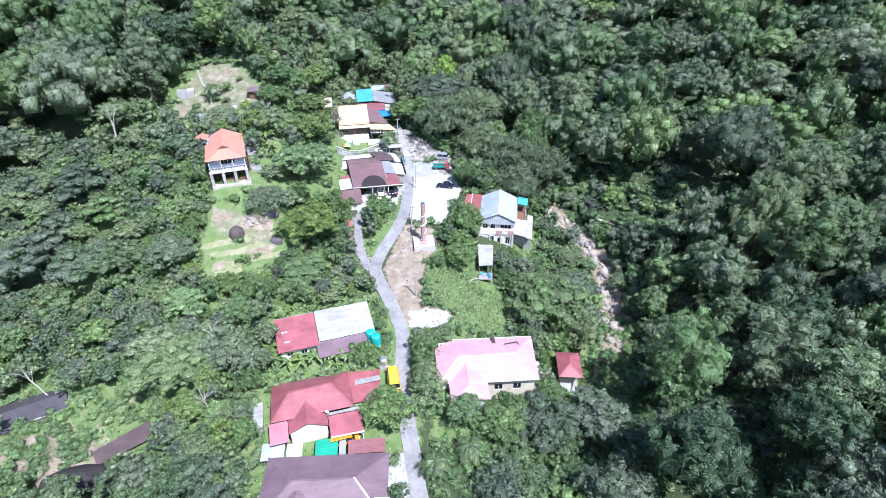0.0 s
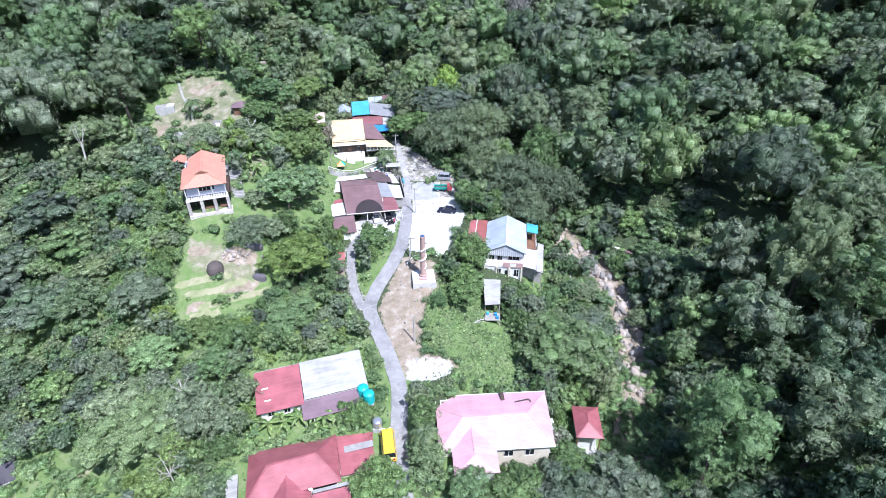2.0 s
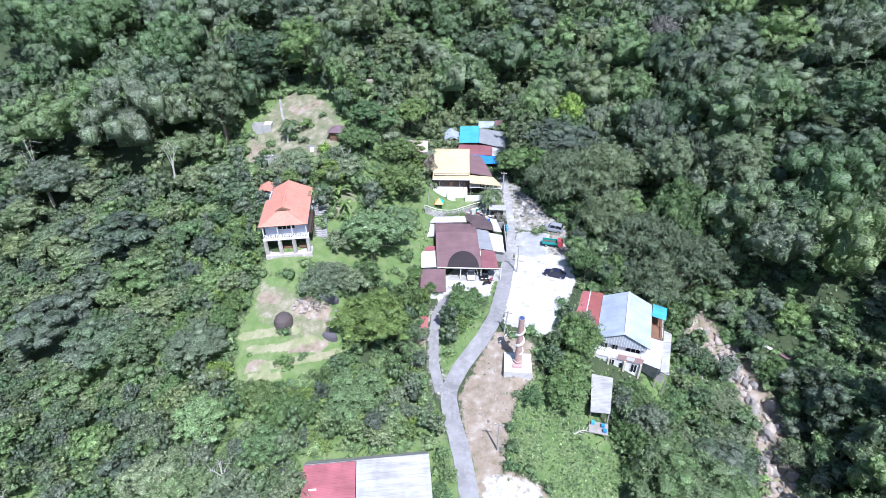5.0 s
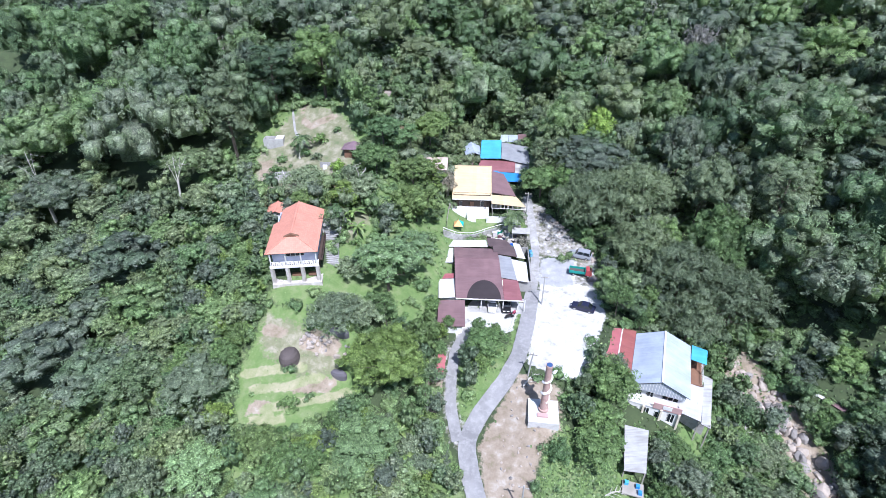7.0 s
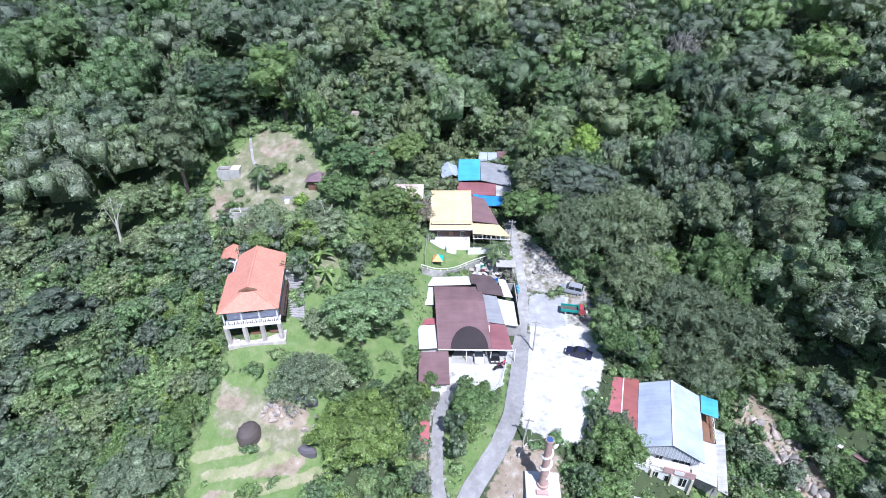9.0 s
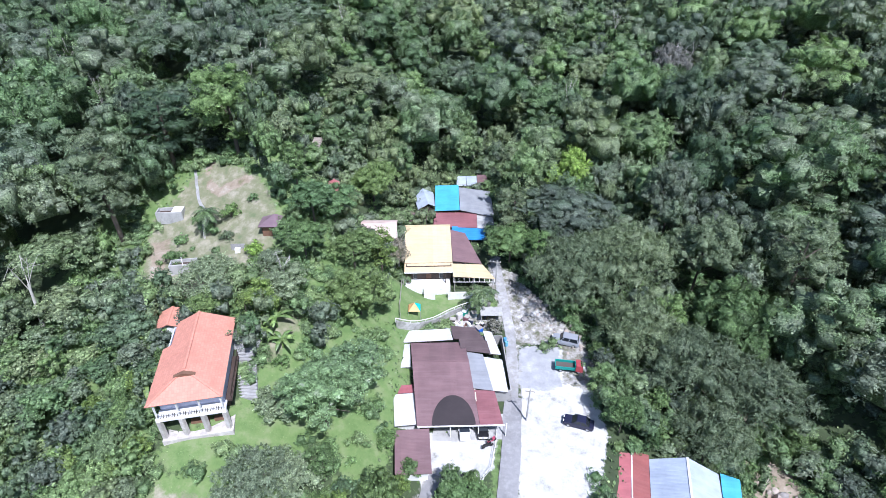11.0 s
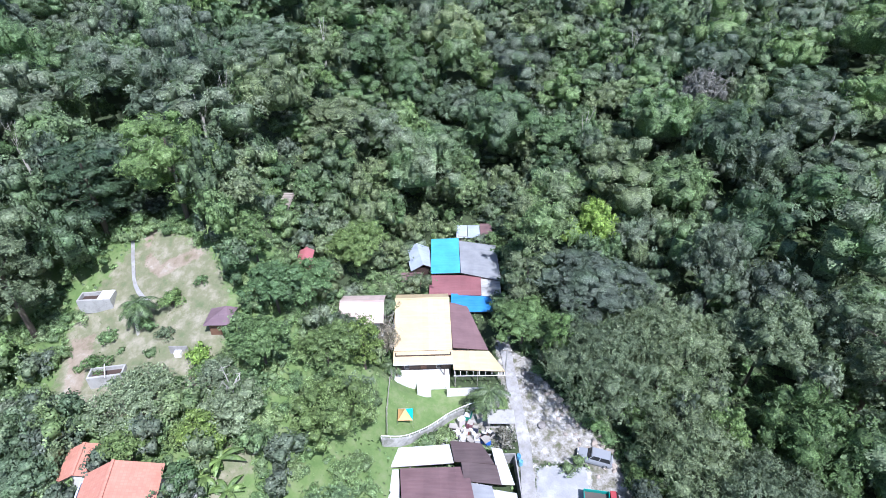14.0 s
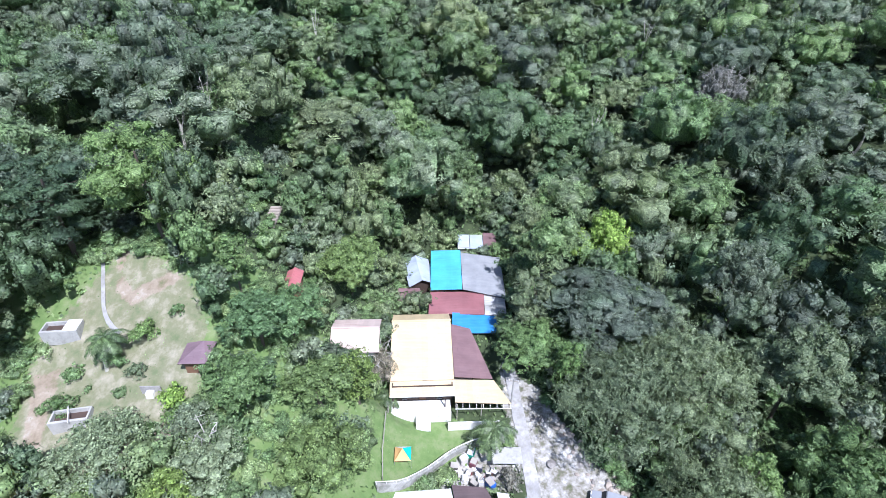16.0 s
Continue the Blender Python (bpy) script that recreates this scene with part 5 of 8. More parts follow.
        plate(t_, "body", P, u - s, u + s, v - s * 0.7, v + s * 0.7, zb - 0.2, zb + 1.9 + 0.5 * s, c)
        plate(t_, "lid", P, u - s * 0.8, u + s * 1.05, v - s * 0.75, v + s * 0.75, zb + 1.9 + 0.5 * s, zb + 1.97 + 0.5 * s, TIN_CAP)
    # red roofed pavilion
    g = thing("pavilion", (23.7, 72.4, -12.8), "small white-walled pavilion with a four-sided red roof", "pavilion")
    Q = placer(23.7, 72.4, -4)
    zb = land(23.7, 72.4) - 0.6
    hip_roof(g, Q, -2.2, 2.2, -3.2, 3.2, -10.3, -9.1, R_RED, 0.9, "red metal sheets", axis="v", inset=2.4)
    shell(g, Q, -1.5, 1.5, -1.6, 2.4, zb - 1.0, -10.3, WHITE_WALL)
    for u in (-1.8, 1.8):
        for v in (-2.8, 2.8):
            bar(g, "post", Q(u, v, zb - 1.5), Q(u, v, -10.25), 0.18, 0.18, BROWN_WOOD)
    plate(g, "floor", Q, -2.1, 2.1, -3.1, 3.1, zb - 1.5, zb + 0.2, CONCRETE)
    FOOT.append((Q, -3, 3, -3.3, 3.3))
    FOOT.append((P, -9.3, 9, -8.6, 7.2))


def red_house():
    P = placer(-20.5, 58.8, 16)
    z0 = -8.6
    h = thing("house", (-20.5, 58.8, z0), "house with a broad weathered red metal hip roof", "house")
    ze, zr = -5.4, -2.7
    rl, rr = P(-4.0, 1.4, zr), P(2.6, 1.6, zr)
    a, b, c, d = P(-7.2, -2.6, -4.4), P(5.6, -2.7, -4.4), P(5.7, 6.0, ze), P(-7.0, 6.2, ze)
    for n, poly in enumerate(([a, b, rr, rl], [c, d, rl, rr], [d, a, rl], [b, c, rr])):
        roof_plane(h, poly, R_RED, 0.95, label="" if n else "faded red metal sheets")
    for p, q in ((a, rl), (b, rr), (c, rr), (d, rl), (rl, rr)):
        bar(h, "ridge_cap", p + Vector((0, 0, 0.03)), q + Vector((0, 0, 0.03)), 0.24, 0.05, R_RED)
    # front gable wing, rose lower roof and carport
    u0, u1, zw = -4.6, 1.4, -3.5
    m = (u0 + u1) / 2
    roof_plane(h, [P(u0, 0.6, -4.9), P(u0, -5.0, -4.9), P(m, -5.0, zw), P(m, 0.6, zw)], R_RED, 0.95)
    roof_plane(h, [P(u1, -5.0, -4.9), P(u1, 0.6, -4.9), P(m, 0.6, zw), P(m, -5.0, zw)], R_RED, 0.95)
    bar(h, "ridge_cap", P(m, -5.0, zw + 0.03), P(m, 0.6, zw + 0.03), 0.22, 0.05, R_RED)
    wall(h, P(u0 + 0.2, -4.7), P(u1 - 0.2, -4.7), z0, -4.95, WHITE_WALL, (), 0.2, "white gable wall", top=1.2)
    roof_plane(h, [P(-7.5, -6.0, -5.4), P(-4.7, -6.0, -5.4), P(-4.7, -2.5, -4.72), P(-7.5, -2.5, -4.72)], R_ROSE, 0.95, label="rose lower roof")
    roof_plane(h, [P(1.5, -6.8, -5.5), P(6.6, -6.9, -5.6), P(6.6, -3.3, -4.95), P(1.5, -3.3, -4.85)], R_RED, 0.95, label="red carport roof")
    bar(h, "fascia", P(1.5, -6.85, -5.62), P(6.6, -6.95, -5.72), 0.1, 0.3, WHITE_WALL)
    roof_plane(h, [P(5.7, -1.0, ze - 0.3), P(10.4, -1.0, ze - 0.6), P(11.2, 5.2, ze - 0.3), P(5.7, 5.6, ze + 0.1)], R_RED, 0.95, label="red side roof")
    plate(h, "grey_strip", P, 6.6, 10.9, 2.5, 3.6, ze - 0.12, ze - 0.02, GREY_WALL, "grey patched strip")
    plate(h, "grey_strip", P, 1.6, 6.6, -3.25, -2.75, -4.8, -4.7, GREY_WALL, "grey valley gutter")
    shell(h, P, -6.5, 5.0, -2.4, 5.3, z0 - 0.6, ze + 0.05, CREAM_WALL)
    shell(h, P, 5.6, 9.8, -0.4, 4.8, z0 - 0.6, ze - 0.55, CREAM_WALL)
    for u in (1.7, 6.4):
        bar(h, "carport_post", P(u, -6.6, z0 - 0.4), P(u, -6.6, ze - 0.15), 0.14, 0.14, WHITE_WALL)
    plate(h, "yard_floor", P, -8.6, 8.0, -11.0, -4.8, z0 - 0.6, z0 - 0.05, CONCRETE, "pale concrete yard")
    bm = bmesh.new()
    base = h.location
    c = P(1.5, -3.0, ze + 1.5) - base
    tube(bm, [c + Vector((0, 0, -0.9)), c], 0.04)
    r = [[bm.verts.new(c + Vector((math.cos(k * math.tau / 12) * rr, -d, math.sin(k * math.tau / 12) * rr))) for k in range(12)] for rr, d in ((0.05, -0.06), (0.25, 0.0), (0.36, 0.12))]
    for r0, r1 in zip(r, r[1:]):
        for k in range(12):
            bm.faces.new((r0[k], r0[(k + 1) % 12], r1[(k + 1) % 12], r1[k]))
    part("satellite_dish", bm, WHITE_WALL, h, "white satellite dish")
    # awnings between the two houses
    aw = thing("awning", (-21, 51.6, -8.4), "patchwork of white, green and maroon awnings over a yard", "awning")
    Q = placer(-20.5, 51.5, 6)
    for u0, u1, z, mtl in ((-7.0, -3.6, -6.4, R_PALEBLUE), (-3.4, -1.0, -6.9, R_WHITE), (1.0, 4.4, -6.5, None), (4.6, 5.6, -6.6, R_GREY)):
        if mtl is None:
            mtl = roof_metal("green_awning", (0.02, 0.36, 0.22), 96, rust=0.05)
        roof_plane(aw, [Q(u0, -1.6, z - 0.2), Q(u1, -1.6, z - 0.2), Q(u1, 1.2, z + 0.1), Q(u0, 1.2, z + 0.1)], mtl, 0.6)
        for u in (u0 + 0.1, u1 - 0.1):
            bar(aw, "post", Q(u, 1.0, z0 - 0.8), Q(u, 1.0, z), 0.08, 0.08, STEEL)
    roof_plane(aw, [Q(6.0, -1.6, -6.7), Q(11.6, -1.6, -6.9), Q(11.6, 0.6, -6.5), Q(6.0, 0.6, -6.3)], R_MAROON, 0.9)
    for u in (6.2, 11.4):
        bar(aw, "post", Q(u, 0.4, -9.4), Q(u, 0.4, -6.6), 0.08, 0.08, STEEL)
    w = thing("shed", (-30.6, 58.0, -8.0), "narrow white tin lean-to beside the red-roofed house", "shed")
    Q = placer(-29.8, 57.2, 16)
    roof_plane(w, [Q(-0.9, -2.6, -6.3), Q(0.8, -2.6, -6.0), Q(0.8, 2.6, -6.0), Q(-0.9, 2.6, -6.3)], R_OLDWHITE, 0.9)
    shell(w, Q, -0.7, 0.6, -2.3, 2.3, -9.2, -6.4, GREY_WALL)
    FOOT.append((P, -8.3, 11, -11, 5.6))


def purple_house():
    P = placer(-18.0, 42.6, 3)
    z0 = -10.4
    h = thing("house", (-18.0, 42.6, z0), "house with a dull mauve-brown metal hip roof", "house")
    hip_roof(h, P, -7.6, 10.3, -3.8, 7.2, -6.0, -3.7, R_MAUVE, 0.95, "mauve-brown metal sheets", R_MAUVE, inset=4.6)
    a, b, m = -6.6, 2.6, -2.0
    roof_plane(h, [P(a, 0.4, -6.0), P(a, -9.0, -6.0), P(m, -9.0, -4.0), P(m, 0.4, -4.0)], R_MAUVE, 0.95)
    roof_plane(h, [P(b, -9.0, -6.0), P(b, 0.4, -6.0), P(m, 0.4, -4.0), P(m, -9.0, -4.0)], R_MAUVE, 0.95)
    roof_plane(h, [P(2.7, -7.4, -6.3), P(10.6, -7.4, -6.3), P(10.6, -0.6, -5.3), P(2.7, -0.6, -5.1)], R_RED, 0.95, label="red metal porch roof")
    shell(h, P, -6.8, 9.4, -6.0, 6.4, z0 - 1.5, -6.25, CREAM_WALL)
    bar(h, "hip_cap", P(5.7, 1.75, -3.62), P(10.3, -3.8, -5.92), 0.26, 0.06, WHITE_WALL, "white-painted hip cap")
    bar(h, "fascia", P(4.8, -0.55, -5.02), P(10.6, -0.55, -5.2), 0.16, 0.08, WHITE_WALL)
    ribbon("driveway", [(-5.4, 37.0), (-6.2, 44.0), (-7.6, 51.6)], 3.2, CONCRETE, 0.0, "pale concrete forecourt beside the lane", "driveway")
    FOOT.append((P, -9.8, 10.5, -9.5, 7.4))


def white_roof_house():
    P = placer(-21.5, 73.6, 18)
    z0 = -4.8
    h = thing("house", (-21.5, 73.6, z0), "long shed-like house, half red and half stained white roof", "house")
    # front slope seen from the valley: red part and white part, mauve lean-to below
    roof_plane(h, [P(-8.6, -3.6, -2.6), P(-1.5, -3.6, -2.6), P(-1.5, 3.9, -1.2), P(-8.6, 3.9, -1.2)], R_RED, 0.95, label="dull red metal roof")
    roof_plane(h, [P(-1.4, -3.0, -2.4), P(8.6, -3.0, -2.4), P(8.6, 4.0, -1.1), P(-1.4, 4.0, -1.1)], R_OLDWHITE, 0.95, label="stained white metal roof")
    roof_plane(h, [P(8.6, 6.0, -3.2), P(-8.6, 6.0, -3.2), P(-8.6, 4.05, -1.25), P(8.6, 4.05, -1.25)], R_OLDWHITE, 0.95)
    roof_plane(h, [P(-2.0, -6.3, -3.2), P(6.9, -6.2, -3.2), P(6.9, -3.1, -2.55), P(-2.0, -3.1, -2.55)], R_MAUVE, 0.95, label="mauve lean-to roof")
    shell(h, P, -8.1, 8.1, -2.8, 5.2, z0 - 0.6, -2.65, WHITE_WALL, {"s": ((1.0, 2.0, 0.9, 1.9), (3.4, 4.4, 0.9, 1.9))})
    window(h, P(-8.1, -2.8), P(8.1, -2.8), 1.0, 2.0, z0 + 0.3, z0 + 1.3, WHITE_WALL, 2)
    window(h, P(-8.1, -2.8), P(8.1, -2.8), 3.4, 4.4, z0 + 0.3, z0 + 1.3, WHITE_WALL, 2)
    plate(h, "pipe", P, -7.6, -6.6, 0.4, 0.55, -1.75, -1.55, WHITE_WALL)
    plate(h, "pipe", P, -7.3, -6.3, -1.8, -1.65, -2.15, -1.95, WHITE_WALL)
    for i in range(7):
        u = -1.8 + i * 1.4
        bar(h, "lean_to_post", P(u, -6.0, z0 - 0.4), P(u, -6.0, -3.2), 0.12, 0.12, WHITE_WALL)
    plate(h, "fence_panel", P, 0.6, 6.6, -6.1, -6.0, z0 - 0.3, z0 + 0.9, GREY_WOOD, "weathered fence panel")
    # teal water tanks
    for (u, v) in ((7.7, -3.6), (8.3, -5.0)):
        x = P(u, v)
        t_ = thing("water_tank", (x.x, x.y, z0), "round teal plastic water tank on a stand", "water tank", "water tanks")
        bm = bmesh.new()
        prof = ((0.05, 3.05), (0.5, 2.95), (0.85, 2.75), (0.9, 2.6), (0.9, 2.2), (0.93, 2.15), (0.93, 2.05), (0.9, 2.0), (0.9, 1.4), (0.93, 1.35), (0.93, 1.25), (0.9, 1.2), (0.88, 0.85), (0.05, 0.85))
        rings = [[bm.verts.new((r * math.cos(k * math.tau / 20), r * math.sin(k * math.tau / 20), z)) for k in range(20)] for r, z in prof]
        for r0, r1 in zip(rings, rings[1:]):
            for k in range(20):
                bm.faces.new((r1[k], r1[(k + 1) % 20], r0[(k + 1) % 20], r0[k]))
        bm.faces.new(rings[0])
        part("tank", bm, plain("teal_plastic", (0.03, 0.42, 0.42), 0.4, 0.1, bump=0), t_)
        bm = bmesh.new()
        for a in range(4):
            cx, cy = 0.6 * math.cos(a * math.pi / 2 + 0.8), 0.6 * math.sin(a * math.pi / 2 + 0.8)
            box(bm, cx - 0.06, cx + 0.06, cy - 0.06, cy + 0.06, -0.6, 0.8)
        box(bm, -0.85, 0.85, -0.85, 0.85, 0.76, 0.85)
        part("stand", bm, GREY_WOOD, t_)
    FOOT.append((P, -8.6, 9.4, -6.3, 6.4))


def far_sheds():
    g = thing("hut", (-48.8, 138.0, land(-48.8, 138.0)), "small hut with a dull mauve gable roof", "hut")
    P = placer(-48.8, 138.2, 10)
    zb = land(-48.8, 138.2) - 0.5
    shell(g, P, -1.0, 1.0, -1.0, 1.0, zb - 0.6, zb + 2.0, BROWN_WOOD)
    roof_plane(g, [P(-1.5, -1.6, zb + 1.9), P(1.5, -1.6, zb + 1.9), P(0.7, 1.1, zb + 2.7)], R_MAUVE, 0.8)
    roof_plane(g, [P(1.5, -1.6, zb + 1.9), P(1.8, 1.6, zb + 2.0), P(0.7, 1.1, zb + 2.7)], R_MAUVE, 0.8)
    roof_plane(g, [P(-1.5, 1.6, zb + 1.9), P(-1.5, -1.6, zb + 1.9), P(0.7, 1.1, zb + 2.7)], R_MAUVE, 0.8)
    g = thing("hut", (-43.8, 153.8, land(-43.8, 153.8)), "narrow hut with a bright red metal roof among trees", "hut")
    P = placer(-43.8, 153.8, 10)
    zb = land(-43.8, 153.8)
    shell(g, P, -0.7, 0.7, -1.6, 1.6, zb - 0.8, zb + 2.2, BROWN_WOOD)
    gable_roof(g, P, -1.1, 1.1, -2.1, 2.1, zb + 2.1, zb + 2.7, "v", R_BRIGHTRED, 0.8)
    g = thing("shed", (42.8, 117.0, -7.8), "creekside shed with white and rusty brown tin roof", "shed")
    P = placer(42.8, 117.0, -42)
    zb = land(42.8, 117.0) - 0.4
    shell(g, P, -4.0, 0.9, -1.3, 1.3, zb - 1.0, -5.5, GREY_WOOD)
    roof_plane(g, [P(-4.4, -1.8, -5.5), P(-2.0, -1.8, -5.5), P(-2.0, 1.7, -4.9), P(-4.4, 1.7, -4.9)], R_WHITE, 0.8)
    roof_plane(g, [P(-1.95, -1.7, -5.5), P(1.3, -1.7, -5.5), P(1.3, 1.7, -5.0), P(-1.95, 1.7, -5.0)], R_BROWN, 0.8)
    g = thing("house", (-70, 59, -9.5), "low house with a long black roof among shrubs", "house")
    P = placer(-67.6, 59.6, 30)
    shell(g, P, -6.0, 4.4, -2.6, 2.8, -11.0, -7.2, WHITE_WALL, {"s": ((7.2, 7.9, 1.2, 3.0), (8.6, 9.3, 1.2, 3.0))})
    roof_plane(g, [P(-8.0, -3.2, -7.4), P(4.8, -3.2, -7.4), P(4.8, 0.4, -6.3), P(-8.0, 0.4, -6.3)], R_BLACK, 0.95)
    roof_plane(g, [P(4.8, 3.4, -7.2), P(-8.0, 3.4, -7.2), P(-8.0, 0.42, -6.3), P(4.8, 0.42, -6.3)], R_BLACK, 0.95)
    for u in (1.2, 2.6):
        window(g, P(-6.0, -2.6), P(4.4, -2.6), u + 6.0, u + 6.7, -9.8, -8.0, WHITE_WALL, 2)
    g = thing("tarpaulin_shelter", (-53.6, 46.4, -8.5), "domed shelter covered with black netting", "shelter")
    P = placer(-53.6, 46.4, 15)
    bm = bmesh.new()
    rows = []
    for i in range(9):
        u = -4.2 + i * 1.05
        rows.append([bm.verts.new(P(u, 2.6 * math.cos(a * math.pi / 10) * (1 - 0.02 * (i - 4) ** 2), -7.6 + 2.0 * math.sin(a * math.pi / 10) * (1 - 0.025 * (i - 4) ** 2)) - g.location) for a in range(11)])
    for r0, r1 in zip(rows, rows[1:]):
        for k in range(10):
            bm.faces.new((r0[k], r1[k], r1[k + 1], r0[k + 1]))
    bmesh.ops.solidify(bm, geom=bm.faces[:], thickness=0.06)
    part("cover", bm, BLACK_SHEET, g)
    for u in (-4, 4):
        for v in (-2.4, 2.4):
            bar(g, "hoop_post", P(u, v * 0.7, -11.0), P(u, v * 0.7, -7.0), 0.1, 0.1, STEEL)
    FOOT.append((P, -4.5, 4.5, -3, 3))
    g = thing("tarpaulin", (-49.4, 52.8, -7.4), "strip of dark brown sheeting laid on the slope", "tarpaulin")
    P = placer(-49.4, 52.8, 40)
    roof_plane(g, [P(-4.2, -1.7, -7.0), P(3.8, -2.2, -6.6), P(4.2, 1.5, -6.5), P(-4.2, 1.2, -6.9)], R_DARKBROWN, 1.4)
    FOOT.append((P, -4.2, 4.4, -1.6, 1.6))


for build in (orange_house, yellow_house, rear_houses, brown_complex, blue_house, pink_house, red_house, purple_house, white_roof_house, far_sheds):
    build()

# ---- trees ----
CUBE_P = np.array([(x, y, z) for z in (-1, 1) for y in (-1, 1) for x in (-1, 1)]) / math.sqrt(3)
CUBE_F = np.array(((0, 2, 3, 1), (4, 5, 7, 6), (0, 1, 5, 4), (2, 6, 7, 3), (0, 4, 6, 2), (1, 3, 7, 5)))


def crown(rng, lobes, leaves, leaf, droop=0.25, core=0.8, long=1.25, every=1):
    """Points, faces and inner-face marks of a crown made of leafy lobes (x, y, z, radius, squash)."""
    vs, fs, inner, n = [], [], [], 0
    ball = (CUBE_P * 1.15, CUBE_F)
    total = sum(r * r for *_, r, _ in lobes)
    for number, (x, y, z, r, q) in enumerate(lobes):
        k = max(6, int(leaves * r * r / total))
        d = rng.normal(size=(k, 3))
        d[:, 2] = np.where(d[:, 2] < -0.2, -d[:, 2] * 0.8, d[:, 2])
        d /= np.linalg.norm(d, axis=1)[:, None]
        rad = r * (0.82 + 0.3 * rng.random(k) ** 1.4)
        c = np.array((x, y, z)) + d * rad[:, None] * np.array((1, 1, q))
        nrm = d + rng.normal(size=(k, 3)) * 0.45
        nrm[:, 2] += 0.3
        nrm /= np.linalg.norm(nrm, axis=1)[:, None]
        a = np.cross(nrm, rng.normal(size=(k, 3)))
        a[:, 2] -= droop
        a /= np.linalg.norm(a, axis=1)[:, None]
        b = np.cross(nrm, a)
        s = leaf * (0.65 + 0.7 * rng.random(k))[:, None]
        quad = np.stack((c - a * s * long, c + b * s * 0.85 - nrm * s * 0.1, c + a * s * long - np.array((0, 0, 1)) * s * droop, c - b * s * 0.85 - nrm * s * 0.1), 1)
        vs.append(quad.reshape(-1, 3))
        fs.append(np.arange(4 * k).reshape(-1, 4) + n)
        inner.append(np.zeros(k, dtype=np.int32))
        n += 4 * k
        if core and number % every == 0:
            p = ball[0] * r * core * (0.92 + 0.16 * rng.random((len(ball[0]), 1))) * np.array((1, 1, q)) + np.array((x, y, z))
            vs.append(p)
            fs.append(ball[1] + n)
            inner.append(np.ones(len(ball[1]), dtype=np.int32))
            n += len(p)
    return np.concatenate(vs), np.concatenate(fs), np.concatenate(inner)


def crown_mesh(name, v, f, inner, pair, tint=None):
    me = quads_mesh(name, v, f, pair[0], tint=tint)
    me.materials.append(pair[1])
    me.polygons.foreach_set("material_index", inner)
    return me


def dome_at(rng, out, cx, cy, top, r, k, depth=0.85, small=(0.17, 0.28)):
    """A leafy dome: a broad inner body under many small heads that run into each other."""
    zc = top - r * depth - r * 0.12
    out.append((cx, cy, zc + r * 0.06, r * 0.76, depth))
    turn, wave = rng.random() * 6.3, rng.random() * 6.3
    for i in range(k):
        polar = math.acos(1 - 1.2 * (i + 0.35) / k)
        a = turn + i * 2.39996 + 0.7 * rng.random()
        e = r * (0.70 + 0.20 * rng.random()) * (1 + 0.14 * math.sin(2 * a + wave) + 0.08 * math.sin(3 * a - wave))
        out.append((cx + math.cos(a) * math.sin(polar) * e, cy + math.sin(a) * math.sin(polar) * e, zc + math.cos(polar) * e * depth, r * rng.uniform(*small), 0.9))


def lobes_round(rng, r, h, k, flat=0.85):
    """One broad dome, or several that lean together at different heights."""
    out = []
    if k % 2:
        dome_at(rng, out, 0, 0, h, r, k * 2, flat)
    else:
        turn = rng.random() * 6.3
        dome_at(rng, out, 0.15 * r * math.cos(turn), 0.15 * r * math.sin(turn), h, r * 0.62, k, 0.9, (0.2, 0.34))
        for i in range(4):
            a, e = turn + 0.8 + i * 1.571 + 0.5 * rng.random(), r * (0.46 + 0.12 * rng.random())
            dome_at(rng, out, math.cos(a) * e, math.sin(a) * e, h - r * rng.uniform(0.25, 0.75), r * rng.uniform(0.40, 0.54), max(5, k // 2), 0.9, (0.22, 0.36))
    return out


def lobes_tall(rng, r, h, k):
    out = []
    for i in range(k):
        f = i / (k - 1)
        w = r * (0.35 + 0.65 * math.sin(math.pi * (0.12 + 0.75 * f)))
        a = i * 2.39996 + rng.random()
        e = 0.3 + 0.48 * rng.random()
        out.append((math.cos(a) * w * e, math.sin(a) * w * e, h * (0.97 - 0.66 * f) - r * 0.2, w * (0.27 + 0.17 * rng.random()), 0.9))
    return out


def lobes_spray(rng, r, h, k):
    """Feathery, arching clumps such as bamboo."""
    out = [(0, 0, h * 0.5, r * 0.6, 1.1)]
    for i in range(k):
        a, f = i * 2.39996 + rng.random() * 0.5, math.sqrt((i + 0.5) / k)
        out.append((math.cos(a) * r * f * 0.9, math.sin(a) * r * f * 0.9, h * (0.93 - 0.42 * f * f) - 0.1 * h * rng.random(), r * (0.19 + 0.1 * rng.random()), 1.2))
    return out


def trunk_of(rng, h, r, limbs, reach, lean=0.0, thin=0.35):
    bm = bmesh.new()
    top = Vector((lean * h, 0, h))
    pts = [Vector((0, 0, -1.2)), Vector((0, 0, 0)), top * 0.5 + Vector((0.12 * r, 0.2 * r, 0)), top]
    tube(bm, pts, [r * 1.3, r, r * 0.75, r * thin], 7)
    for i in range(limbs):
        a = i * 2.4 + rng.random()
        z = h * (0.5 + 0.42 * i / max(1, limbs))
        b = Vector((lean * z, 0, z))
        e = b + Vector((math.cos(a) * reach, math.sin(a) * reach, reach * (0.5 + 0.5 * rng.random())))
        m = b.lerp(e, 0.5) + Vector((0, 0, reach * 0.1))
        tube(bm, [b, m, e], [r * 0.45, r * 0.3, r * 0.1], 5)
    return bm


TREES = {}


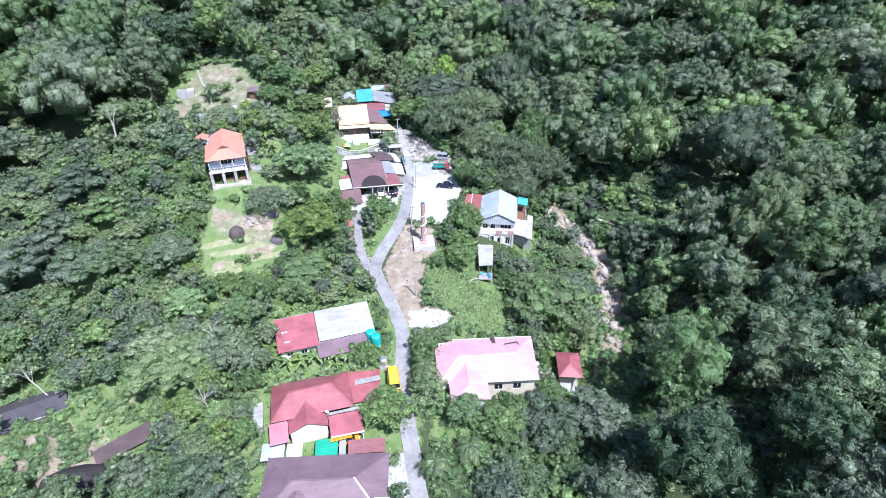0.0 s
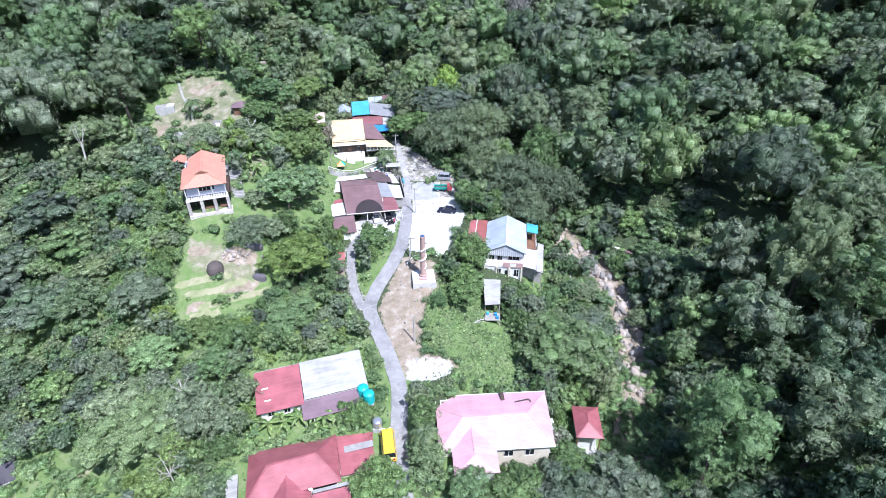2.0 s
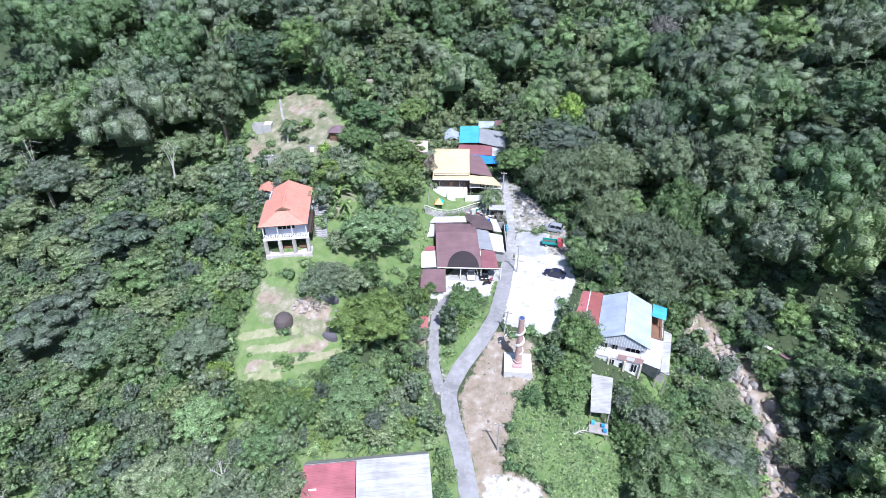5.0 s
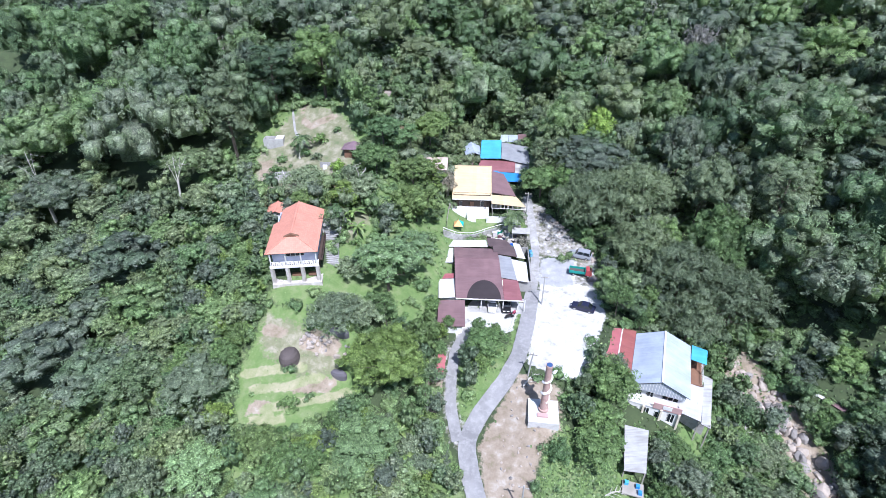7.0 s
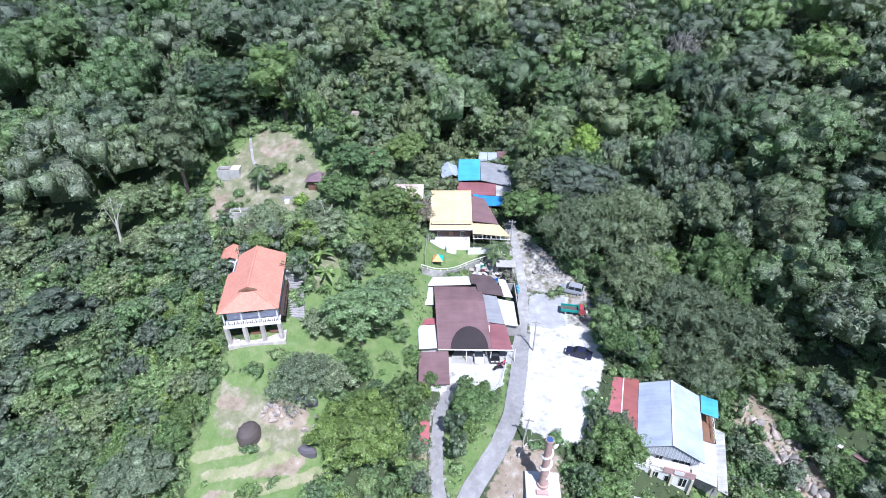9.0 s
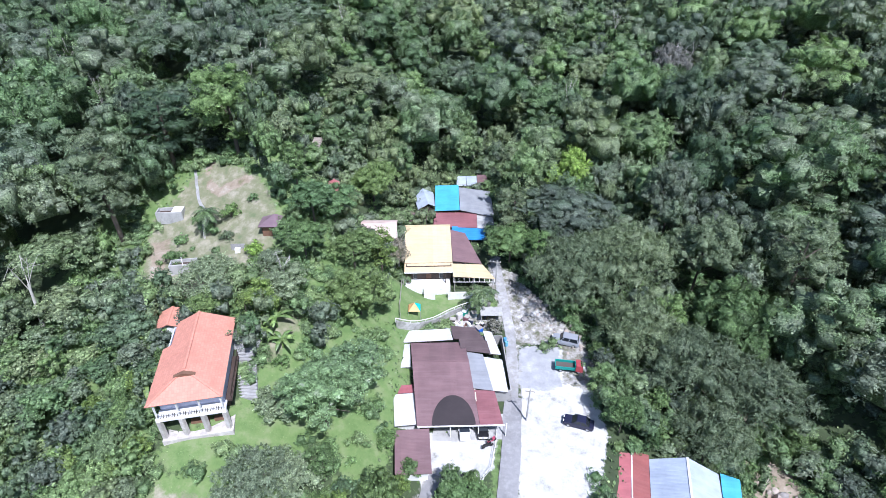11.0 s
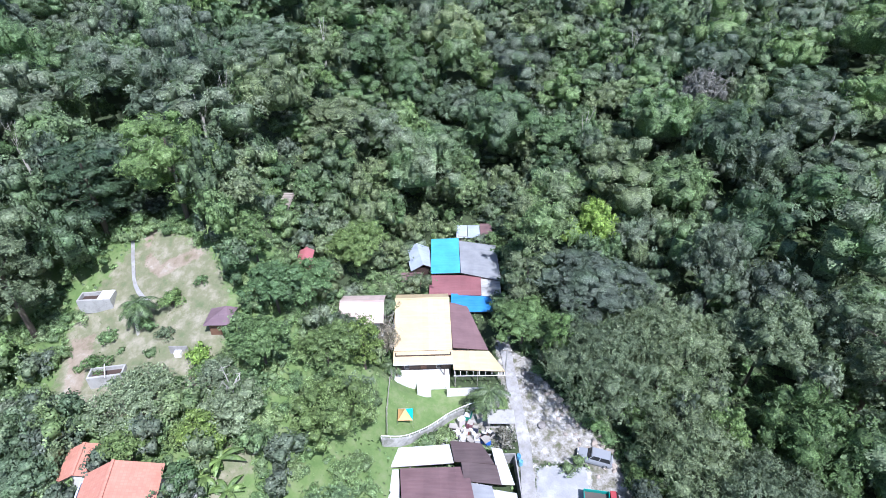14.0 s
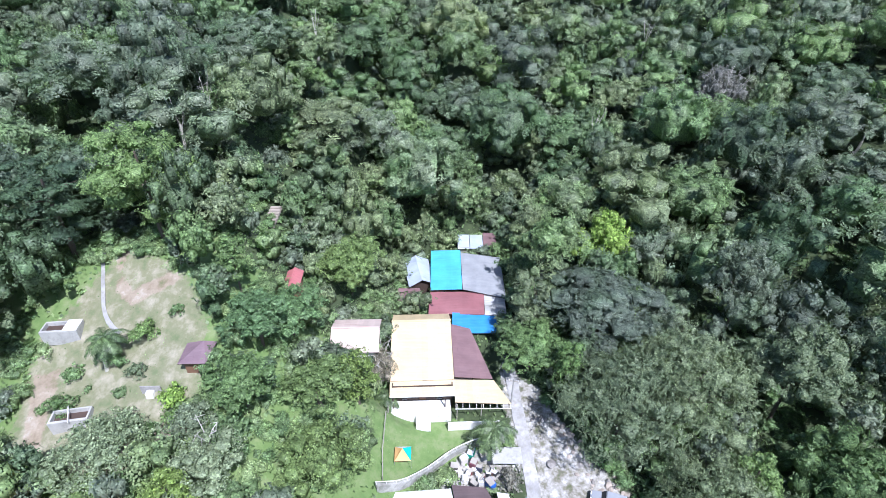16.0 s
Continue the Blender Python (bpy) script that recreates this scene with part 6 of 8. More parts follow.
def tree_kind(key, kind, r, h, lobes, leaves, leaf, limbs=5, droop=0.25, core=0.8, long=1.25):
    """Mesh data of one kind of tree, to be shared."""
    rng = np.random.default_rng(len(TREES) + 11)
    shape = {"round": lobes_round, "tall": lobes_tall, "spray": lobes_spray}[kind](rng, r, h, lobes)
    me = crown_mesh("crown", *crown(rng, shape, leaves, leaf, droop, core, long, 2), LEAF)
    bm = trunk_of(rng, h - r * 0.9, max(0.12, h * 0.017), limbs, r * 0.6)
    tm = bpy.data.meshes.new("trunk")
    bm.to_mesh(tm)
    bm.free()
    tm.materials.append(BARK)
    TREES[key] = (me, tm, r, h)


for i in range(5):
    tree_kind("round%d" % i, "round", 5.0, 9.5 + 1.2 * i, 19 + i, 1600, 0.29, core=0.78)
for i in range(4):
    tree_kind("tall%d" % i, "tall", 4.0, 14.0 + i, 30, 1600, 0.29, core=0.74)
for i in range(3):
    tree_kind("spray%d" % i, "spray", 5.2, 11.0 + i, 34, 3000, 0.22, limbs=9, droop=0.9, core=0.62, long=2.2)
for i in range(3):
    tree_kind("bush%d" % i, "round", 2.2, 3.4 + 0.4 * i, 9 + i, 700, 0.2, limbs=3, core=0.76)
for i in range(2):
    tree_kind("small%d" % i, "round", 1.3, 2.1, 6 + i, 350, 0.15, limbs=2, core=0.76)
TREE_LEAF = {}


def plant(key, x, y, r, h, turn, name="tree", label="broad-leaved green tree", category="tree", group="", leaf=None, bark=None, sink=0.3):
    me, tm, r0, h0 = TREES[key]
    if leaf is not None:
        k = (key, leaf[0].name)
        if k not in TREE_LEAF:
            TREE_LEAF[k] = me.copy()
            TREE_LEAF[k].materials[0], TREE_LEAF[k].materials[1] = leaf
        me = TREE_LEAF[k]
    ob = new(name)
    ob.empty_display_size = 0.5
    ob.matrix_basis = pose(x, y, land(x, y) - sink, 0, 0, turn) @ Matrix.Diagonal((r / r0, r / r0, h / h0, 1))
    tagged(ob, label, category, group)
    for nm, m in (("trunk", tm), ("crown", me)):
        c = new(nm, m)
        c.parent = ob
    return ob


# trees that stand out: kind, x, y, crown radius, height, leaf, label
SPECIAL = [
    ("round1", -28.0, 98.2, 7.4, 10.0, LEAF_GOLD, "large spreading yellow-green fruit tree"),
    ("round3", -33.0, 113.5, 6.2, 10.5, LEAF_PALE, "round tree with glossy pale green leaves"),
    ("spray0", -38.4, 103.2, 4.8, 5.6, LEAF_SOFT, "low spreading grey-green garden tree"),
    ("bush2", -34.6, 105.6, 3.4, 4.4, LEAF_SOFT, "grey-green shrub above the terraces"),
    ("round2", -27.6, 86.5, 5.0, 5.6, LEAF_FRESH, "fresh green leafy thicket by the lane"),
    ("round4", -14.4, 106.5, 3.3, 5.0, LEAF_DARK, "small tree on the lane island"),
    ("bush1", -21.4, 111.0, 1.9, 3.4, LEAF_DARK, "dark green bush beside the lean-to"),
    ("round0", 5.2, 104.6, 4.2, 8.8, LEAF_DARK, "dense dark tree beside the stone column"),
    ("round2", 4.0, 94.6, 3.8, 5.6, LEAF_DARK, "dense tree on the bank below the column"),
    ("bush0", -1.2, 92.8, 1.9, 3.2, LEAF_FRESH, "bright green bush on the bank"),
    ("round3", -47.6, 77.5, 5.2, 6.0, LEAF_PALE, "large-leaved pale green shrub tree"),
    ("round2", -8.6, 57.0, 4.2, 6.6, LEAF_DARK, "round dark tree beside the lane"),
    ("tall1", -3.2, 67.5, 2.6, 6.6, LEAF_DARK, "narrow tree beside the pink-roofed house"),
    ("round1", -2.4, 60.0, 3.6, 6.5, LEAF_FRESH, "light green tree by the lane"),
    ("round3", 3.6, 57.4, 3.8, 6.4, LEAF_FRESH, "light green tree below the pink-roofed house"),
    ("round4", 9.2, 56.6, 4.4, 8.0, LEAF_DARK, "tree below the pink-roofed house"),
    ("round1", 10.8, 59.6, 3.6, 8.6, LEAF_DARK, "dense tree against the pink roof"),
    ("round3", 18.2, 63.4, 4.0, 9.5, LEAF_DARK, "dense tree at the corner of the pink roof"),
    ("round0", 16.6, 59.0, 6.0, 10.5, None, "broad green tree below the pink-roofed house"),
    ("round3", 26.0, 60.5, 6.5, 12.5, None, "broad green tree near the creek"),
    ("round1", 15.6, 68.0, 3.2, 6.0, LEAF_MAUVE, "small bronze-leaved tree by a roof"),
    ("round2", 20.8, 84.6, 7.6, 12.0, None, "broad dark tree on the creek bank"),
    ("round4", 26.4, 90.4, 5.6, 9.0, None, "dense tree on the creek bank"),
    ("tall0", 39.8, 63.6, 6.6, 25.5, LEAF_FRESH, "tall light green tree across the creek"),
    ("tall2", 53.0, 62.0, 6.6, 21.0, LEAF_GREY, "tall grey-green tree across the creek"),
    ("round1", 63.4, 91.6, 7.6, 25.0, LEAF_GREY, "tall grey-green tree above a shaded hollow"),
    ("round3", 72.5, 98.0, 7.8, 24.0, None, "tall broad tree above a shaded hollow"),
    ("tall1", 66.5, 82.0, 6.2, 22.0, None, "tall dark tree above the creek"),
    ("tall1", 36.0, 150.0, 6.6, 20.0, LEAF_GREY, "tall dense dark tree behind the bamboo"),
    ("round1", 18.6, 166.2, 6.4, 19.0, None, "tall broad tree behind the bamboo"),
    ("round3", 5.6, 195.0, 6.2, 17.0, LEAF_GREY, "broad grey-green tree of the upper valley"),
    ("tall0", -60.6, 153.6, 6.4, 17.0, LEAF_DARK, "tall tree behind the hill lawn"),
    ("tall3", -71.0, 150.0, 6.2, 15.0, None, "tall tree behind the hill lawn"),
    ("tall2", -74.0, 136.0, 5.8, 21.0, LEAF_GREY, "tall grey-green tree beside the hill lawn"),
    ("bush0", -14.0, 68.6, 2.7, 4.8, LEAF_DARK, "bush between the roofs"),
    ("bush1", 40.2, 98.0, 3.4, 5.0, LEAF_GREY, "grey-green shrub among the creek rocks"),
    ("round1", 0.2, 177.0, 5.0, 15.5, LEAF_LIME, "bright lime-green tree in the forest"),
    ("round0", 26.0, 219.0, 6.0, 19.0, LEAF_MAUVE, "tree with mauve-grey foliage"),
    ("round3", -43.2, 142.4, 4.6, 8.0, LEAF_FRESH, "broad light green hillside tree"),
    ("round1", -38.6, 161.6, 6.4, 10.5, LEAF_OLIVE, "broad olive-green hillside tree"),
    ("round2", -41.4, 146.6, 4.2, 7.0, LEAF_FRESH, "broad light green hillside tree"),
    ("round4", -42.4, 135.4, 3.8, 7.5, LEAF_DARK, "leafy green tree above the side lawn"),
    ("round0", -33.4, 132.4, 5.0, 9.0, LEAF_OLIVE, "olive-green tree above the side lawn"),
    ("round3", -36.0, 139.2, 4.6, 8.0, LEAF_OLIVE, "olive-green tree above the side lawn"),
    ("bush1", -46.8, 131.4, 3.2, 4.2, LEAF_SOFT, "grey-green shrub by the hill lawn"),
    ("round2", -43.0, 127.6, 3.6, 6.0, LEAF_SOFT, "grey-green half-bare tree above the orange roof"),
    ("spray1", -31.6, 149.8, 2.4, 7.6, LEAF_DRY, "dry pinkish tree beside the patched hut"),
    ("bush0", 40.0, 112.6, 3.2, 4.2, LEAF_DARK, "green shrub by the creekside shed"), ("bush1", 37.6, 120.6, 3.4, 4.6, None, "green shrub by the creekside shed"), ("bush2", 43.4, 121.6, 3.6, 5.0, LEAF_DARK, "green shrub by the creekside shed"),
    ("bush0", 33.4, 126.0, 3.2, 4.4, LEAF_DARK, "green shrub on the creek bank"), ("bush2", 46.4, 113.0, 3.4, 5.2, None, "green shrub by the creekside shed"),
    ("spray1", -53.6, 127.4, 5.0, 5.8, LEAF_SOFT, "feathery soft green tree behind the orange roof"),
    ("round4", -11.0, 156.4, 5.2, 9.0, LEAF_DARK, "dense tree at the end of the lane"),
    ("spray0", 0.8, 147.6, 8.6, 14.0, LEAF_GREY, "grey-green feathery bamboo thicket"),
    ("spray1", 9.0, 150.8, 9.0, 14.5, LEAF_GREY, "grey-green feathery bamboo thicket"),
    ("spray2", 10.2, 137.4, 6.4, 12.0, LEAF_GREY, "grey-green feathery bamboo thicket"),
    ("spray0", 17.8, 133.0, 8.4, 13.5, LEAF_GREY, "grey-green feathery bamboo thicket"),
    ("spray1", 27.0, 130.2, 7.6, 13.0, LEAF_GREY, "grey-green feathery bamboo thicket"),
    ("spray2", 18.6, 122.6, 5.4, 11.0, LEAF_GREY, "grey-green feathery bamboo thicket"),
    ("round1", 22.2, 153.4, 7.2, 18.0, LEAF_GREY, "broad grey domed tree behind the bamboo"),
    ("round2", -31.8, 118.6, 5.4, 8.0, LEAF_PALE, "round tree with glossy pale green leaves"),
    ("bush2", -39.2, 112.6, 3.0, 3.6, LEAF_SOFT, "greyish green shrub above the terraces"),
    ("bush1", 29.4, 105.6, 4.2, 3.8, LEAF_GREY, "low grey shrub by the creek"),
    ("bush0", 22.6, 103.4, 3.0, 3.4, LEAF_FRESH, "green shrub below the blue-roofed house"),
    ("bush2", 15.8, 100.4, 2.8, 3.2, LEAF_DARK, "green shrub below the blue-roofed house"),
    ("round3", 49.5, 105.0, 5.6, 9.0, None, "dense tree across the creek"),
    ("small0", -56.6, 140.5, 2.0, 2.9, LEAF_DARK, "small rounded green garden bush"), ("small1", -63.5, 136.2, 1.3, 1.9, LEAF_FRESH, "small rounded green garden bush"),
    ("small0", -62.8, 132.6, 2.0, 2.6, LEAF_DARK, "small rounded green garden bush"), ("small1", -50.1, 134.0, 1.7, 2.6, LEAF_LIME, "small yellow-green garden bush"),
    ("small0", -53.6, 143.2, 1.1, 1.6, LEAF_FRESH, "small rounded green garden bush"), ("small1", -49.0, 132.2, 1.6, 2.4, LEAF_DARK, "small rounded green garden bush"),
    ("small0", -55.8, 136.6, 1.4, 1.9, LEAF_GREY, "small rounded green garden bush"), ("small1", -51.4, 130.6, 1.5, 2.0, LEAF_DARK, "small rounded green garden bush"),
    ("small0", -12.6, 139.6, 2.0, 2.8, LEAF_DRY, "dry bush beside the lane"),
    ("small1", -37.0, 116.0, 1.5, 2.0, LEAF_FRESH, "small rounded green garden bush"), ("small0", -40.6, 118.6, 1.4, 2.0, LEAF_DARK, "small rounded green garden bush"),
    ("small1", -38.0, 121.6, 1.7, 2.4, LEAF_FRESH, "small rounded green garden bush"), ("bush1", -31.0, 127.6, 2.6, 3.0, LEAF_FRESH, "leafy green shrub above the lawn"),
    ("small0", -40.4, 89.4, 1.9, 2.0, LEAF_DARK, "low round shrub in the terraced garden"), ("small0", -18.0, 144.0, 1.4, 2.0, LEAF_GREY, "garden shrub by the porch"),
    ("small1", -20.4, 139.0, 1.4, 1.8, LEAF_FRESH, "low green garden shrub by the wall"), ("small0", -23.6, 137.6, 1.4, 1.6, LEAF_FRESH, "low green garden shrub by the wall"),
    ("bush0", -25.4, 114.4, 1.6, 2.6, LEAF_DARK, "shrub beside the house wall"),
    ("bush1", -11.4, 78.4, 1.6, 2.8, LEAF_FRESH, "leafy green roadside hedge bush"), ("bush2", -12.0, 75.6, 1.6, 2.8, LEAF_FRESH, "leafy green roadside hedge bush"),
    ("bush0", -10.6, 72.6, 1.7, 2.6, LEAF_FRESH, "leafy green roadside hedge bush"), ("bush1", -12.8, 81.0, 1.6, 2.6, LEAF_FRESH, "leafy green roadside hedge bush"),
]
taken = []
rng = np.random.default_rng(5)
for key, x, y, r, h, leaf, label in SPECIAL:
    bush = key[:4] in ("bush", "smal")
    plant(key, x, y, r, h, rng.random() * 360, "shrub" if bush else "bamboo" if "bamboo" in label else "tree", label, "shrub" if bush else "bamboo" if "bamboo" in label else "tree", leaf=leaf)
    taken.append((x, y, r))


def under_roof(x, y, r):
    for P, u0, u1, v0, v1 in FOOT:
        o, e, n = P(0, 0), P(1, 0), P(0, 1)
        dx, dy = x - o.x, y - o.y
        u, v = dx * (e.x - o.x) + dy * (e.y - o.y), dx * (n.x - o.x) + dy * (n.y - o.y)
        if u0 - r < u < u1 + r and v0 - r < v < v1 + r:
            return True
    return False


HUTS = [(-48.8, 136.8, 2.6), (-44.6, 152.2, 2.8), (-49.4, 160.4, 2.6), (42.6, 115.8, 3.4), (-4.0, 104.5, 3.6), (-0.6, 49.6, 4.6), (4.0, 53.0, 3.0), (-17.0, 141.0, 3.4)]


def blocked(x, y, r):
    """Whether a crown of that reach would stand on a house, a road or a clearing."""
    if near_line(x, y, ROAD_MAIN) < r * 0.8 + 1.2 or near_line(x, y, ROAD_SIDE) < r * 0.8 + 1:
        return True
    if 58 < y < 124 and near_line(x, y, CREEK_LINE) < r * 0.7 + (4.5 if y < 84 else 2):
        return True
    if any(math.hypot(x - a, y - b) < r * 0.9 + c for a, b, c in HUTS):
        return True
    if under_roof(x, y, r * 0.85):
        return True
    for p in CLEARED:
        if inside(x, y, p) or near_line(x, y, p + p[:1]) < r * 0.45:
            return True
    return any(math.hypot(x - a, y - b) < (r + c) * 0.62 for a, b, c in taken)


def zone(x, y):
    """Usual crown radius and height of the wood at a place."""
    c = curve(y, CREEK)
    if inside(x, y, BANK) or inside(x, y, LOW_GREEN):
        return 1.6, 2.4
    if math.hypot((x - 55) / 10, (y - 112) / 13) < 1 or math.hypot((x - 46) / 5, (y - 74) / 9) < 1 or math.hypot((x - 20) / 5, (y - 144) / 4) < 1 or math.hypot((x - 45.5) / 3.6, (y - 56) / 13) < 1:
        return 2.4, 4.0
    if -6 < x < 12 and 69 < y < 77:
        return 1.4, 1.9
    if x > c - 4:
        return 5.2, 15.0
    if x < -54 and 128 < y < 175:
        return 5.0, 14.5
    if -26 > x > -60 and 76 < y < 104:
        return 2.7, 4.2
    lush = noise.noise((x * 0.06, y * 0.06, 9))
    if x < -48 and 60 < y < 126:
        return (4.4, 8.0) if lush > 0.12 or (y < 84 and lush > -0.1) else (2.5, 4.4)
    if x < -26 and y < 125:
        return (4.6, 8.5) if lush > 0 else (2.8, 5.0)
    if -30 < x < 25 and y < 140:
        return 3.0, 6.0
    return 5.0, 12.5


wood = []
for tries, lo, hi in ((1500, 1.25, 1.85), (7000, 0.8, 1.25), (14000, 0.42, 0.75)):
    for _ in range(tries):
        x, y = rng.uniform(-150, 165), rng.uniform(34, 305)
        if abs(x + 4) > 46 + y * 0.62:
            continue
        r, h = zone(x, y)
        s = rng.uniform(lo, hi)
        wood.append((x, y, r * s, h * rng.uniform(0.7, 1.35) * (0.45 + 0.55 * s)))
grid, woods = {}, []
for x, y, r, h in wood:
    gx, gy = int(x // 9), int(y // 9)
    if any(math.hypot(x - a, y - b) < (r + c) * 0.58 for i in (-1, 0, 1) for j in (-1, 0, 1) for a, b, c in grid.get((gx + i, gy + j), ())):
        continue
    if (-80 < x < 60 and y < 190 and blocked(x, y, r)) or any(math.hypot(x - a, y - b) < (r + c) * 0.62 for a, b, c in taken):
        continue
    grid.setdefault((gx, gy), []).append((x, y, r))
    woods.append((x, y, r, h))
low = []
for _ in range(52000):
    x, y = rng.uniform(-150, 165), rng.uniform(36, 270)
    if abs(x + 4) > 46 + y * 0.62:
        continue
    gx, gy = int(x // 9), int(y // 9)
    near = [q for i in (-1, 0, 1) for j in (-1, 0, 1) for q in grid.get((gx + i, gy + j), ())]
    if any(math.hypot(x - a, y - b) < c * 0.66 + 0.5 for a, b, c in near):
        continue
    if -80 < x < 60 and y < 190 and blocked(x, y, 1.5):
        continue
    grid.setdefault((gx, gy), []).append((x, y, 1.4))
    low.append((x, y, rng.uniform(1.5, 2.5), rng.uniform(2.4, 6.5)))
woods.sort(key=lambda w: math.hypot(w[0] + 12, (w[1] - 105) * 0.8))
NEAR_TREES = 200
for x, y, r, h in woods[:NEAR_TREES]:
    if h < 5.5:
        key = "bush%d" % rng.integers(3)
    elif h / r > 2.9:
        key = "tall%d" % rng.integers(4)
    else:
        key = "round%d" % rng.integers(5)
    small = h < 4
    leaf = (LEAF_DARK, LEAF_FRESH, LEAF_OLIVE, LEAF_GOLD, LEAF_SOFT)[rng.integers(5)] if x < -18 and y < 172 else (None, LEAF_DARK)[rng.integers(2)]
    if inside(x, y, BANK):
        leaf = (LEAF_FRESH, LEAF_SOFT)[rng.integers(2)]
    plant(key, x, y, r, h, rng.random() * 360, "shrub" if small else "tree", "leafy green shrub of the thicket" if small else "broad-leaved tree of the hillside wood", "shrub" if small else "tree", "trees of the wood", leaf)

# the far wood: one object
far_kinds = []
for i in range(36):
    g = np.random.default_rng(40 + i)
    k, m = i // 12, i % 6
    if m in (0, 3):
        sh = lobes_round(g, 4.4, 11.0, (17, 13, 9)[k])
    elif m in (1, 4):
        sh = lobes_round(g, 4.4, 11.0, (12, 8, 6)[k])
    elif m == 2:
        sh = lobes_tall(g, 4.2, 13.0, (26, 18, 12)[k])
    else:
        sh = lobes_spray(g, 4.4, 11.0, (26, 18, 12)[k])
    far_kinds.append((*crown(g, sh, (600, 300, 150)[k], (0.36, 0.48, 0.62)[k] * (0.62 if m == 5 else 1), core=0.8, every=1 if m == 2 else 2, droop=0.8 if m == 5 else 0.25, long=1.5 if m == 5 else 1.25), 13.0 if m == 2 else 11.0))
for i in range(6):
    g = np.random.default_rng(140 + i)
    sh = [(g.normal() * 1.5, g.normal() * 1.5, 8.0 + 1.6 * g.random(), 2.6 + g.random(), 1.0) for _ in range(4)] + [(0, 0, 4.5, 3.2, 1.1)]
    far_kinds.append((*crown(g, sh, 58, 0.95, core=0.6), 11.0))
vs, fs, marks, tint, n = [], [], [], [], 0
for x, y, r, h in woods[NEAR_TREES:] + low:
    far = 2 if y > 222 or x > 112 or x < -125 else 0 if y < 150 and r > 3 else 1
    v, f, mk, h0 = far_kinds[36 + rng.integers(6)] if r < 2.4 and (y > 120 or x > 30) else far_kinds[12 * far + rng.integers(12)]
    a = rng.random() * math.tau
    c, s = math.cos(a), math.sin(a)
    k = r / 4.3
    w = np.empty_like(v)
    w[:, 0], w[:, 1] = (v[:, 0] * c - v[:, 1] * s) * k + x, (v[:, 0] * s + v[:, 1] * c) * k + y
    w[:, 2] = v[:, 2] * h / h0 + land(x, y) - 0.3
    vs.append(w)
    fs.append(f + n)
    marks.append(mk)
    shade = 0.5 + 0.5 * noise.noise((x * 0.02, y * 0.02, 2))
    # Ravine shade on the right put into the tint: trees below y 76 darkest.
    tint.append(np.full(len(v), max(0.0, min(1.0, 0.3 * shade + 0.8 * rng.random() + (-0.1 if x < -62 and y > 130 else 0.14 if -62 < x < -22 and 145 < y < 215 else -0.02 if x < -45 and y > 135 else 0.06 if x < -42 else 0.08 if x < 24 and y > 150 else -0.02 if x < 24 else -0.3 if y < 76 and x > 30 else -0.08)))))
    n += len(v)
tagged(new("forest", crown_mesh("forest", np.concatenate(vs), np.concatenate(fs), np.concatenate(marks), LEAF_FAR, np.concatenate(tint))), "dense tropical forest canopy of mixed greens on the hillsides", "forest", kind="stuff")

# undergrowth and grass tufts: one object
m = 26000
x, y = rng.uniform(-78, 56, m * 3), rng.uniform(42, 200, m * 3)
keep = [i for i in range(m * 3) if near_line(x[i], y[i], ROAD_MAIN) > 1.9 and near_line(x[i], y[i], ROAD_SIDE) > 1.5
        and not (inside(x[i], y[i], PARKING) or inside(x[i], y[i], YARD) or inside(x[i], y[i], TRACK)) and not (inside(x[i], y[i], DIRT) and rng.random() < 0.97)
        and not (rng.random() < 0.93 and any(inside(x[i], y[i], q) for q in (TERRACE, HILL_LAWN, ORANGE_LAWN, SIDE_LAWN, FRONT_LAWN)))][:m]
x, y = x[keep], y[keep]
z = np.array([land(a, b) for a, b in zip(x, y)])
m = len(x)
big = np.array([0.16 if any(inside(a, b, p) for p in (FRONT_LAWN, HILL_LAWN, TERRACE, ORANGE_LAWN, SIDE_LAWN)) else 0.5 for a, b in zip(x, y)])
a = rng.random(m) * math.tau
up = np.stack((np.cos(a) * 0.5, np.sin(a) * 0.5, np.full(m, 0.6)), 1) * (big * rng.uniform(0.6, 1.4, m))[:, None]
side = np.stack((-np.sin(a), np.cos(a), np.zeros(m)), 1) * (big * 0.45)[:, None]
c = np.stack((x, y, z), 1)
quad = np.stack((c - side * 0.4, c + up * 0.6 - side, c + up * 1.2, c + up * 0.6 + side), 1).reshape(-1, 3)
tagged(new("undergrowth", quads_mesh("undergrowth", quad, np.arange(4 * m).reshape(-1, 4), GRASS, tint=np.repeat(rng.random(m), 4))), "tufts of grass and low weeds over the slopes", "undergrowth", kind="stuff")

# finer grass on the meadow, the lane island, the lawns and banks: one object
m = 60000
x, y = rng.uniform(-72, 36, m * 4), rng.uniform(75, 150, m * 4)
chance = np.zeros(m * 4)
for q, share in ((FRONT_LAWN, 0.2), (HILL_LAWN, 0.08), (TERRACE, 0.1), (ORANGE_LAWN, 0.2), (SIDE_LAWN, 0.25), (LOW_GREEN, 0.5), (ISLAND, 0.9), (BANK, 0.8), (MEADOW, 1.0)):
    chance = np.where(inside_all(x, y, q), share, chance)
spot = [i for i in np.nonzero(rng.random(m * 4) < chance)[0] if near_line(x[i], y[i], ROAD_MAIN) > 1.3 and near_line(x[i], y[i], ROAD_SIDE) > 1.1 and not under_roof(x[i], y[i], 0.1)]
x, y = x[spot], y[spot]
m = len(x)
z = np.array([land(a, b) for a, b in zip(x, y)])
a = rng.random(m) * math.tau
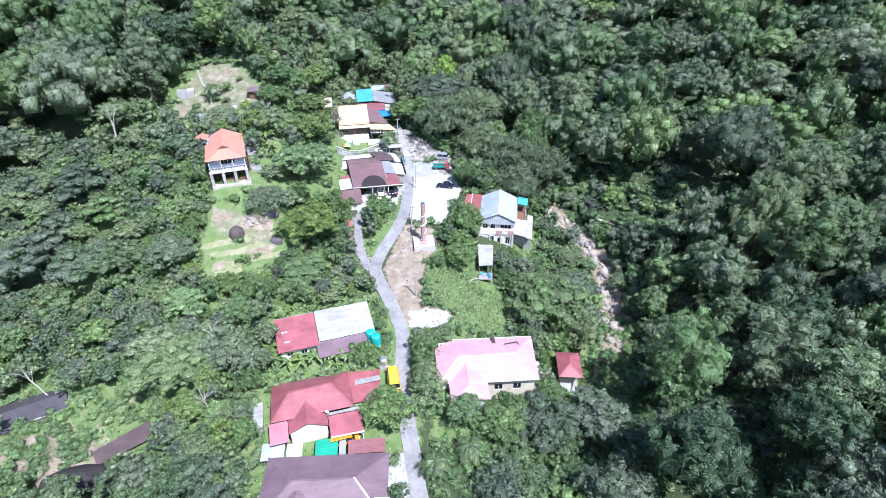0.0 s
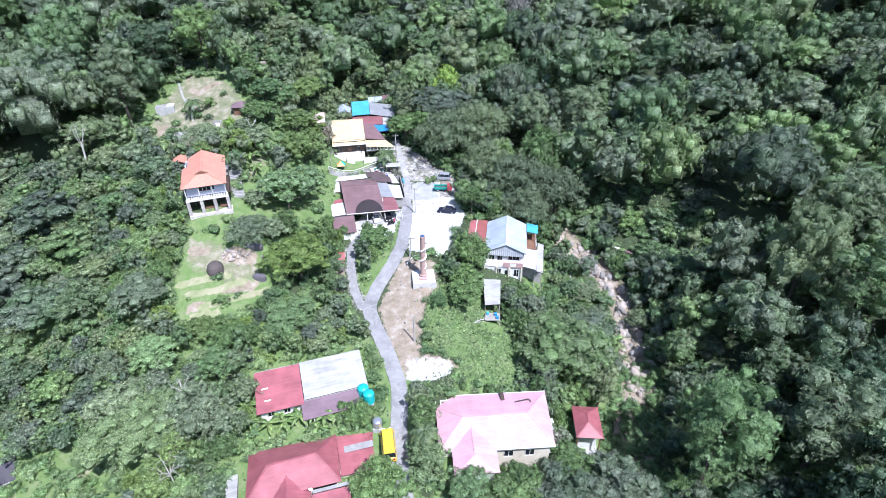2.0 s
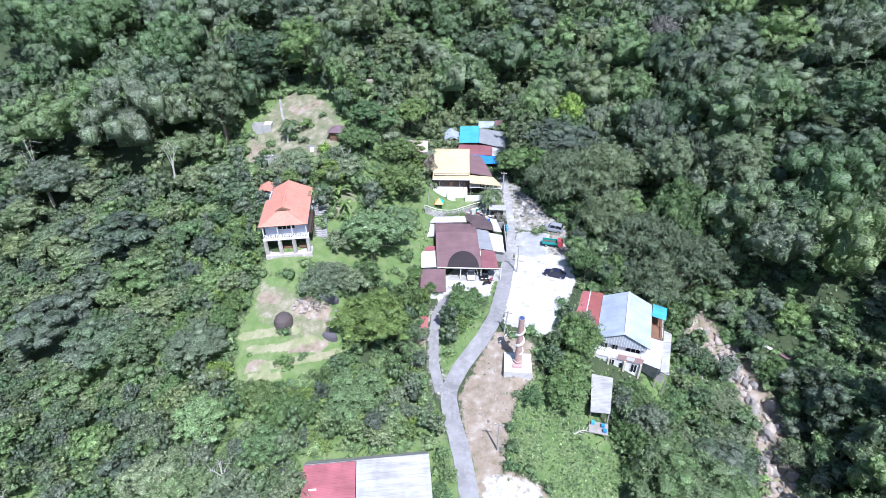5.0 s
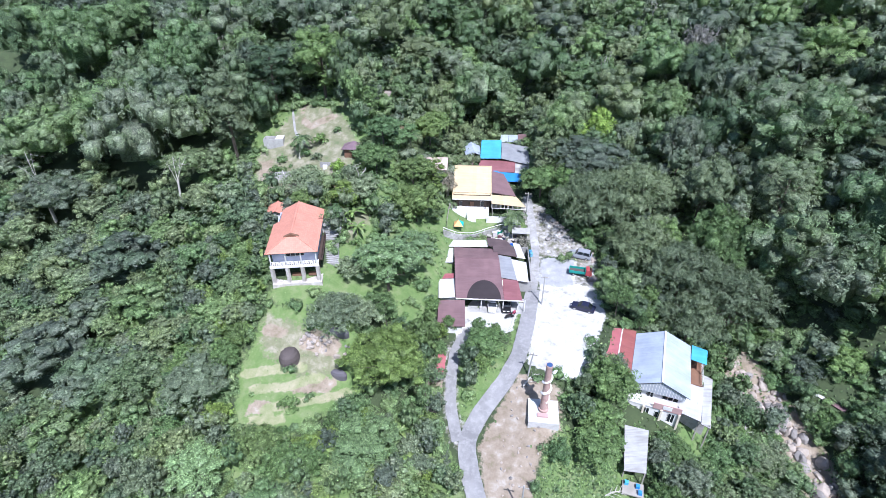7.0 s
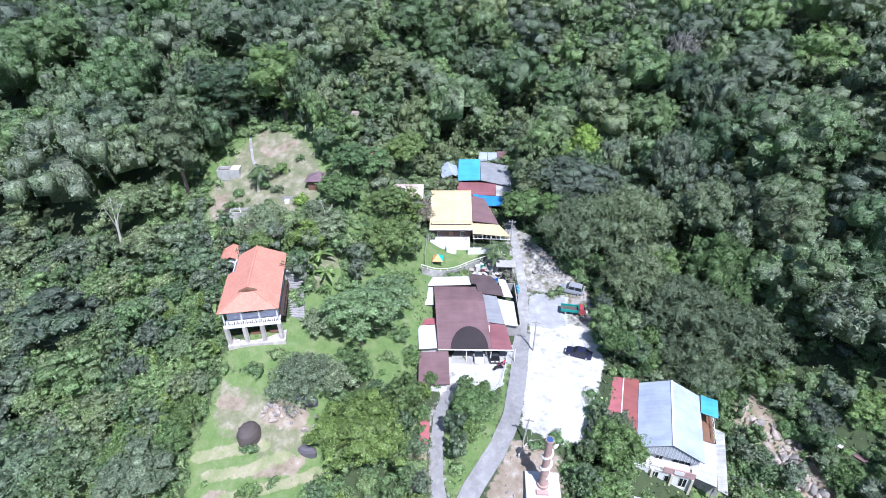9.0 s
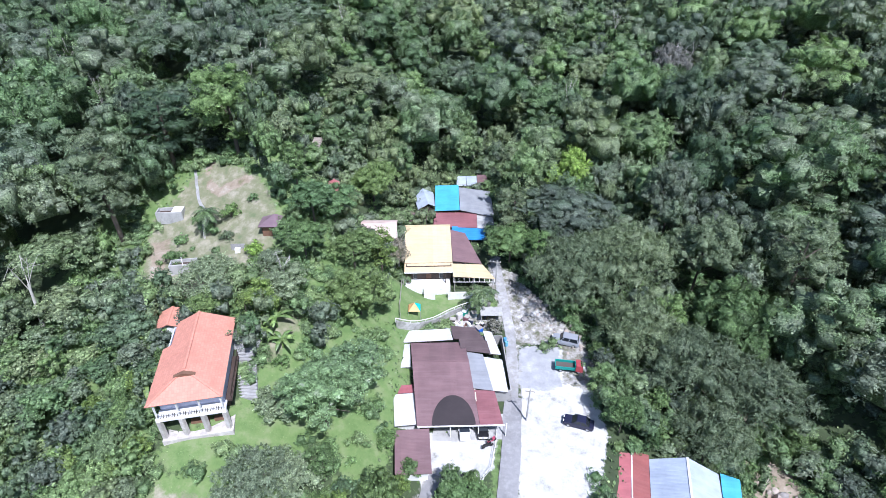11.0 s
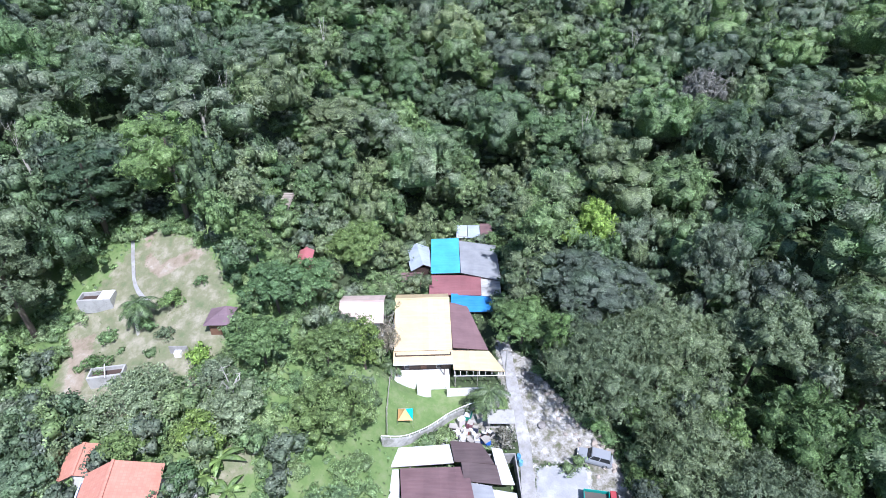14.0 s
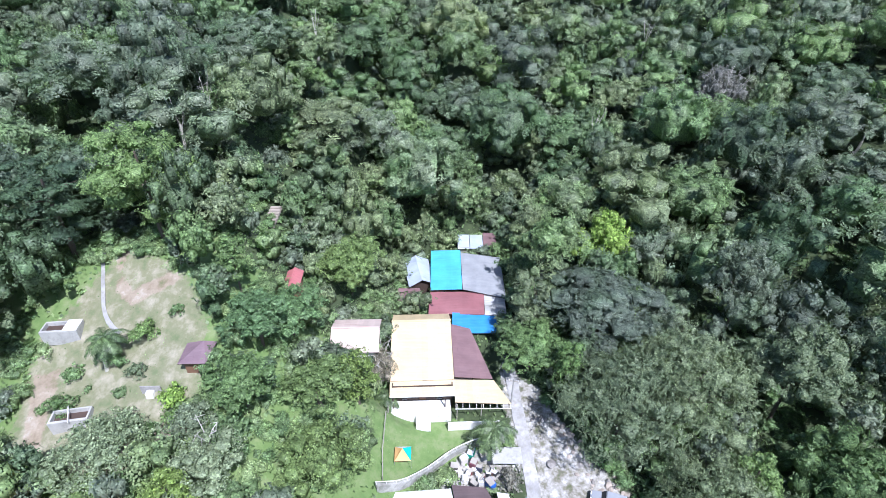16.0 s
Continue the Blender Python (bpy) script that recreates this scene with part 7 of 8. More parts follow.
size = rng.uniform(0.14, 0.42, m) * np.where((x > -6) & (y < 104), 1.2, 0.5)
up = np.stack((np.cos(a) * 0.55, np.sin(a) * 0.55, rng.uniform(0.2, 0.55, m)), 1) * size[:, None]
side = np.stack((-np.sin(a), np.cos(a), np.zeros(m)), 1) * (size * 0.32)[:, None]
c = np.stack((x, y, z), 1)
quad = np.stack((c - side, c + up * 0.6 - side * 0.9, c + up * 1.2, c + side), 1).reshape(-1, 3)
tuft = np.clip(np.array([0.45 + 0.5 * noise.noise((u * 0.25, v * 0.25, 5)) for u, v in zip(x, y)]) + rng.normal(size=m) * 0.22, 0, 1)
tagged(new("meadow_grass", quads_mesh("meadow_grass", quad, np.arange(4 * m).reshape(-1, 4), GRASS, tint=np.repeat(tuft, 4))), "bright green grass over the meadow, lawns and banks", "grass", kind="stuff")

# low thicket of leafy clumps that closes the ground between the trees: one object
clumps = []
for i in range(6):
    g = np.random.default_rng(70 + i)
    sh = [(g.normal() * 0.35, g.normal() * 0.35, 0.35 + 0.25 * g.random(), 0.42 + 0.25 * g.random(), 0.8) for _ in range(3)]
    clumps.append(crown(g, sh, 22, 0.28, core=0.7, every=2))
vs, fs, marks, tint, n = [], [], [], [], 0
for _ in range(27000):
    x, y = rng.uniform(-85, 60), rng.uniform(44, 200)
    s = rng.uniform(0.7, 1.9)
    if near_line(x, y, ROAD_MAIN) < 2.0 + 0.5 * s or near_line(x, y, ROAD_SIDE) < 1.6 + 0.5 * s or (88 < y < 124 and near_line(x, y, CREEK_LINE) < 2.6):
        continue
    if any(inside(x, y, p) for p in (PARKING, TRACK, DIRT, PATHWAY, YARD, FRONT_LAWN, BACKYARD)) or (rng.random() < 0.97 and any(inside(x, y, p) for p in (TERRACE, ORANGE_LAWN, HILL_LAWN))):
        continue
    if inside(x, y, MEADOW):
        s *= 0.3
        if rng.random() < 0.8:
            continue
    if rng.random() < 0.75 and inside(x, y, SIDE_LAWN):
        continue
    if rng.random() < 0.5 and inside(x, y, OPEN_SLOPE):
        continue
    if ((-18 < x < 22) or y > 130) and rng.random() < 0.35:
        continue
    if any(math.hypot(x - a, y - b) < 0.62 * c for i in (-1, 0, 1) for j in (-1, 0, 1) for a, b, c in grid.get((int(x // 9) + i, int(y // 9) + j), ())):
        continue
    if under_roof(x, y, 0.3) or len(vs) >= 5200:
        continue
    v, f, mk = clumps[rng.integers(6)]
    a = rng.random() * math.tau
    c, q = math.cos(a), math.sin(a)
    w = np.empty_like(v)
    w[:, 0], w[:, 1] = (v[:, 0] * c - v[:, 1] * q) * s + x, (v[:, 0] * q + v[:, 1] * c) * s + y
    w[:, 2] = v[:, 2] * s * rng.uniform(0.6, 1.2) + land(x, y) - 0.1
    vs.append(w)
    fs.append(f + n)
    marks.append(mk)
    tint.append(np.full(len(v), rng.random() * 0.8 + 0.2 * (x < -15)))
    n += len(v)
tagged(new("thicket", crown_mesh("thicket", np.concatenate(vs), np.concatenate(fs), np.concatenate(marks), THICKET, np.concatenate(tint))), "low green thicket of weeds and shrubs over the slopes", "thicket", kind="stuff")

# ---- things of the village ----
PAINTS = {}


def paint(name, col, rough=0.3, metal=0.0):
    if name not in PAINTS:
        PAINTS[name] = plain(name, col, rough, 0.06, 6.0, metal, bump=0)
    return PAINTS[name]


def local_part(name, bm, material, parent, label=""):
    bmesh.ops.recalc_face_normals(bm, faces=bm.faces)
    return part(name, bm, material, parent, label)


def loft(bm, rings):
    rings = [[bm.verts.new(p) for p in r] for r in rings]
    k = len(rings[0])
    for r0, r1 in zip(rings, rings[1:]):
        for i in range(k):
            bm.faces.new((r0[i], r0[(i + 1) % k], r1[(i + 1) % k], r1[i]))
    bm.faces.new(rings[0][::-1])
    bm.faces.new(rings[-1])


def wheel(parent, x, y, r=0.32, w=0.2):
    bm = bmesh.new()
    loft(bm, [[(x + rr * math.cos(k * math.tau / 14), y + d, r + rr * math.sin(k * math.tau / 14)) for k in range(14)] for rr, d in ((r * 0.86, -w / 2), (r, -w * 0.35), (r, w * 0.35), (r * 0.86, w / 2))])
    tyre = local_part("wheel", bm, RUBBER, parent)
    bm = bmesh.new()
    s = 1 if y > 0 else -1
    loft(bm, [[(x + rr * math.cos(k * math.tau / 10), y + d * s, r + rr * math.sin(k * math.tau / 10)) for k in range(10)] for rr, d in ((r * 0.62, w * 0.4), (r * 0.6, w * 0.54), (r * 0.2, w * 0.56))])
    local_part("rim", bm, STEEL, tyre)


def car(x, y, turn, colour, label, kind="sedan", length=4.3, width=1.72, height=1.45, name="car", category="car"):
    """Body of side sections, glazed cabin, four wheels, lamps. Its front is along +x."""
    ob = thing(name, (x, y, land(x, y) + 0.05), label, category)
    ob.rotation_euler = (0, 0, radians(turn))
    L, W, H = length, width / 2, height
    belt = H * 0.58

    def section(px, zlo, zhi, w):
        return [(px, -w, zlo), (px, -w * 1.02, (zlo + zhi) / 2), (px, -w * 0.92, zhi), (px, w * 0.92, zhi), (px, w * 1.02, (zlo + zhi) / 2), (px, w, zlo)]

    tail = 0.92 if kind != "pickup" else 1.0
    bm = bmesh.new()
    loft(bm, [section(-L / 2, 0.42, belt * 0.85, W * 0.86), section(-L / 2 + 0.15, 0.24, belt * tail, W * 0.96), section(-L * 0.28, 0.2, belt, W), section(L * 0.18, 0.2, belt, W), section(L * 0.3, 0.22, belt * 0.95, W * 0.98), section(L / 2 - 0.22, 0.24, belt * 0.82, W * 0.92), section(L / 2, 0.36, belt * 0.66, W * 0.8)])
    body = local_part("body", bm, colour, ob)
    rear, front = {"sedan": (-L * 0.36, L * 0.22), "suv": (-L * 0.46, L * 0.22), "pickup": (-L * 0.12, L * 0.24), "van": (-L * 0.48, L * 0.34)}[kind]
    slope_r, slope_f = {"sedan": (0.62, 0.75), "suv": (0.25, 0.6), "pickup": (0.15, 0.6), "van": (0.06, 0.45)}[kind]
    bm = bmesh.new()
    cab = lambda a, b, z, w: [(a, -w, z), (b, -w, z), (b, w, z), (a, w, z)]
    loft(bm, [cab(rear, front, belt - 0.02, W * 0.9), cab(rear + slope_r * 0.85, front - slope_f * 0.85, H - 0.1, W * 0.76)])
    local_part("glazing", bm, GLASS_DARK, ob, "dark tinted glass")
    bm = bmesh.new()
    loft(bm, [cab(rear + slope_r * 0.82, front - slope_f * 0.82, H - 0.11, W * 0.78), cab(rear + slope_r, front - slope_f, H, W * 0.7)])
    local_part("roof", bm, colour, ob)
    for s in (-1, 1):
        bm = bmesh.new()
        for a in (rear + 0.05, (rear + front) / 2, front - 0.25):
            t0 = (a - rear) / (front - rear)
            b = rear + slope_r + (front - slope_f - rear - slope_r) * t0
            loft(bm, [[(a - 0.05, s * W * 0.905, belt), (a + 0.05, s * W * 0.905, belt), (a + 0.05, s * W * 0.87, belt), (a - 0.05, s * W * 0.87, belt)], [(b - 0.05, s * W * 0.785, H - 0.08), (b + 0.05, s * W * 0.785, H - 0.08), (b + 0.05, s * W * 0.74, H - 0.08), (b - 0.05, s * W * 0.74, H - 0.08)]])
        local_part("window_frame", bm, colour, ob)
        for px in (-L * 0.31, L * 0.31):
            wheel(ob, px, s * (W - 0.08))
        bm = bmesh.new()
        box(bm, L / 2 - 0.16, L / 2 - 0.02, s * W * 0.45 - 0.18, s * W * 0.45 + 0.18, belt * 0.66, belt * 0.8)
        local_part("headlight", bm, WHITE_WALL, ob, "clear headlight")
        bm = bmesh.new()
        box(bm, -L / 2 - 0.01, -L / 2 + 0.1, s * W * 0.6 - 0.15, s * W * 0.6 + 0.15, belt * 0.6, belt * 0.84)
        local_part("tail_light", bm, paint("red_lens", (0.4, 0.03, 0.03)), ob, "red tail light")
        bm = bmesh.new()
        box(bm, front - 0.42, front - 0.28, s * W * 0.95, s * (W * 0.95 + 0.16), belt, belt + 0.12)
        local_part("mirror", bm, colour, ob)
    if kind == "pickup":
        bm = bmesh.new()
        box(bm, -L / 2 + 0.12, rear - 0.06, -W * 0.8, W * 0.8, belt + 0.0, belt + 0.03)
        local_part("bed_liner", bm, RUBBER, ob, "dark load bed")
        bm = bmesh.new()
        for s in (-1, 1):
            box(bm, -L / 2 + 0.08, rear, s * W * 0.82 - 0.06, s * W * 0.82 + 0.06, belt - 0.02, belt + 0.14)
        box(bm, -L / 2 + 0.05, -L / 2 + 0.13, -W * 0.8, W * 0.8, belt - 0.02, belt + 0.14)
        local_part("bed_rail", bm, colour, ob)
    return ob


def lorry(x, y, turn):
    ob = thing("lorry", (x, y, land(x, y) + 0.05), "small lorry with a red cab and a green tipper body", "lorry")
    ob.rotation_euler, ob.scale = (0, 0, radians(turn)), (0.86, 0.86, 0.86)
    red, green = paint("lorry_red", (0.40, 0.07, 0.08)), paint("lorry_green", (0.02, 0.30, 0.26))
    sec = lambda px, lo, hi, w: [(px, -w, lo), (px, -w, hi - 0.1), (px, -w * 0.9, hi), (px, w * 0.9, hi), (px, w, hi - 0.1), (px, w, lo)]
    bm = bmesh.new()
    loft(bm, [sec(1.15, 0.5, 2.0, 0.84), sec(1.9, 0.45, 2.02, 0.86), sec(2.3, 0.45, 1.6, 0.86), sec(2.5, 0.5, 1.1, 0.82)])
    local_part("cab", bm, red, ob, "red cab")
    bm = bmesh.new()
    loft(bm, [[(2.0, -0.72, 1.98), (2.0, 0.72, 1.98), (2.33, 0.75, 1.5), (2.33, -0.75, 1.5)], [(2.03, -0.72, 1.99), (2.03, 0.72, 1.99), (2.36, 0.75, 1.51), (2.36, -0.75, 1.51)]])
    local_part("windscreen", bm, GLASS_DARK, ob, "dark glass windscreen")
    bm = bmesh.new()
    box(bm, -2.5, 1.05, -0.9, 0.9, 0.75, 0.87)
    for s in (-1, 1):
        box(bm, -2.5, 1.05, s * 0.9 - 0.05, s * 0.9 + 0.05, 0.87, 1.45)
        for i in range(6):
            box(bm, -2.4 + i * 0.66, -2.32 + i * 0.66, s * 0.97 - 0.03, s * 0.97 + 0.03, 0.8, 1.45)
    box(bm, -2.55, -2.45, -0.9, 0.9, 0.87, 1.45)
    box(bm, 0.98, 1.08, -0.9, 0.9, 0.87, 1.75)
    local_part("tipper_body", bm, green, ob, "green steel tipper body")
    bm = bmesh.new()
    box(bm, -2.4, 0.95, -0.8, 0.8, 0.875, 1.0)
    local_part("load_bed", bm, plain("rusty_bed", (0.12, 0.10, 0.09), 0.8, 0.3), ob)
    bm = bmesh.new()
    for s in (-1, 1):
        box(bm, -2.3, 2.2, s * 0.4 - 0.06, s * 0.4 + 0.06, 0.5, 0.75)
    local_part("chassis", bm, RUBBER, ob)
    for s in (-1, 1):
        for px in (-1.5, 1.75):
            wheel(ob, px, s * 0.72, 0.37, 0.24)


def motorbike(x, y, turn, col, label):
    ob = thing("motorbike", (x, y, land(x, y) + 0.1), label, "motorbike")
    ob.rotation_euler = (0, 0, radians(turn))
    for px in (-0.6, 0.62):
        bm = bmesh.new()
        loft(bm, [[(px + rr * math.cos(k * math.tau / 12), d, 0.29 + rr * math.sin(k * math.tau / 12)) for k in range(12)] for rr, d in ((0.24, -0.05), (0.29, -0.02), (0.29, 0.02), (0.24, 0.05))])
        local_part("wheel", bm, RUBBER, ob)
    bm = bmesh.new()
    loft(bm, [[(-0.7, -0.1, 0.55), (-0.7, 0.1, 0.55), (-0.7, 0.08, 0.72), (-0.7, -0.08, 0.72)], [(0.0, -0.15, 0.35), (0.0, 0.15, 0.35), (0.0, 0.13, 0.7), (0.0, -0.13, 0.7)], [(0.55, -0.12, 0.5), (0.55, 0.12, 0.5), (0.5, 0.08, 0.98), (0.5, -0.08, 0.98)]])
    local_part("fairing", bm, col, ob)
    bm = bmesh.new()
    loft(bm, [[(-0.65, -0.11, 0.72), (-0.65, 0.11, 0.72), (-0.65, 0.1, 0.82), (-0.65, -0.1, 0.82)], [(0.1, -0.14, 0.68), (0.1, 0.14, 0.68), (0.1, 0.12, 0.78), (0.1, -0.12, 0.78)]])
    local_part("seat", bm, RUBBER, ob, "black seat")
    bm = bmesh.new()
    tube(bm, [(0.48, -0.34, 1.02), (0.54, 0, 0.98), (0.48, 0.34, 1.02)], 0.025)
    tube(bm, [(0.54, 0, 0.98), (0.62, 0, 0.29)], 0.035)
    local_part("handlebar", bm, STEEL, ob)


car(0.5, 122.5, 170, paint("dark_blue_paint", (0.022, 0.024, 0.05), 0.15), "dark blue saloon car parked on white gravel")
lorry(-0.4, 132.8, 0)
car(-0.7, 138.7, 170, paint("silver_paint", (0.34, 0.36, 0.40), 0.25, 0.1), "silver four-wheel-drive car parked by the trees", "suv", 4.6, 1.8, 1.75)
car(-15.4, 118.9, 280, paint("white_paint_car", (0.75, 0.75, 0.74)), "white hatchback in the carport", "suv", 3.7, 1.6, 1.5)
car(-13.0, 119.6, 280, paint("black_paint", (0.015, 0.015, 0.018)), "black car half under the carport roof", "sedan", 4.0, 1.65, 1.45)
car(-15.5, 110.9, 10, paint("black_paint", (0.015, 0.015, 0.018)), "black car parked beside the island tree", "suv", 3.8, 1.6, 1.5)
car(-8.5, 64.4, 100, paint("yellow_paint", (0.75, 0.50, 0.05)), "yellow van parked beside the lane", "van", 5.6, 2.1, 2.3, "van", "van")
car(-15.4, 53.6, 17, paint("orange_paint", (0.72, 0.30, 0.02)), "orange-yellow van parked in front of the red-roofed house", "van", 4.6, 1.7, 1.8, "van", "van")
motorbike(-12.0, 116.7, 30, paint("black_paint", (0.015, 0.015, 0.018)), "black motorbike standing in the forecourt")
motorbike(-11.5, 117.6, 40, paint("pink_red_paint", (0.45, 0.08, 0.14)), "pinkish red motorbike beside the forecourt fence")


def column():
    """Carved column with a white dragon-like coil, on a white plinth."""
    P = placer(-4.2, 98.2, 7)
    ob = thing("monument_column", (-4.2, 98.2, 1.0), "tall pinkish stone column wound with a white carved coil", "monument")
    bm = bmesh.new()
    prof = ((0.75, -0.0), (0.75, 0.4), (0.58, 0.45), (0.52, 2.5), (0.48, 5.8), (0.44, 8.6), (0.5, 8.75), (0.5, 9.1))
    loft(bm, [[(r * math.cos(k * math.tau / 20), r * math.sin(k * math.tau / 20), z) for k in range(20)] for r, z in prof])
    local_part("shaft", bm, plain("pink_stone", (0.48, 0.33, 0.29), 0.8, 0.22, 4.0, dirt=(0.30, 0.2, 0.18), bump=0.4), ob)
    bm = bmesh.new()
    loft(bm, [[(r * math.cos(k * math.tau / 20), r * math.sin(k * math.tau / 20), z) for k in range(20)] for r, z in ((0.4, 9.1), (0.4, 9.16), (0.25, 9.18))])
    local_part("cap", bm, paint("blue_cap", (0.05, 0.10, 0.24)), ob, "blue painted top")
    bm = bmesh.new()
    n = 90
    pts = [Vector((0.6 * math.cos(a), 0.6 * math.sin(a), 2.0 + 5.2 * i / n)) for i, a in ((i, -1.2 + i * math.tau * 2.4 / n) for i in range(n + 1))]
    tube(bm, pts, [0.07 + 0.14 * math.sin(math.pi * (0.08 + 0.85 * i / n)) * (0.9 + 0.1 * math.sin(i)) for i in range(n + 1)], 8)
    loft(bm, [[(0.7 + dx + r * math.cos(k * math.tau / 8), 0.4 + r * math.sin(k * math.tau / 8), 7.4 + dz) for k in range(8)] for r, dx, dz in ((0.12, 0.0, -0.3), (0.28, 0.05, 0.0), (0.24, 0.2, 0.3), (0.1, 0.35, 0.5))])
    local_part("coil", bm, WHITE_WALL, ob, "white carved coil")
    pl = thing("plinth", (-4.2, 98.2, 0.0), "white square concrete plinth with a step", "plinth")
    bm = bmesh.new()
    base = Vector((-4.2, 98.2, 0.0))
    vs = [bm.verts.new(P(u, v, z) - base) for z in (-1.8, 0.95, 1.0) for u, v in ((-2.2 + 0.05 * (z == 1), -2.4 + 0.05 * (z == 1)), (2.2 - 0.05 * (z == 1), -2.4 + 0.05 * (z == 1)), (2.2 - 0.05 * (z == 1), 1.9 - 0.05 * (z == 1)), (-2.2 + 0.05 * (z == 1), 1.9 - 0.05 * (z == 1)))]
    for lo in (0, 4):
        for i in range(4):
            bm.faces.new((vs[lo + i], vs[lo + (i + 1) % 4], vs[lo + 4 + (i + 1) % 4], vs[lo + 4 + i]))
    bm.faces.new(vs[8:])
    local_part("block", bm, plain("pale_concrete", (0.62, 0.61, 0.59), 0.85, 0.15, 5.0, dirt=(0.4, 0.39, 0.36), dirt_amount=0.3, bump=0.3), pl)
    plate(pl, "step", P, -0.9, 0.6, -1.5, -0.9, 1.0, 1.3, PINK_WALL, "pinkish stone step")


column()


def tent():
    x, y = -26.4, 139.6
    ob = thing("garden_canopy", (x, y, land(x, y)), "small pyramid canopy in teal, white and orange cloth", "canopy")
    top = Vector((0, 0, 2.5))
    c = [Vector((1.45 * math.cos(a), 1.45 * math.sin(a), 1.35)) for a in (radians(55), radians(145), radians(235), radians(325))]
    for i, m in enumerate((paint("canopy_white", (0.78, 0.8, 0.78), 0.7), paint("canopy_orange", (0.72, 0.42, 0.18), 0.7), paint("canopy_orange", (0.72, 0.42, 0.18), 0.7), paint("canopy_teal", (0.02, 0.48, 0.44), 0.7))):
        bm = bmesh.new()
        a, b = c[i], c[(i + 1) % 4]
        slab(bm, [a, b, (a + b) / 2 * 0.45 + top * 0.55 - Vector((0, 0, 0.12))], 0.02)
        slab(bm, [a, (a + b) / 2 * 0.45 + top * 0.55 - Vector((0, 0, 0.12)), top], 0.02)
        slab(bm, [b, top, (a + b) / 2 * 0.45 + top * 0.55 - Vector((0, 0, 0.12))], 0.02)
        local_part("cloth", bm, m, ob)
    for p in c:
        bm = bmesh.new()
        tube(bm, [(p.x, p.y, -0.2), p], 0.03)
        local_part("pole", bm, STEEL, ob)


tent()


def boundary_wall():
    """Curved concrete retaining wall with a railing, between the lawn and the brown roofs."""
    line = [(-28.4, 134.2), (-25.8, 135.9), (-23.1, 139.2), (-20.6, 142.2), (-17.2, 144.2), (-13.8, 144.9)]
    pts = []
    for (x0, y0), (x1, y1) in zip(line, line[1:]):
        pts += [(x0 + (x1 - x0) * k / 5, y0 + (y1 - y0) * k / 5) for k in range(5)]
    pts.append(line[-1])
    for _ in range(3):
        pts = [pts[0]] + [((a[0] + 2 * p[0] + q[0]) / 4, (a[1] + 2 * p[1] + q[1]) / 4) for a, p, q in zip(pts, pts[1:], pts[2:])] + [pts[-1]]
    ob = thing("retaining_wall", (-22, 140, 2.4), "curving pale concrete retaining wall with a white handrail", "wall")
    base = Vector((-22, 140, 2.4))
    bm = bmesh.new()
    rings = []
    for x, y in pts:
        z = max(land(x, y), land(x - 1, y + 1)) + 0.75
        rings.append([Vector(p) - base for p in ((x + 0.1, y - 0.15, 0.5), (x + 0.1, y - 0.15, z), (x - 0.1, y + 0.15, z), (x - 0.1, y + 0.15, 0.5))])
    loft(bm, rings)
    local_part("wall", bm, plain("weathered_concrete", (0.42, 0.41, 0.39), 0.85, 0.3, 4.0, dirt=(0.15, 0.16, 0.12), dirt_amount=0.5), ob)
    bm = bmesh.new()
    tube(bm, [(x - base.x, y - base.y, max(land(x, y), land(x - 1, y + 1)) + 1.25 - base.z) for x, y in pts], 0.07)
    local_part("handrail", bm, WHITE_WALL, ob)
    for x, y in pts[::2]:
        z = max(land(x, y), land(x - 1, y + 1))
        bm = bmesh.new()
        tube(bm, [(x - base.x, y - base.y, z + 0.2 - base.z), (x - base.x, y - base.y, z + 1.25 - base.z)], 0.05)
        local_part("rail_post", bm, WHITE_WALL, ob)


boundary_wall()


def fence(line, label, gap=2.2, h=1.2, material=None, rails=(0.55, 1.1), name="fence"):
    x0, y0 = line[0]
    ob = thing(name, (x0, y0, land(x0, y0)), label, "fence")
    base = Vector(ob.location)
    pts = []
    for (xa, ya), (xb, yb) in zip(line, line[1:]):
        n = max(1, round(math.hypot(xb - xa, yb - ya) / gap))
        pts += [(xa + (xb - xa) * k / n, ya + (yb - ya) * k / n) for k in range(n)]
    pts.append(line[-1])
    for x, y in pts:
        bm = bmesh.new()
        tube(bm, [Vector((x, y, land(x, y) - 0.3)) - base, Vector((x, y, land(x, y) + h)) - base], 0.055)
        local_part("post", bm, material or WHITE_WALL, ob)
    for r in rails:
        bm = bmesh.new()
        tube(bm, [Vector((x, y, land(x, y) + r)) - base for x, y in pts], 0.03)
        local_part("rail", bm, material or WHITE_WALL, ob)


fence([(-10.9, 120.6), (-10.9, 117), (-11.2, 113.2), (-13.0, 110.2)], "white pipe fence along the forecourt edge")
fence([(-28.0, 135.6), (-28.8, 139), (-29.4, 143.6), (-29.6, 147)], "thin timber fence along the lawn", 1.8, 1.4, GREY_WOOD)
fence([(-23.6, 99), (-22.4, 103), (-21.2, 106)], "ramshackle pale timber fence beside the side lane", 1.0, 1.1, GREY_WOOD)


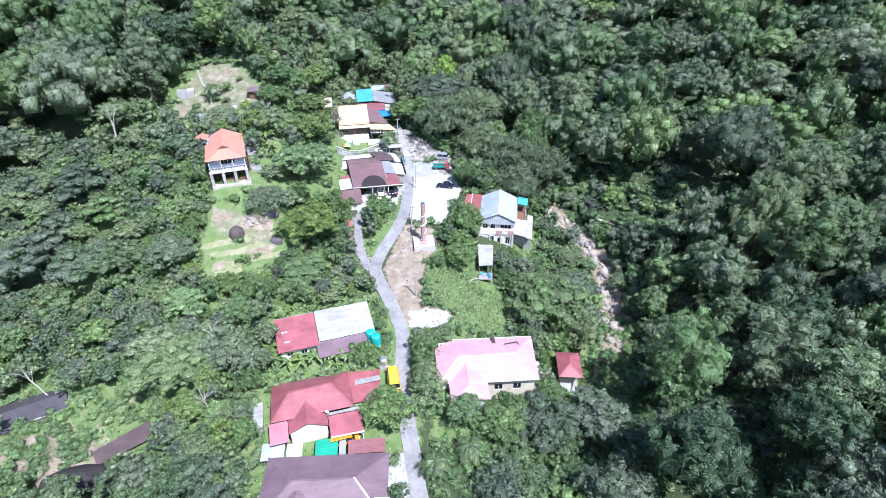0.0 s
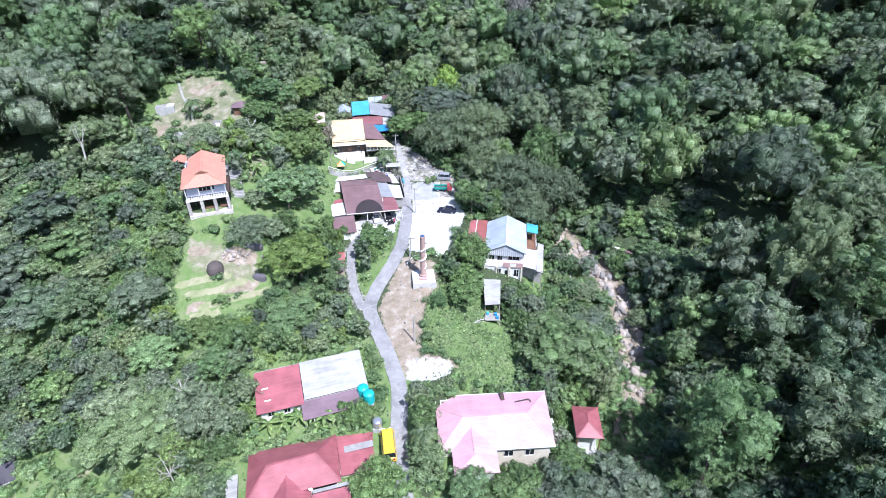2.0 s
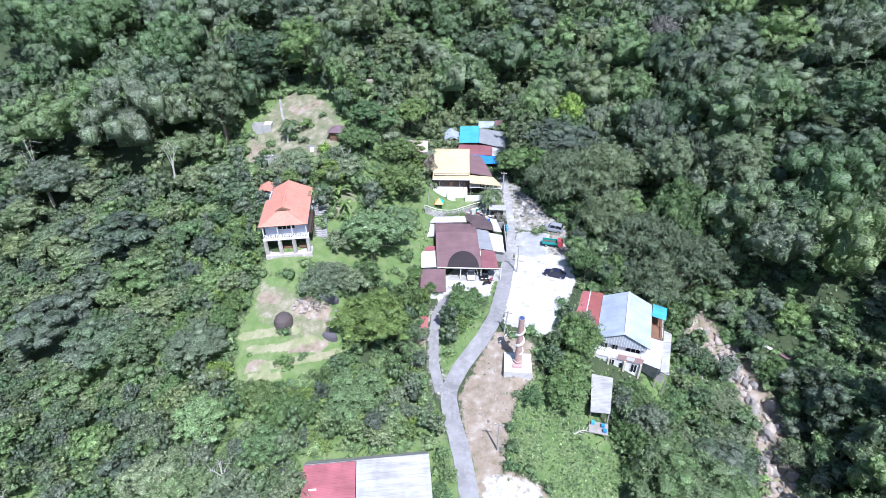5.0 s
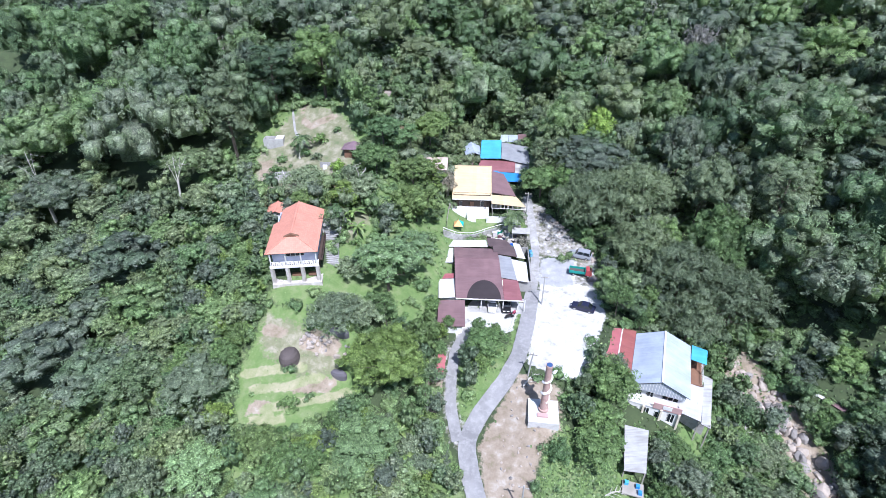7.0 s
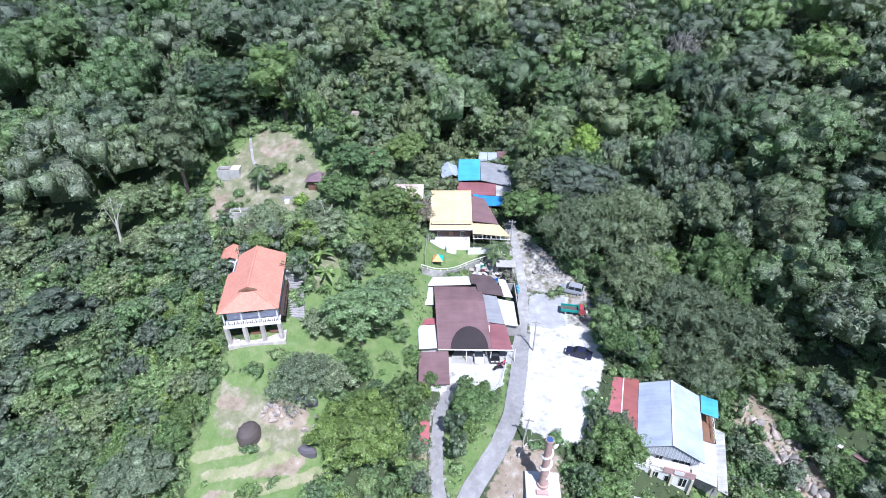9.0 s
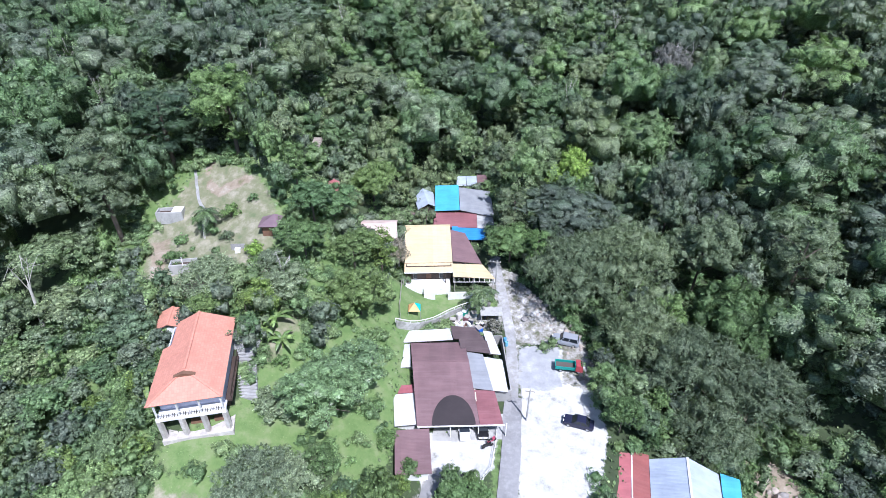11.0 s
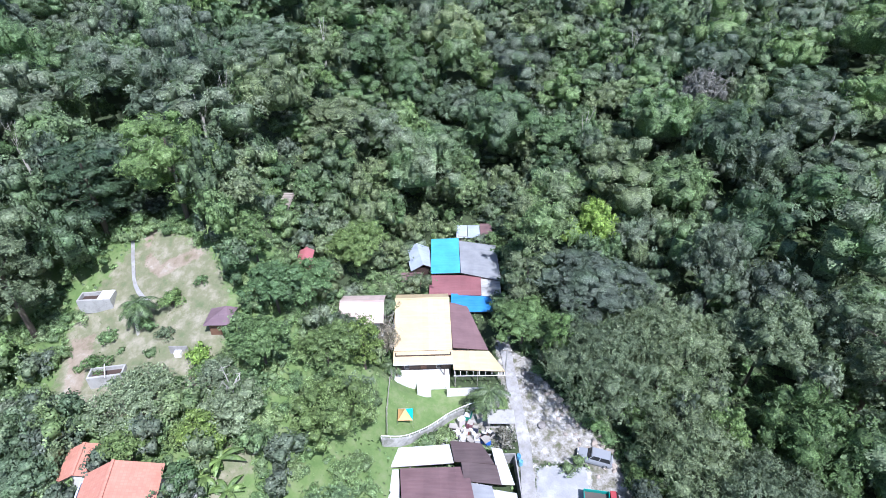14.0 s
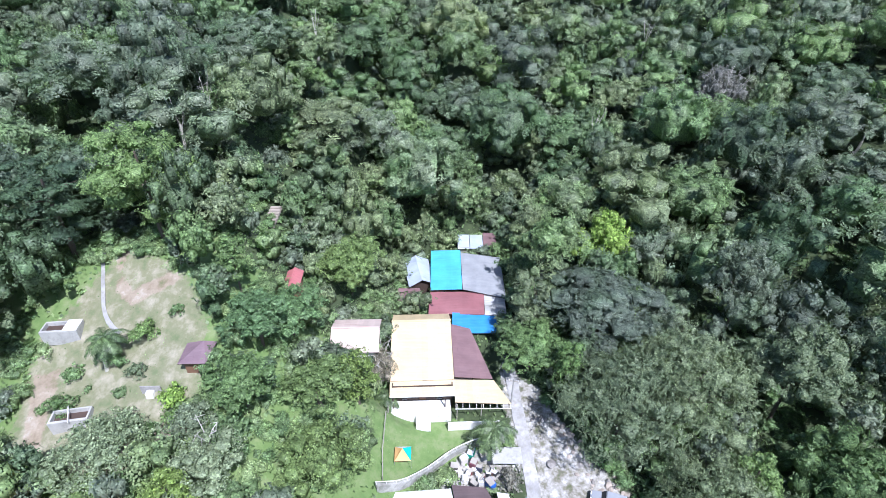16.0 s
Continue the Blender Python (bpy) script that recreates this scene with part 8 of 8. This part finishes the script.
def pole(x, y, h, label="slim grey utility pole with a crossarm", lean=0.0):
    ob = thing("utility_pole", (x, y, land(x, y)), label, "pole", "utility poles")
    bm = bmesh.new()
    tube(bm, [(0, 0, -0.5), (lean * 0.5, 0, h * 0.5), (lean, 0, h)], [0.14, 0.12, 0.09], 8)
    local_part("pole", bm, CONCRETE, ob)
    bm = bmesh.new()
    box(bm, lean - 0.7, lean + 0.7, -0.05, 0.05, h - 0.5, h - 0.38)
    local_part("crossarm", bm, GREY_WOOD, ob)
    for u in (-0.6, 0.0, 0.6):
        bm = bmesh.new()
        tube(bm, [(lean + u, 0, h - 0.38), (lean + u, 0, h - 0.2)], [0.05, 0.03], 6)
        local_part("insulator", bm, WHITE_WALL, ob)


pole(-6.8, 122.2, 6.5)
pole(-13.2, 150.4, 5.5)
pole(-5.4, 84.0, 6.0)
pole(-7.2, 104.0, 5.0, "leaning grey pole with broken crossarm", 0.5)


def trough(x, y, turn, w, d, h, label, name="tank", inside_mat=None):
    """Open concrete basin."""
    P = placer(x, y, turn)
    z = max(land(*P(u, v).xy) for u in (-w / 2, w / 2) for v in (-d / 2, d / 2))
    ob = thing(name, (x, y, z), label, "basin")
    for u0, u1, v0, v1 in ((-w / 2, w / 2, -d / 2, -d / 2 + 0.3), (-w / 2, w / 2, d / 2 - 0.18, d / 2), (-w / 2, -w / 2 + 0.18, -d / 2 + 0.3, d / 2 - 0.18), (w / 2 - 0.18, w / 2, -d / 2 + 0.3, d / 2 - 0.18)):
        plate(ob, "side", P, u0, u1, v0, v1, z - 1.5, z + h, CONCRETE)
    plate(ob, "bottom", P, -w / 2 + 0.18, w / 2 - 0.18, -d / 2 + 0.3, d / 2 - 0.18, z - 1.5, z + 0.06, inside_mat or DARK_WOOD)
    return ob, P, z


o, P, z = trough(-60.7, 131.4, 18, 3.9, 1.8, 0.6, "open rectangular concrete basin with a dark inside", "concrete_basin")
bar(o, "pipe", P(-0.6, 1.4, z + 0.75), P(0.3, -1.2, z + 0.8), 0.1, 0.1, WHITE_WALL, "white pipe")
o, P, z = trough(-67.4, 140.6, 14, 4.2, 1.9, 0.6, "white-walled concrete basin half covered by a slab", "concrete_basin")
plate(o, "cover_slab", P, 0.5, 2.1, -0.8, 0.95, z + 0.6, z + 0.72, WHITE_WALL, "white cover slab")


def clutter():
    b = thing("garden_board", (-53.1, 134.6, land(-53.1, 134.6)), "grey sheet propped over a white garden seat", "garden seat")
    P = placer(-53.1, 134.6, 10)
    z = land(-53.1, 134.6)
    plate(b, "seat", P, -0.4, 0.4, -0.3, 0.3, z - 0.2, z + 0.6, WHITE_WALL)
    plate(b, "back", P, -1.1, 1.1, 0.35, 0.45, z - 0.2, z + 1.1, GREY_WALL)
    # round dark heap in the garden
    h = thing("compost_heap", (-43.4, 96.2, land(-43.4, 96.2)), "round heap under brown netting in the garden", "heap")
    bm = bmesh.new()
    loft(bm, [[(r * math.cos(k * math.tau / 22) * (1 + 0.06 * math.sin(3 * k)), r * 1.15 * math.sin(k * math.tau / 22), zz) for k in range(22)] for r, zz in ((1.55, -0.6), (1.5, 0.3), (1.3, 0.95), (0.9, 1.4), (0.35, 1.6))])
    local_part("netting", bm, plain("brown_netting", (0.11, 0.09, 0.085), 0.85, 0.25, 6), h)
    for x, y, w in ((-37.6, 102.2, 1.7), (-35.6, 96.6, 1.3)):
        h = thing("sheet_bin", (x, y, land(x, y)), "dark plastic sheet folded over a garden bin", "bin", "garden bins")
        bm = bmesh.new()
        loft(bm, [[(w * r * math.cos(k * math.tau / 14), 0.6 * r * math.sin(k * math.tau / 14), zz) for k in range(14)] for r, zz in ((1.0, -0.5), (1.05, 0.5), (0.8, 0.95), (0.3, 1.05))])
        local_part("sheet", bm, plain("grey_plastic", (0.14, 0.13, 0.15), 0.5, 0.2), h)
    # junk behind the brown house
    kinds = ((-20.0, 140.6, 1.1, 0.9, 1.0, (0.06, 0.05, 0.05)), (-18.9, 141.6, 1.0, 0.8, 1.2, (0.6, 0.56, 0.54)), (-17.6, 141.4, 0.9, 0.9, 0.9, (0.20, 0.08, 0.1)), (-18.4, 139.2, 0.8, 0.8, 0.9, (0.7, 0.7, 0.7)),
             (-17.2, 138.6, 1.0, 0.7, 1.0, (0.04, 0.04, 0.05)), (-16.4, 139.4, 0.8, 0.8, 0.7, (0.65, 0.66, 0.68)), (-15.2, 138.9, 0.9, 1.3, 1.3, (0.03, 0.13, 0.55)), (-18.0, 142.8, 1.3, 0.9, 0.8, (0.03, 0.38, 0.28)), (-16.4, 142.6, 1.0, 1.0, 0.9, (0.12, 0.16, 0.18)))
    g = np.random.default_rng(31)
    hues = ((0.04, 0.04, 0.045), (0.7, 0.7, 0.7), (0.16, 0.10, 0.08), (0.30, 0.28, 0.26), (0.05, 0.06, 0.10), (0.62, 0.6, 0.55), (0.22, 0.05, 0.06))
    kinds += tuple((-20.6 + 6.2 * a + g.normal() * 0.2, 138.4 + 1.4 * a + 2.6 * g.random(), g.uniform(0.35, 0.8), g.uniform(0.3, 0.7), g.uniform(0.3, 0.9), hues[g.integers(7)]) for a in np.linspace(0, 1, 26))
    for i, (x, y, w, d, hh, col) in enumerate(kinds):
        z = land(x, y)
        k = thing("crate", (x, y, z), "piece of household junk heaped in the back yard", "crate", "junk in the back yard")
        bm = bmesh.new()
        m = pose(0, 0, 0, 0, 0, 37 * i)
        box(bm, -w / 2, w / 2, -d / 2, d / 2, -0.2, hh, m)
        bmesh.ops.bevel(bm, geom=bm.edges[:], offset=0.08, segments=2, affect="EDGES")
        local_part("body", bm, paint("junk_paint_%d" % i, col, 0.6), k)
        bm = bmesh.new()
        box(bm, -w * 0.4, w * 0.55, -d * 0.5, d * 0.4, hh, hh + 0.07, m)
        local_part("lid", bm, TIN_CAP if i % 2 else GREY_WOOD, k)
    r = thing("yard_roof", (-13.2, 142.2, land(-13.2, 142.2)), "flat white sheet roof over the back yard", "canopy")
    P = placer(-13.4, 142.0, 8)
    z = land(-13.4, 142)
    plate(r, "sheet", P, -1.9, 1.9, -1.1, 1.3, z + 1.9, z + 1.97, CONCRETE)
    for u in (-1.7, 1.7):
        bar(r, "post", P(u, -1.0, z - 0.2), P(u, -1.0, z + 1.9), 0.1, 0.1, GREY_WOOD)
    for x, y, col in ((-10.7, 137.4, (0.10, 0.30, 0.5)), (-10.4, 136.6, (0.16, 0.4, 0.55))):
        k = thing("barrel", (x, y, land(x, y)), "blue plastic barrel standing beside the lane", "barrel", "blue barrels")
        bm = bmesh.new()
        loft(bm, [[(q * math.cos(a * math.tau / 14), q * math.sin(a * math.tau / 14), zz) for a in range(14)] for q, zz in ((0.27, 0), (0.3, 0.1), (0.3, 0.85), (0.26, 0.95))])
        local_part("drum", bm, paint("barrel_blue_%d" % int(col[0] * 100), col, 0.4), k)
        bm = bmesh.new()
        tube(bm, [(0.12, 0, 0.95), (0.12, 0, 1.0)], 0.05)
        local_part("bung", bm, RUBBER, k)
    # kiosk with a red roof by the side lane
    z = land(-20.6, 102.2)
    k = thing("stall", (-20.8, 102.2, z), "narrow stall with a bright red sheet roof", "stall")
    P = placer(-20.6, 102.0, 10)
    plate(k, "roof", P, -0.65, 0.65, -1.9, 2.0, z + 2.0, z + 2.06, R_BRIGHTRED)
    for u in (-0.55, 0.55):
        for v in (-1.7, 1.8):
            bar(k, "post", P(u, v, z - 0.3), P(u, v, z + 2.0), 0.08, 0.08, GREY_WOOD)
    plate(k, "counter", P, -0.5, 0.5, -1.4, -0.8, z - 0.2, z + 0.9, GREY_WOOD)
    # grey water drum beside the van
    k = thing("water_drum", (-10.4, 67.4, land(-10.4, 67.4)), "grey and white water drum on a stand", "water tank")
    bm = bmesh.new()
    loft(bm, [[(q * math.cos(a * math.tau / 18), q * math.sin(a * math.tau / 18), zz) for a in range(18)] for q, zz in ((0.7, 0.6), (0.72, 0.8), (0.72, 1.9), (0.5, 2.15), (0.1, 2.2))])
    local_part("drum", bm, STEEL, k)
    bm = bmesh.new()
    box(bm, -0.7, 0.7, -0.7, 0.7, -0.5, 0.6)
    local_part("stand", bm, CONCRETE, k)
    # forest steps
    s = thing("forest_steps", (-49.4, 162.5, land(-49.4, 162.5)), "short flight of stone steps under the trees", "steps")
    for i in range(7):
        y = 160.6 + i * 0.55
        z = land(-49.4, 160.6) + 0.3 + i * 0.17
        plate(s, "tread", placer(-49.4, y, 8), -0.8, 0.8, -0.2, 0.2, z - 0.5, z, STONE_PALE)


clutter()


def rocks(rng):
    """Boulders of the creek, the garden wall and the track."""
    base = []
    for i in range(6):
        bm = bmesh.new()
        bmesh.ops.create_icosphere(bm, subdivisions=2, radius=1)
        for v in bm.verts:
            v.co *= 1 + 0.38 * noise.noise(v.co * 1.1 + Vector((i * 7, 0, 0))) + 0.16 * noise.noise(v.co * 2.6 + Vector((0, i * 5, 0)))
        me = bpy.data.meshes.new("boulder")
        bm.to_mesh(me)
        bm.free()
        me.materials.append(STONE_GREY if i in (2, 5) else STONE_PALE)
        base.append(me)
    spots = []
    for k in range(210):
        f = rng.uniform(0, len(CREEK_LINE) - 4.001) + 2
        i = int(f)
        (x0, y0), (x1, y1) = CREEK_LINE[i], CREEK_LINE[i + 1]
        x, y = x0 + (x1 - x0) * (f - i) + rng.normal() * 1.7, y0 + (y1 - y0) * (f - i) + rng.normal() * 0.6
        spots.append((x, y, rng.uniform(0.25, 0.75) * rng.uniform(0.6, 1.8), "pale pinkish boulder in the creek bed", "boulders of the creek"))
    for k in range(26):
        spots.append((rng.uniform(-43, -35), rng.uniform(98, 101.5), rng.uniform(0.2, 0.6), "pale rock of the garden terrace", "garden rocks"))
    for k in range(80):
        t_ = rng.random()
        spots.append((-10.5 + 13 * t_ + rng.normal() * 1.0, 151 - 13 * t_ + rng.normal() * 1.2, rng.uniform(0.12, 0.45), "pale rock beside the rough track", "track rocks"))
    spots.append((-7.6, 142.8, 0.6, "large white rock beside the rough track", "track rocks"))
    for k in range(56):
        spots.append((rng.uniform(-10, -3), rng.uniform(84, 103), rng.uniform(0.08, 0.26), "small pale stone lying on bare earth", "stones on bare earth"))
    for x, y, r, label, group in spots:
        ob = new("rock", base[rng.integers(6)])
        ob.matrix_basis = pose(x, y, land(x, y) + r * 0.12, rng.uniform(0, 360), rng.uniform(0, 360), rng.uniform(0, 360)) @ Matrix.Diagonal((r * rng.uniform(0.8, 1.5), r, r * rng.uniform(0.5, 0.9), 1))
        tagged(ob, label, "rock", group)


rocks(np.random.default_rng(8))


BANANA_DARK = foliage("dark_fronds", ((0.0, (0.07, 0.115, 0.045)), (1.0, (0.09, 0.14, 0.05))), rough=0.45, cut=0)


def coconut_palm(x, y, h, spread_, label, fronds=17, lean=(0.6, -0.4), bark=None, name="palm_tree", leaf=None):
    rng = np.random.default_rng(int(abs(x) * 10))
    ob = thing(name, (x, y, land(x, y)), label, "palm")
    top = Vector((lean[0], lean[1], h))
    bm = bmesh.new()
    tube(bm, [(0, 0, -0.4), (lean[0] * 0.25, lean[1] * 0.25, h * 0.4), (lean[0] * 0.6, lean[1] * 0.6, h * 0.75), top], [0.24, 0.17, 0.14, 0.12], 8)
    local_part("trunk", bm, bark or BARK_PALE, ob)
    for i in range(fronds):
        a = i * 2.39996
        rise = 0.75 - 1.1 * (i / fronds)
        d = Vector((math.cos(a), math.sin(a), 0))
        L = spread_ * rng.uniform(0.8, 1.1)
        spine = [top + d * L * t_ + Vector((0, 0, L * (rise * t_ - 0.85 * t_ * t_))) for t_ in np.linspace(0, 1, 9)]
        side = d.cross(Vector((0, 0, 1)))
        bm = bmesh.new()
        for j in range(1, 9):
            p, q = spine[j - 1], spine[j]
            for k in range(3):
                c = p.lerp(q, k / 3)
                wdt = L * 0.26 * math.sin(math.pi * (0.12 + 0.8 * (j - 1 + k / 3) / 8))
                for s in (-1, 1):
                    e = c + side * s * wdt + d * wdt * 0.45 - Vector((0, 0, wdt * 0.55))
                    w = (q - p) * 0.17
                    bm.faces.new([bm.verts.new(v) for v in (c - w, c + w, e + w * 0.3, e - w * 0.3)])
        tube(bm, spine, [0.04 - 0.003 * k for k in range(9)], 4)
        part("frond", bm, leaf or FROND, ob)


coconut_palm(-15.9, 144.0, 4.6, 2.9, "small coconut palm beside the garden wall")
coconut_palm(-59.9, 137.0, 4.4, 2.4, "small palm with a pale trunk on the hill lawn", lean=(0.5, 1.0), leaf=BANANA_DARK)
coconut_palm(-3.6, 64.6, 4.6, 2.4, "fan of palm fronds beside the lane", 20)
coconut_palm(-1.8, 49.6, 2.4, 2.6, "low palm clump beside the lane", 22)
coconut_palm(3.4, 52.4, 2.6, 2.5, "low palm clump below the pink-roofed house", 20)
coconut_palm(-30.6, 147.6, 2.0, 2.0, "low fan palm at the lawn corner", 14)


def banana(x, y, s, seed):
    rng = np.random.default_rng(seed)
    ob = thing("banana_plant", (x, y, land(x, y)), "banana plant with long arching leaves", "banana plant", "banana plants")
    bm = bmesh.new()
    tube(bm, [(0, 0, -0.3), (0.05, 0, 1.2 * s), (0.1, 0, 2.0 * s)], [0.16 * s, 0.13 * s, 0.08 * s], 7)
    part("stem", bm, BROAD, ob)
    for i in range(9):
        a = i * 2.39996 + rng.random()
        d = Vector((math.cos(a), math.sin(a), 0))
        side = Vector((-d.y, d.x, 0))
        L = s * rng.uniform(1.7, 2.6)
        rise = rng.uniform(0.55, 1.2)
        bm = bmesh.new()
        rows = []
        for j in range(8):
            t_ = j / 7
            c = Vector((0.1, 0, 1.8 * s)) + d * L * t_ + Vector((0, 0, L * (rise * t_ - 0.9 * t_ * t_)))
            w = s * 0.32 * math.sin(math.pi * (0.07 + 0.9 * t_)) ** 0.7
            rows.append([bm.verts.new(p) for p in (c - side * w - Vector((0, 0, w * 0.4)), c, c + side * w - Vector((0, 0, w * 0.4)))])
        for r0, r1 in zip(rows, rows[1:]):
            for k in range(2):
                bm.faces.new((r0[k], r0[k + 1], r1[k + 1], r1[k]))
        part("leaf", bm, BROAD, ob)


spots = [(-61.4, 121.2), (-60.6, 118.4), (-62.6, 123.8), (-59.6, 115.6), (-57.8, 113.6), (-63.2, 118.0), (-60.0, 126.0), (-55.6, 112.0), (-43.8, 121.6), (-42.8, 123.4), (-44.4, 125.0), (-41.2, 121.0), (-31.0, 70.0), (-29.4, 68.4), (-27.0, 67.2), (-32.4, 67.0), (-24.6, 67.6), (-22.4, 68.2), (-30.2, 67.8), (-28.2, 69.6), (-25.8, 69.0), (-20.4, 68.8), (-18.6, 68.2), (-19.4, 66.8), (-16.8, 68.8), (-33.6, 68.6), (-34.8, 66.4), (-29.2, 90.2), (-26.4, 83.6), (-33.0, 84.4), (-22.0, 87.6), (-24.0, 90.6), (-46.4, 80.0), (-52.0, 98.0), (-53.4, 94.6), (-52.6, 102.0)]
for i, (x, y) in enumerate(spots):
    banana(x, y, (0.65 if y < 92 else 0.74) * (1.0 + 0.5 * ((i * 7) % 5) / 4), 100 + i)


def bare_tree(x, y, h, spread_, seed, label, lean=(0, 0), forks=7):
    """Pale leafless tree."""
    rng = np.random.default_rng(seed)
    ob = thing("bare_tree", (x, y, land(x, y)), label, "tree")
    top = Vector((lean[0], lean[1], h * 0.6))
    bm = bmesh.new()
    tube(bm, [(0, 0, -0.5), top * 0.5 + Vector((0.25, -0.15, 0)), top], [0.022 * h, 0.017 * h, 0.012 * h], 7)
    part("trunk", bm, BARK_PALE, ob)
    for i in range(forks):
        a = i * 2.39996
        e = top + Vector((math.cos(a) * spread_ * rng.uniform(0.5, 1), math.sin(a) * spread_ * rng.uniform(0.5, 1), h * 0.4 * rng.uniform(0.4, 1.0)))
        b = top * rng.uniform(0.7, 1.0)
        m = b.lerp(e, 0.5) + Vector((0, 0, 0.25))
        bm = bmesh.new()
        tube(bm, [b, m, e], [0.075, 0.05, 0.02], 5)
        for k in range(5):
            q = m.lerp(e, rng.random())
            tube(bm, [q, q + Vector(rng.normal(size=3)) * spread_ * 0.28], [0.035, 0.012], 4)
        part("branch", bm, BARK_PALE, ob)


bare_tree(-43.4, 129.4, 7.0, 1.8, 1, "pale half-bare tree with whitish limbs", forks=4)
bare_tree(-77.5, 120.0, 13.0, 3.0, 2, "pale dead tree rising from the thicket", (0.8, 0.5), 4)
bare_tree(-106.0, 116.5, 16.0, 3.0, 3, "tall pale dead trunk in the forest", (-1.5, 1.0), 3)
bare_tree(25.0, 103.6, 2.4, 2.0, 4, "heap of bleached branches on the creek bank", (0.5, 0), 5)
bare_tree(-31.6, 150.6, 8.5, 2.6, 5, "slim pale tree beside the yellow roof", (0.2, -0.3), 8)
bare_tree(26.0, 217.0, 19.5, 5.0, 6, "pale limbs of a leafless tree", (0.5, 0), 8)
bare_tree(-41.0, 70.4, 6.5, 2.2, 7, "bleached bare tree in the thicket", (0.3, 0.4), 7)
bare_tree(-38.6, 58.6, 6.0, 2.2, 9, "bleached bare tree in the thicket", (0.4, -0.2), 8)
bare_tree(-66.5, 62.0, 7.0, 2.0, 10, "bleached leaning trunk above the black roof", (-2.5, 0.5), 3)


g = np.random.default_rng(77)
for i in range(18):
    x, y = (g.uniform(-105, -52), g.uniform(126, 215)) if i < 12 else (g.uniform(-20, 60), g.uniform(190, 250))
    if any(inside(x, y, q) or near_line(x, y, q) < 5 for q in CLEARED) or near_line(x, y, ROAD_MAIN) < 8 or under_roof(x, y, 4):
        continue
    bare_tree(x, y, g.uniform(12, 16), g.uniform(1.2, 2.2), 200 + i, "slender pale stem rising through the forest canopy", (g.normal() * 0.8, g.normal() * 0.8), 4)


def fallen(x, y, turn, length, label):
    ob = thing("fallen_branch", (x, y, land(x, y)), label, "branch")
    ob.rotation_euler = (0, 0, radians(turn))
    bm = bmesh.new()
    tube(bm, [(-length / 2, 0, 0.2), (0, 0.2, 0.35), (length / 2, 0, 0.3)], [0.13, 0.1, 0.04], 6)
    part("limb", bm, BARK_PALE, ob)
    for k in range(6):
        bm = bmesh.new()
        px = -length * 0.3 + k * length * 0.13
        tube(bm, [(px, 0.1, 0.3), (px + 0.5, 0.5 * (1 if k % 2 else -1), 0.55), (px + 1.0, 0.9 * (1 if k % 2 else -1), 0.4)], [0.05, 0.035, 0.012], 4)
        part("twig", bm, BARK_PALE, ob)


fallen(-6.6, 103.4, 60, 4.0, "fallen dead branch beside the lane")
fallen(15.5, 96.8, 20, 3.6, "bleached fallen branch on the grassy bank")
fallen(28.4, 111.0, 80, 5.0, "bleached fallen branch on the creek bank")
fallen(33.2, 113.4, 10, 4.2, "driftwood lying across the creek rocks")
fallen(32.6, 114.6, -20, 3.6, "driftwood lying across the creek rocks")
fallen(6.4, 90.4, 30, 3.0, "pale cut branches on the meadow")
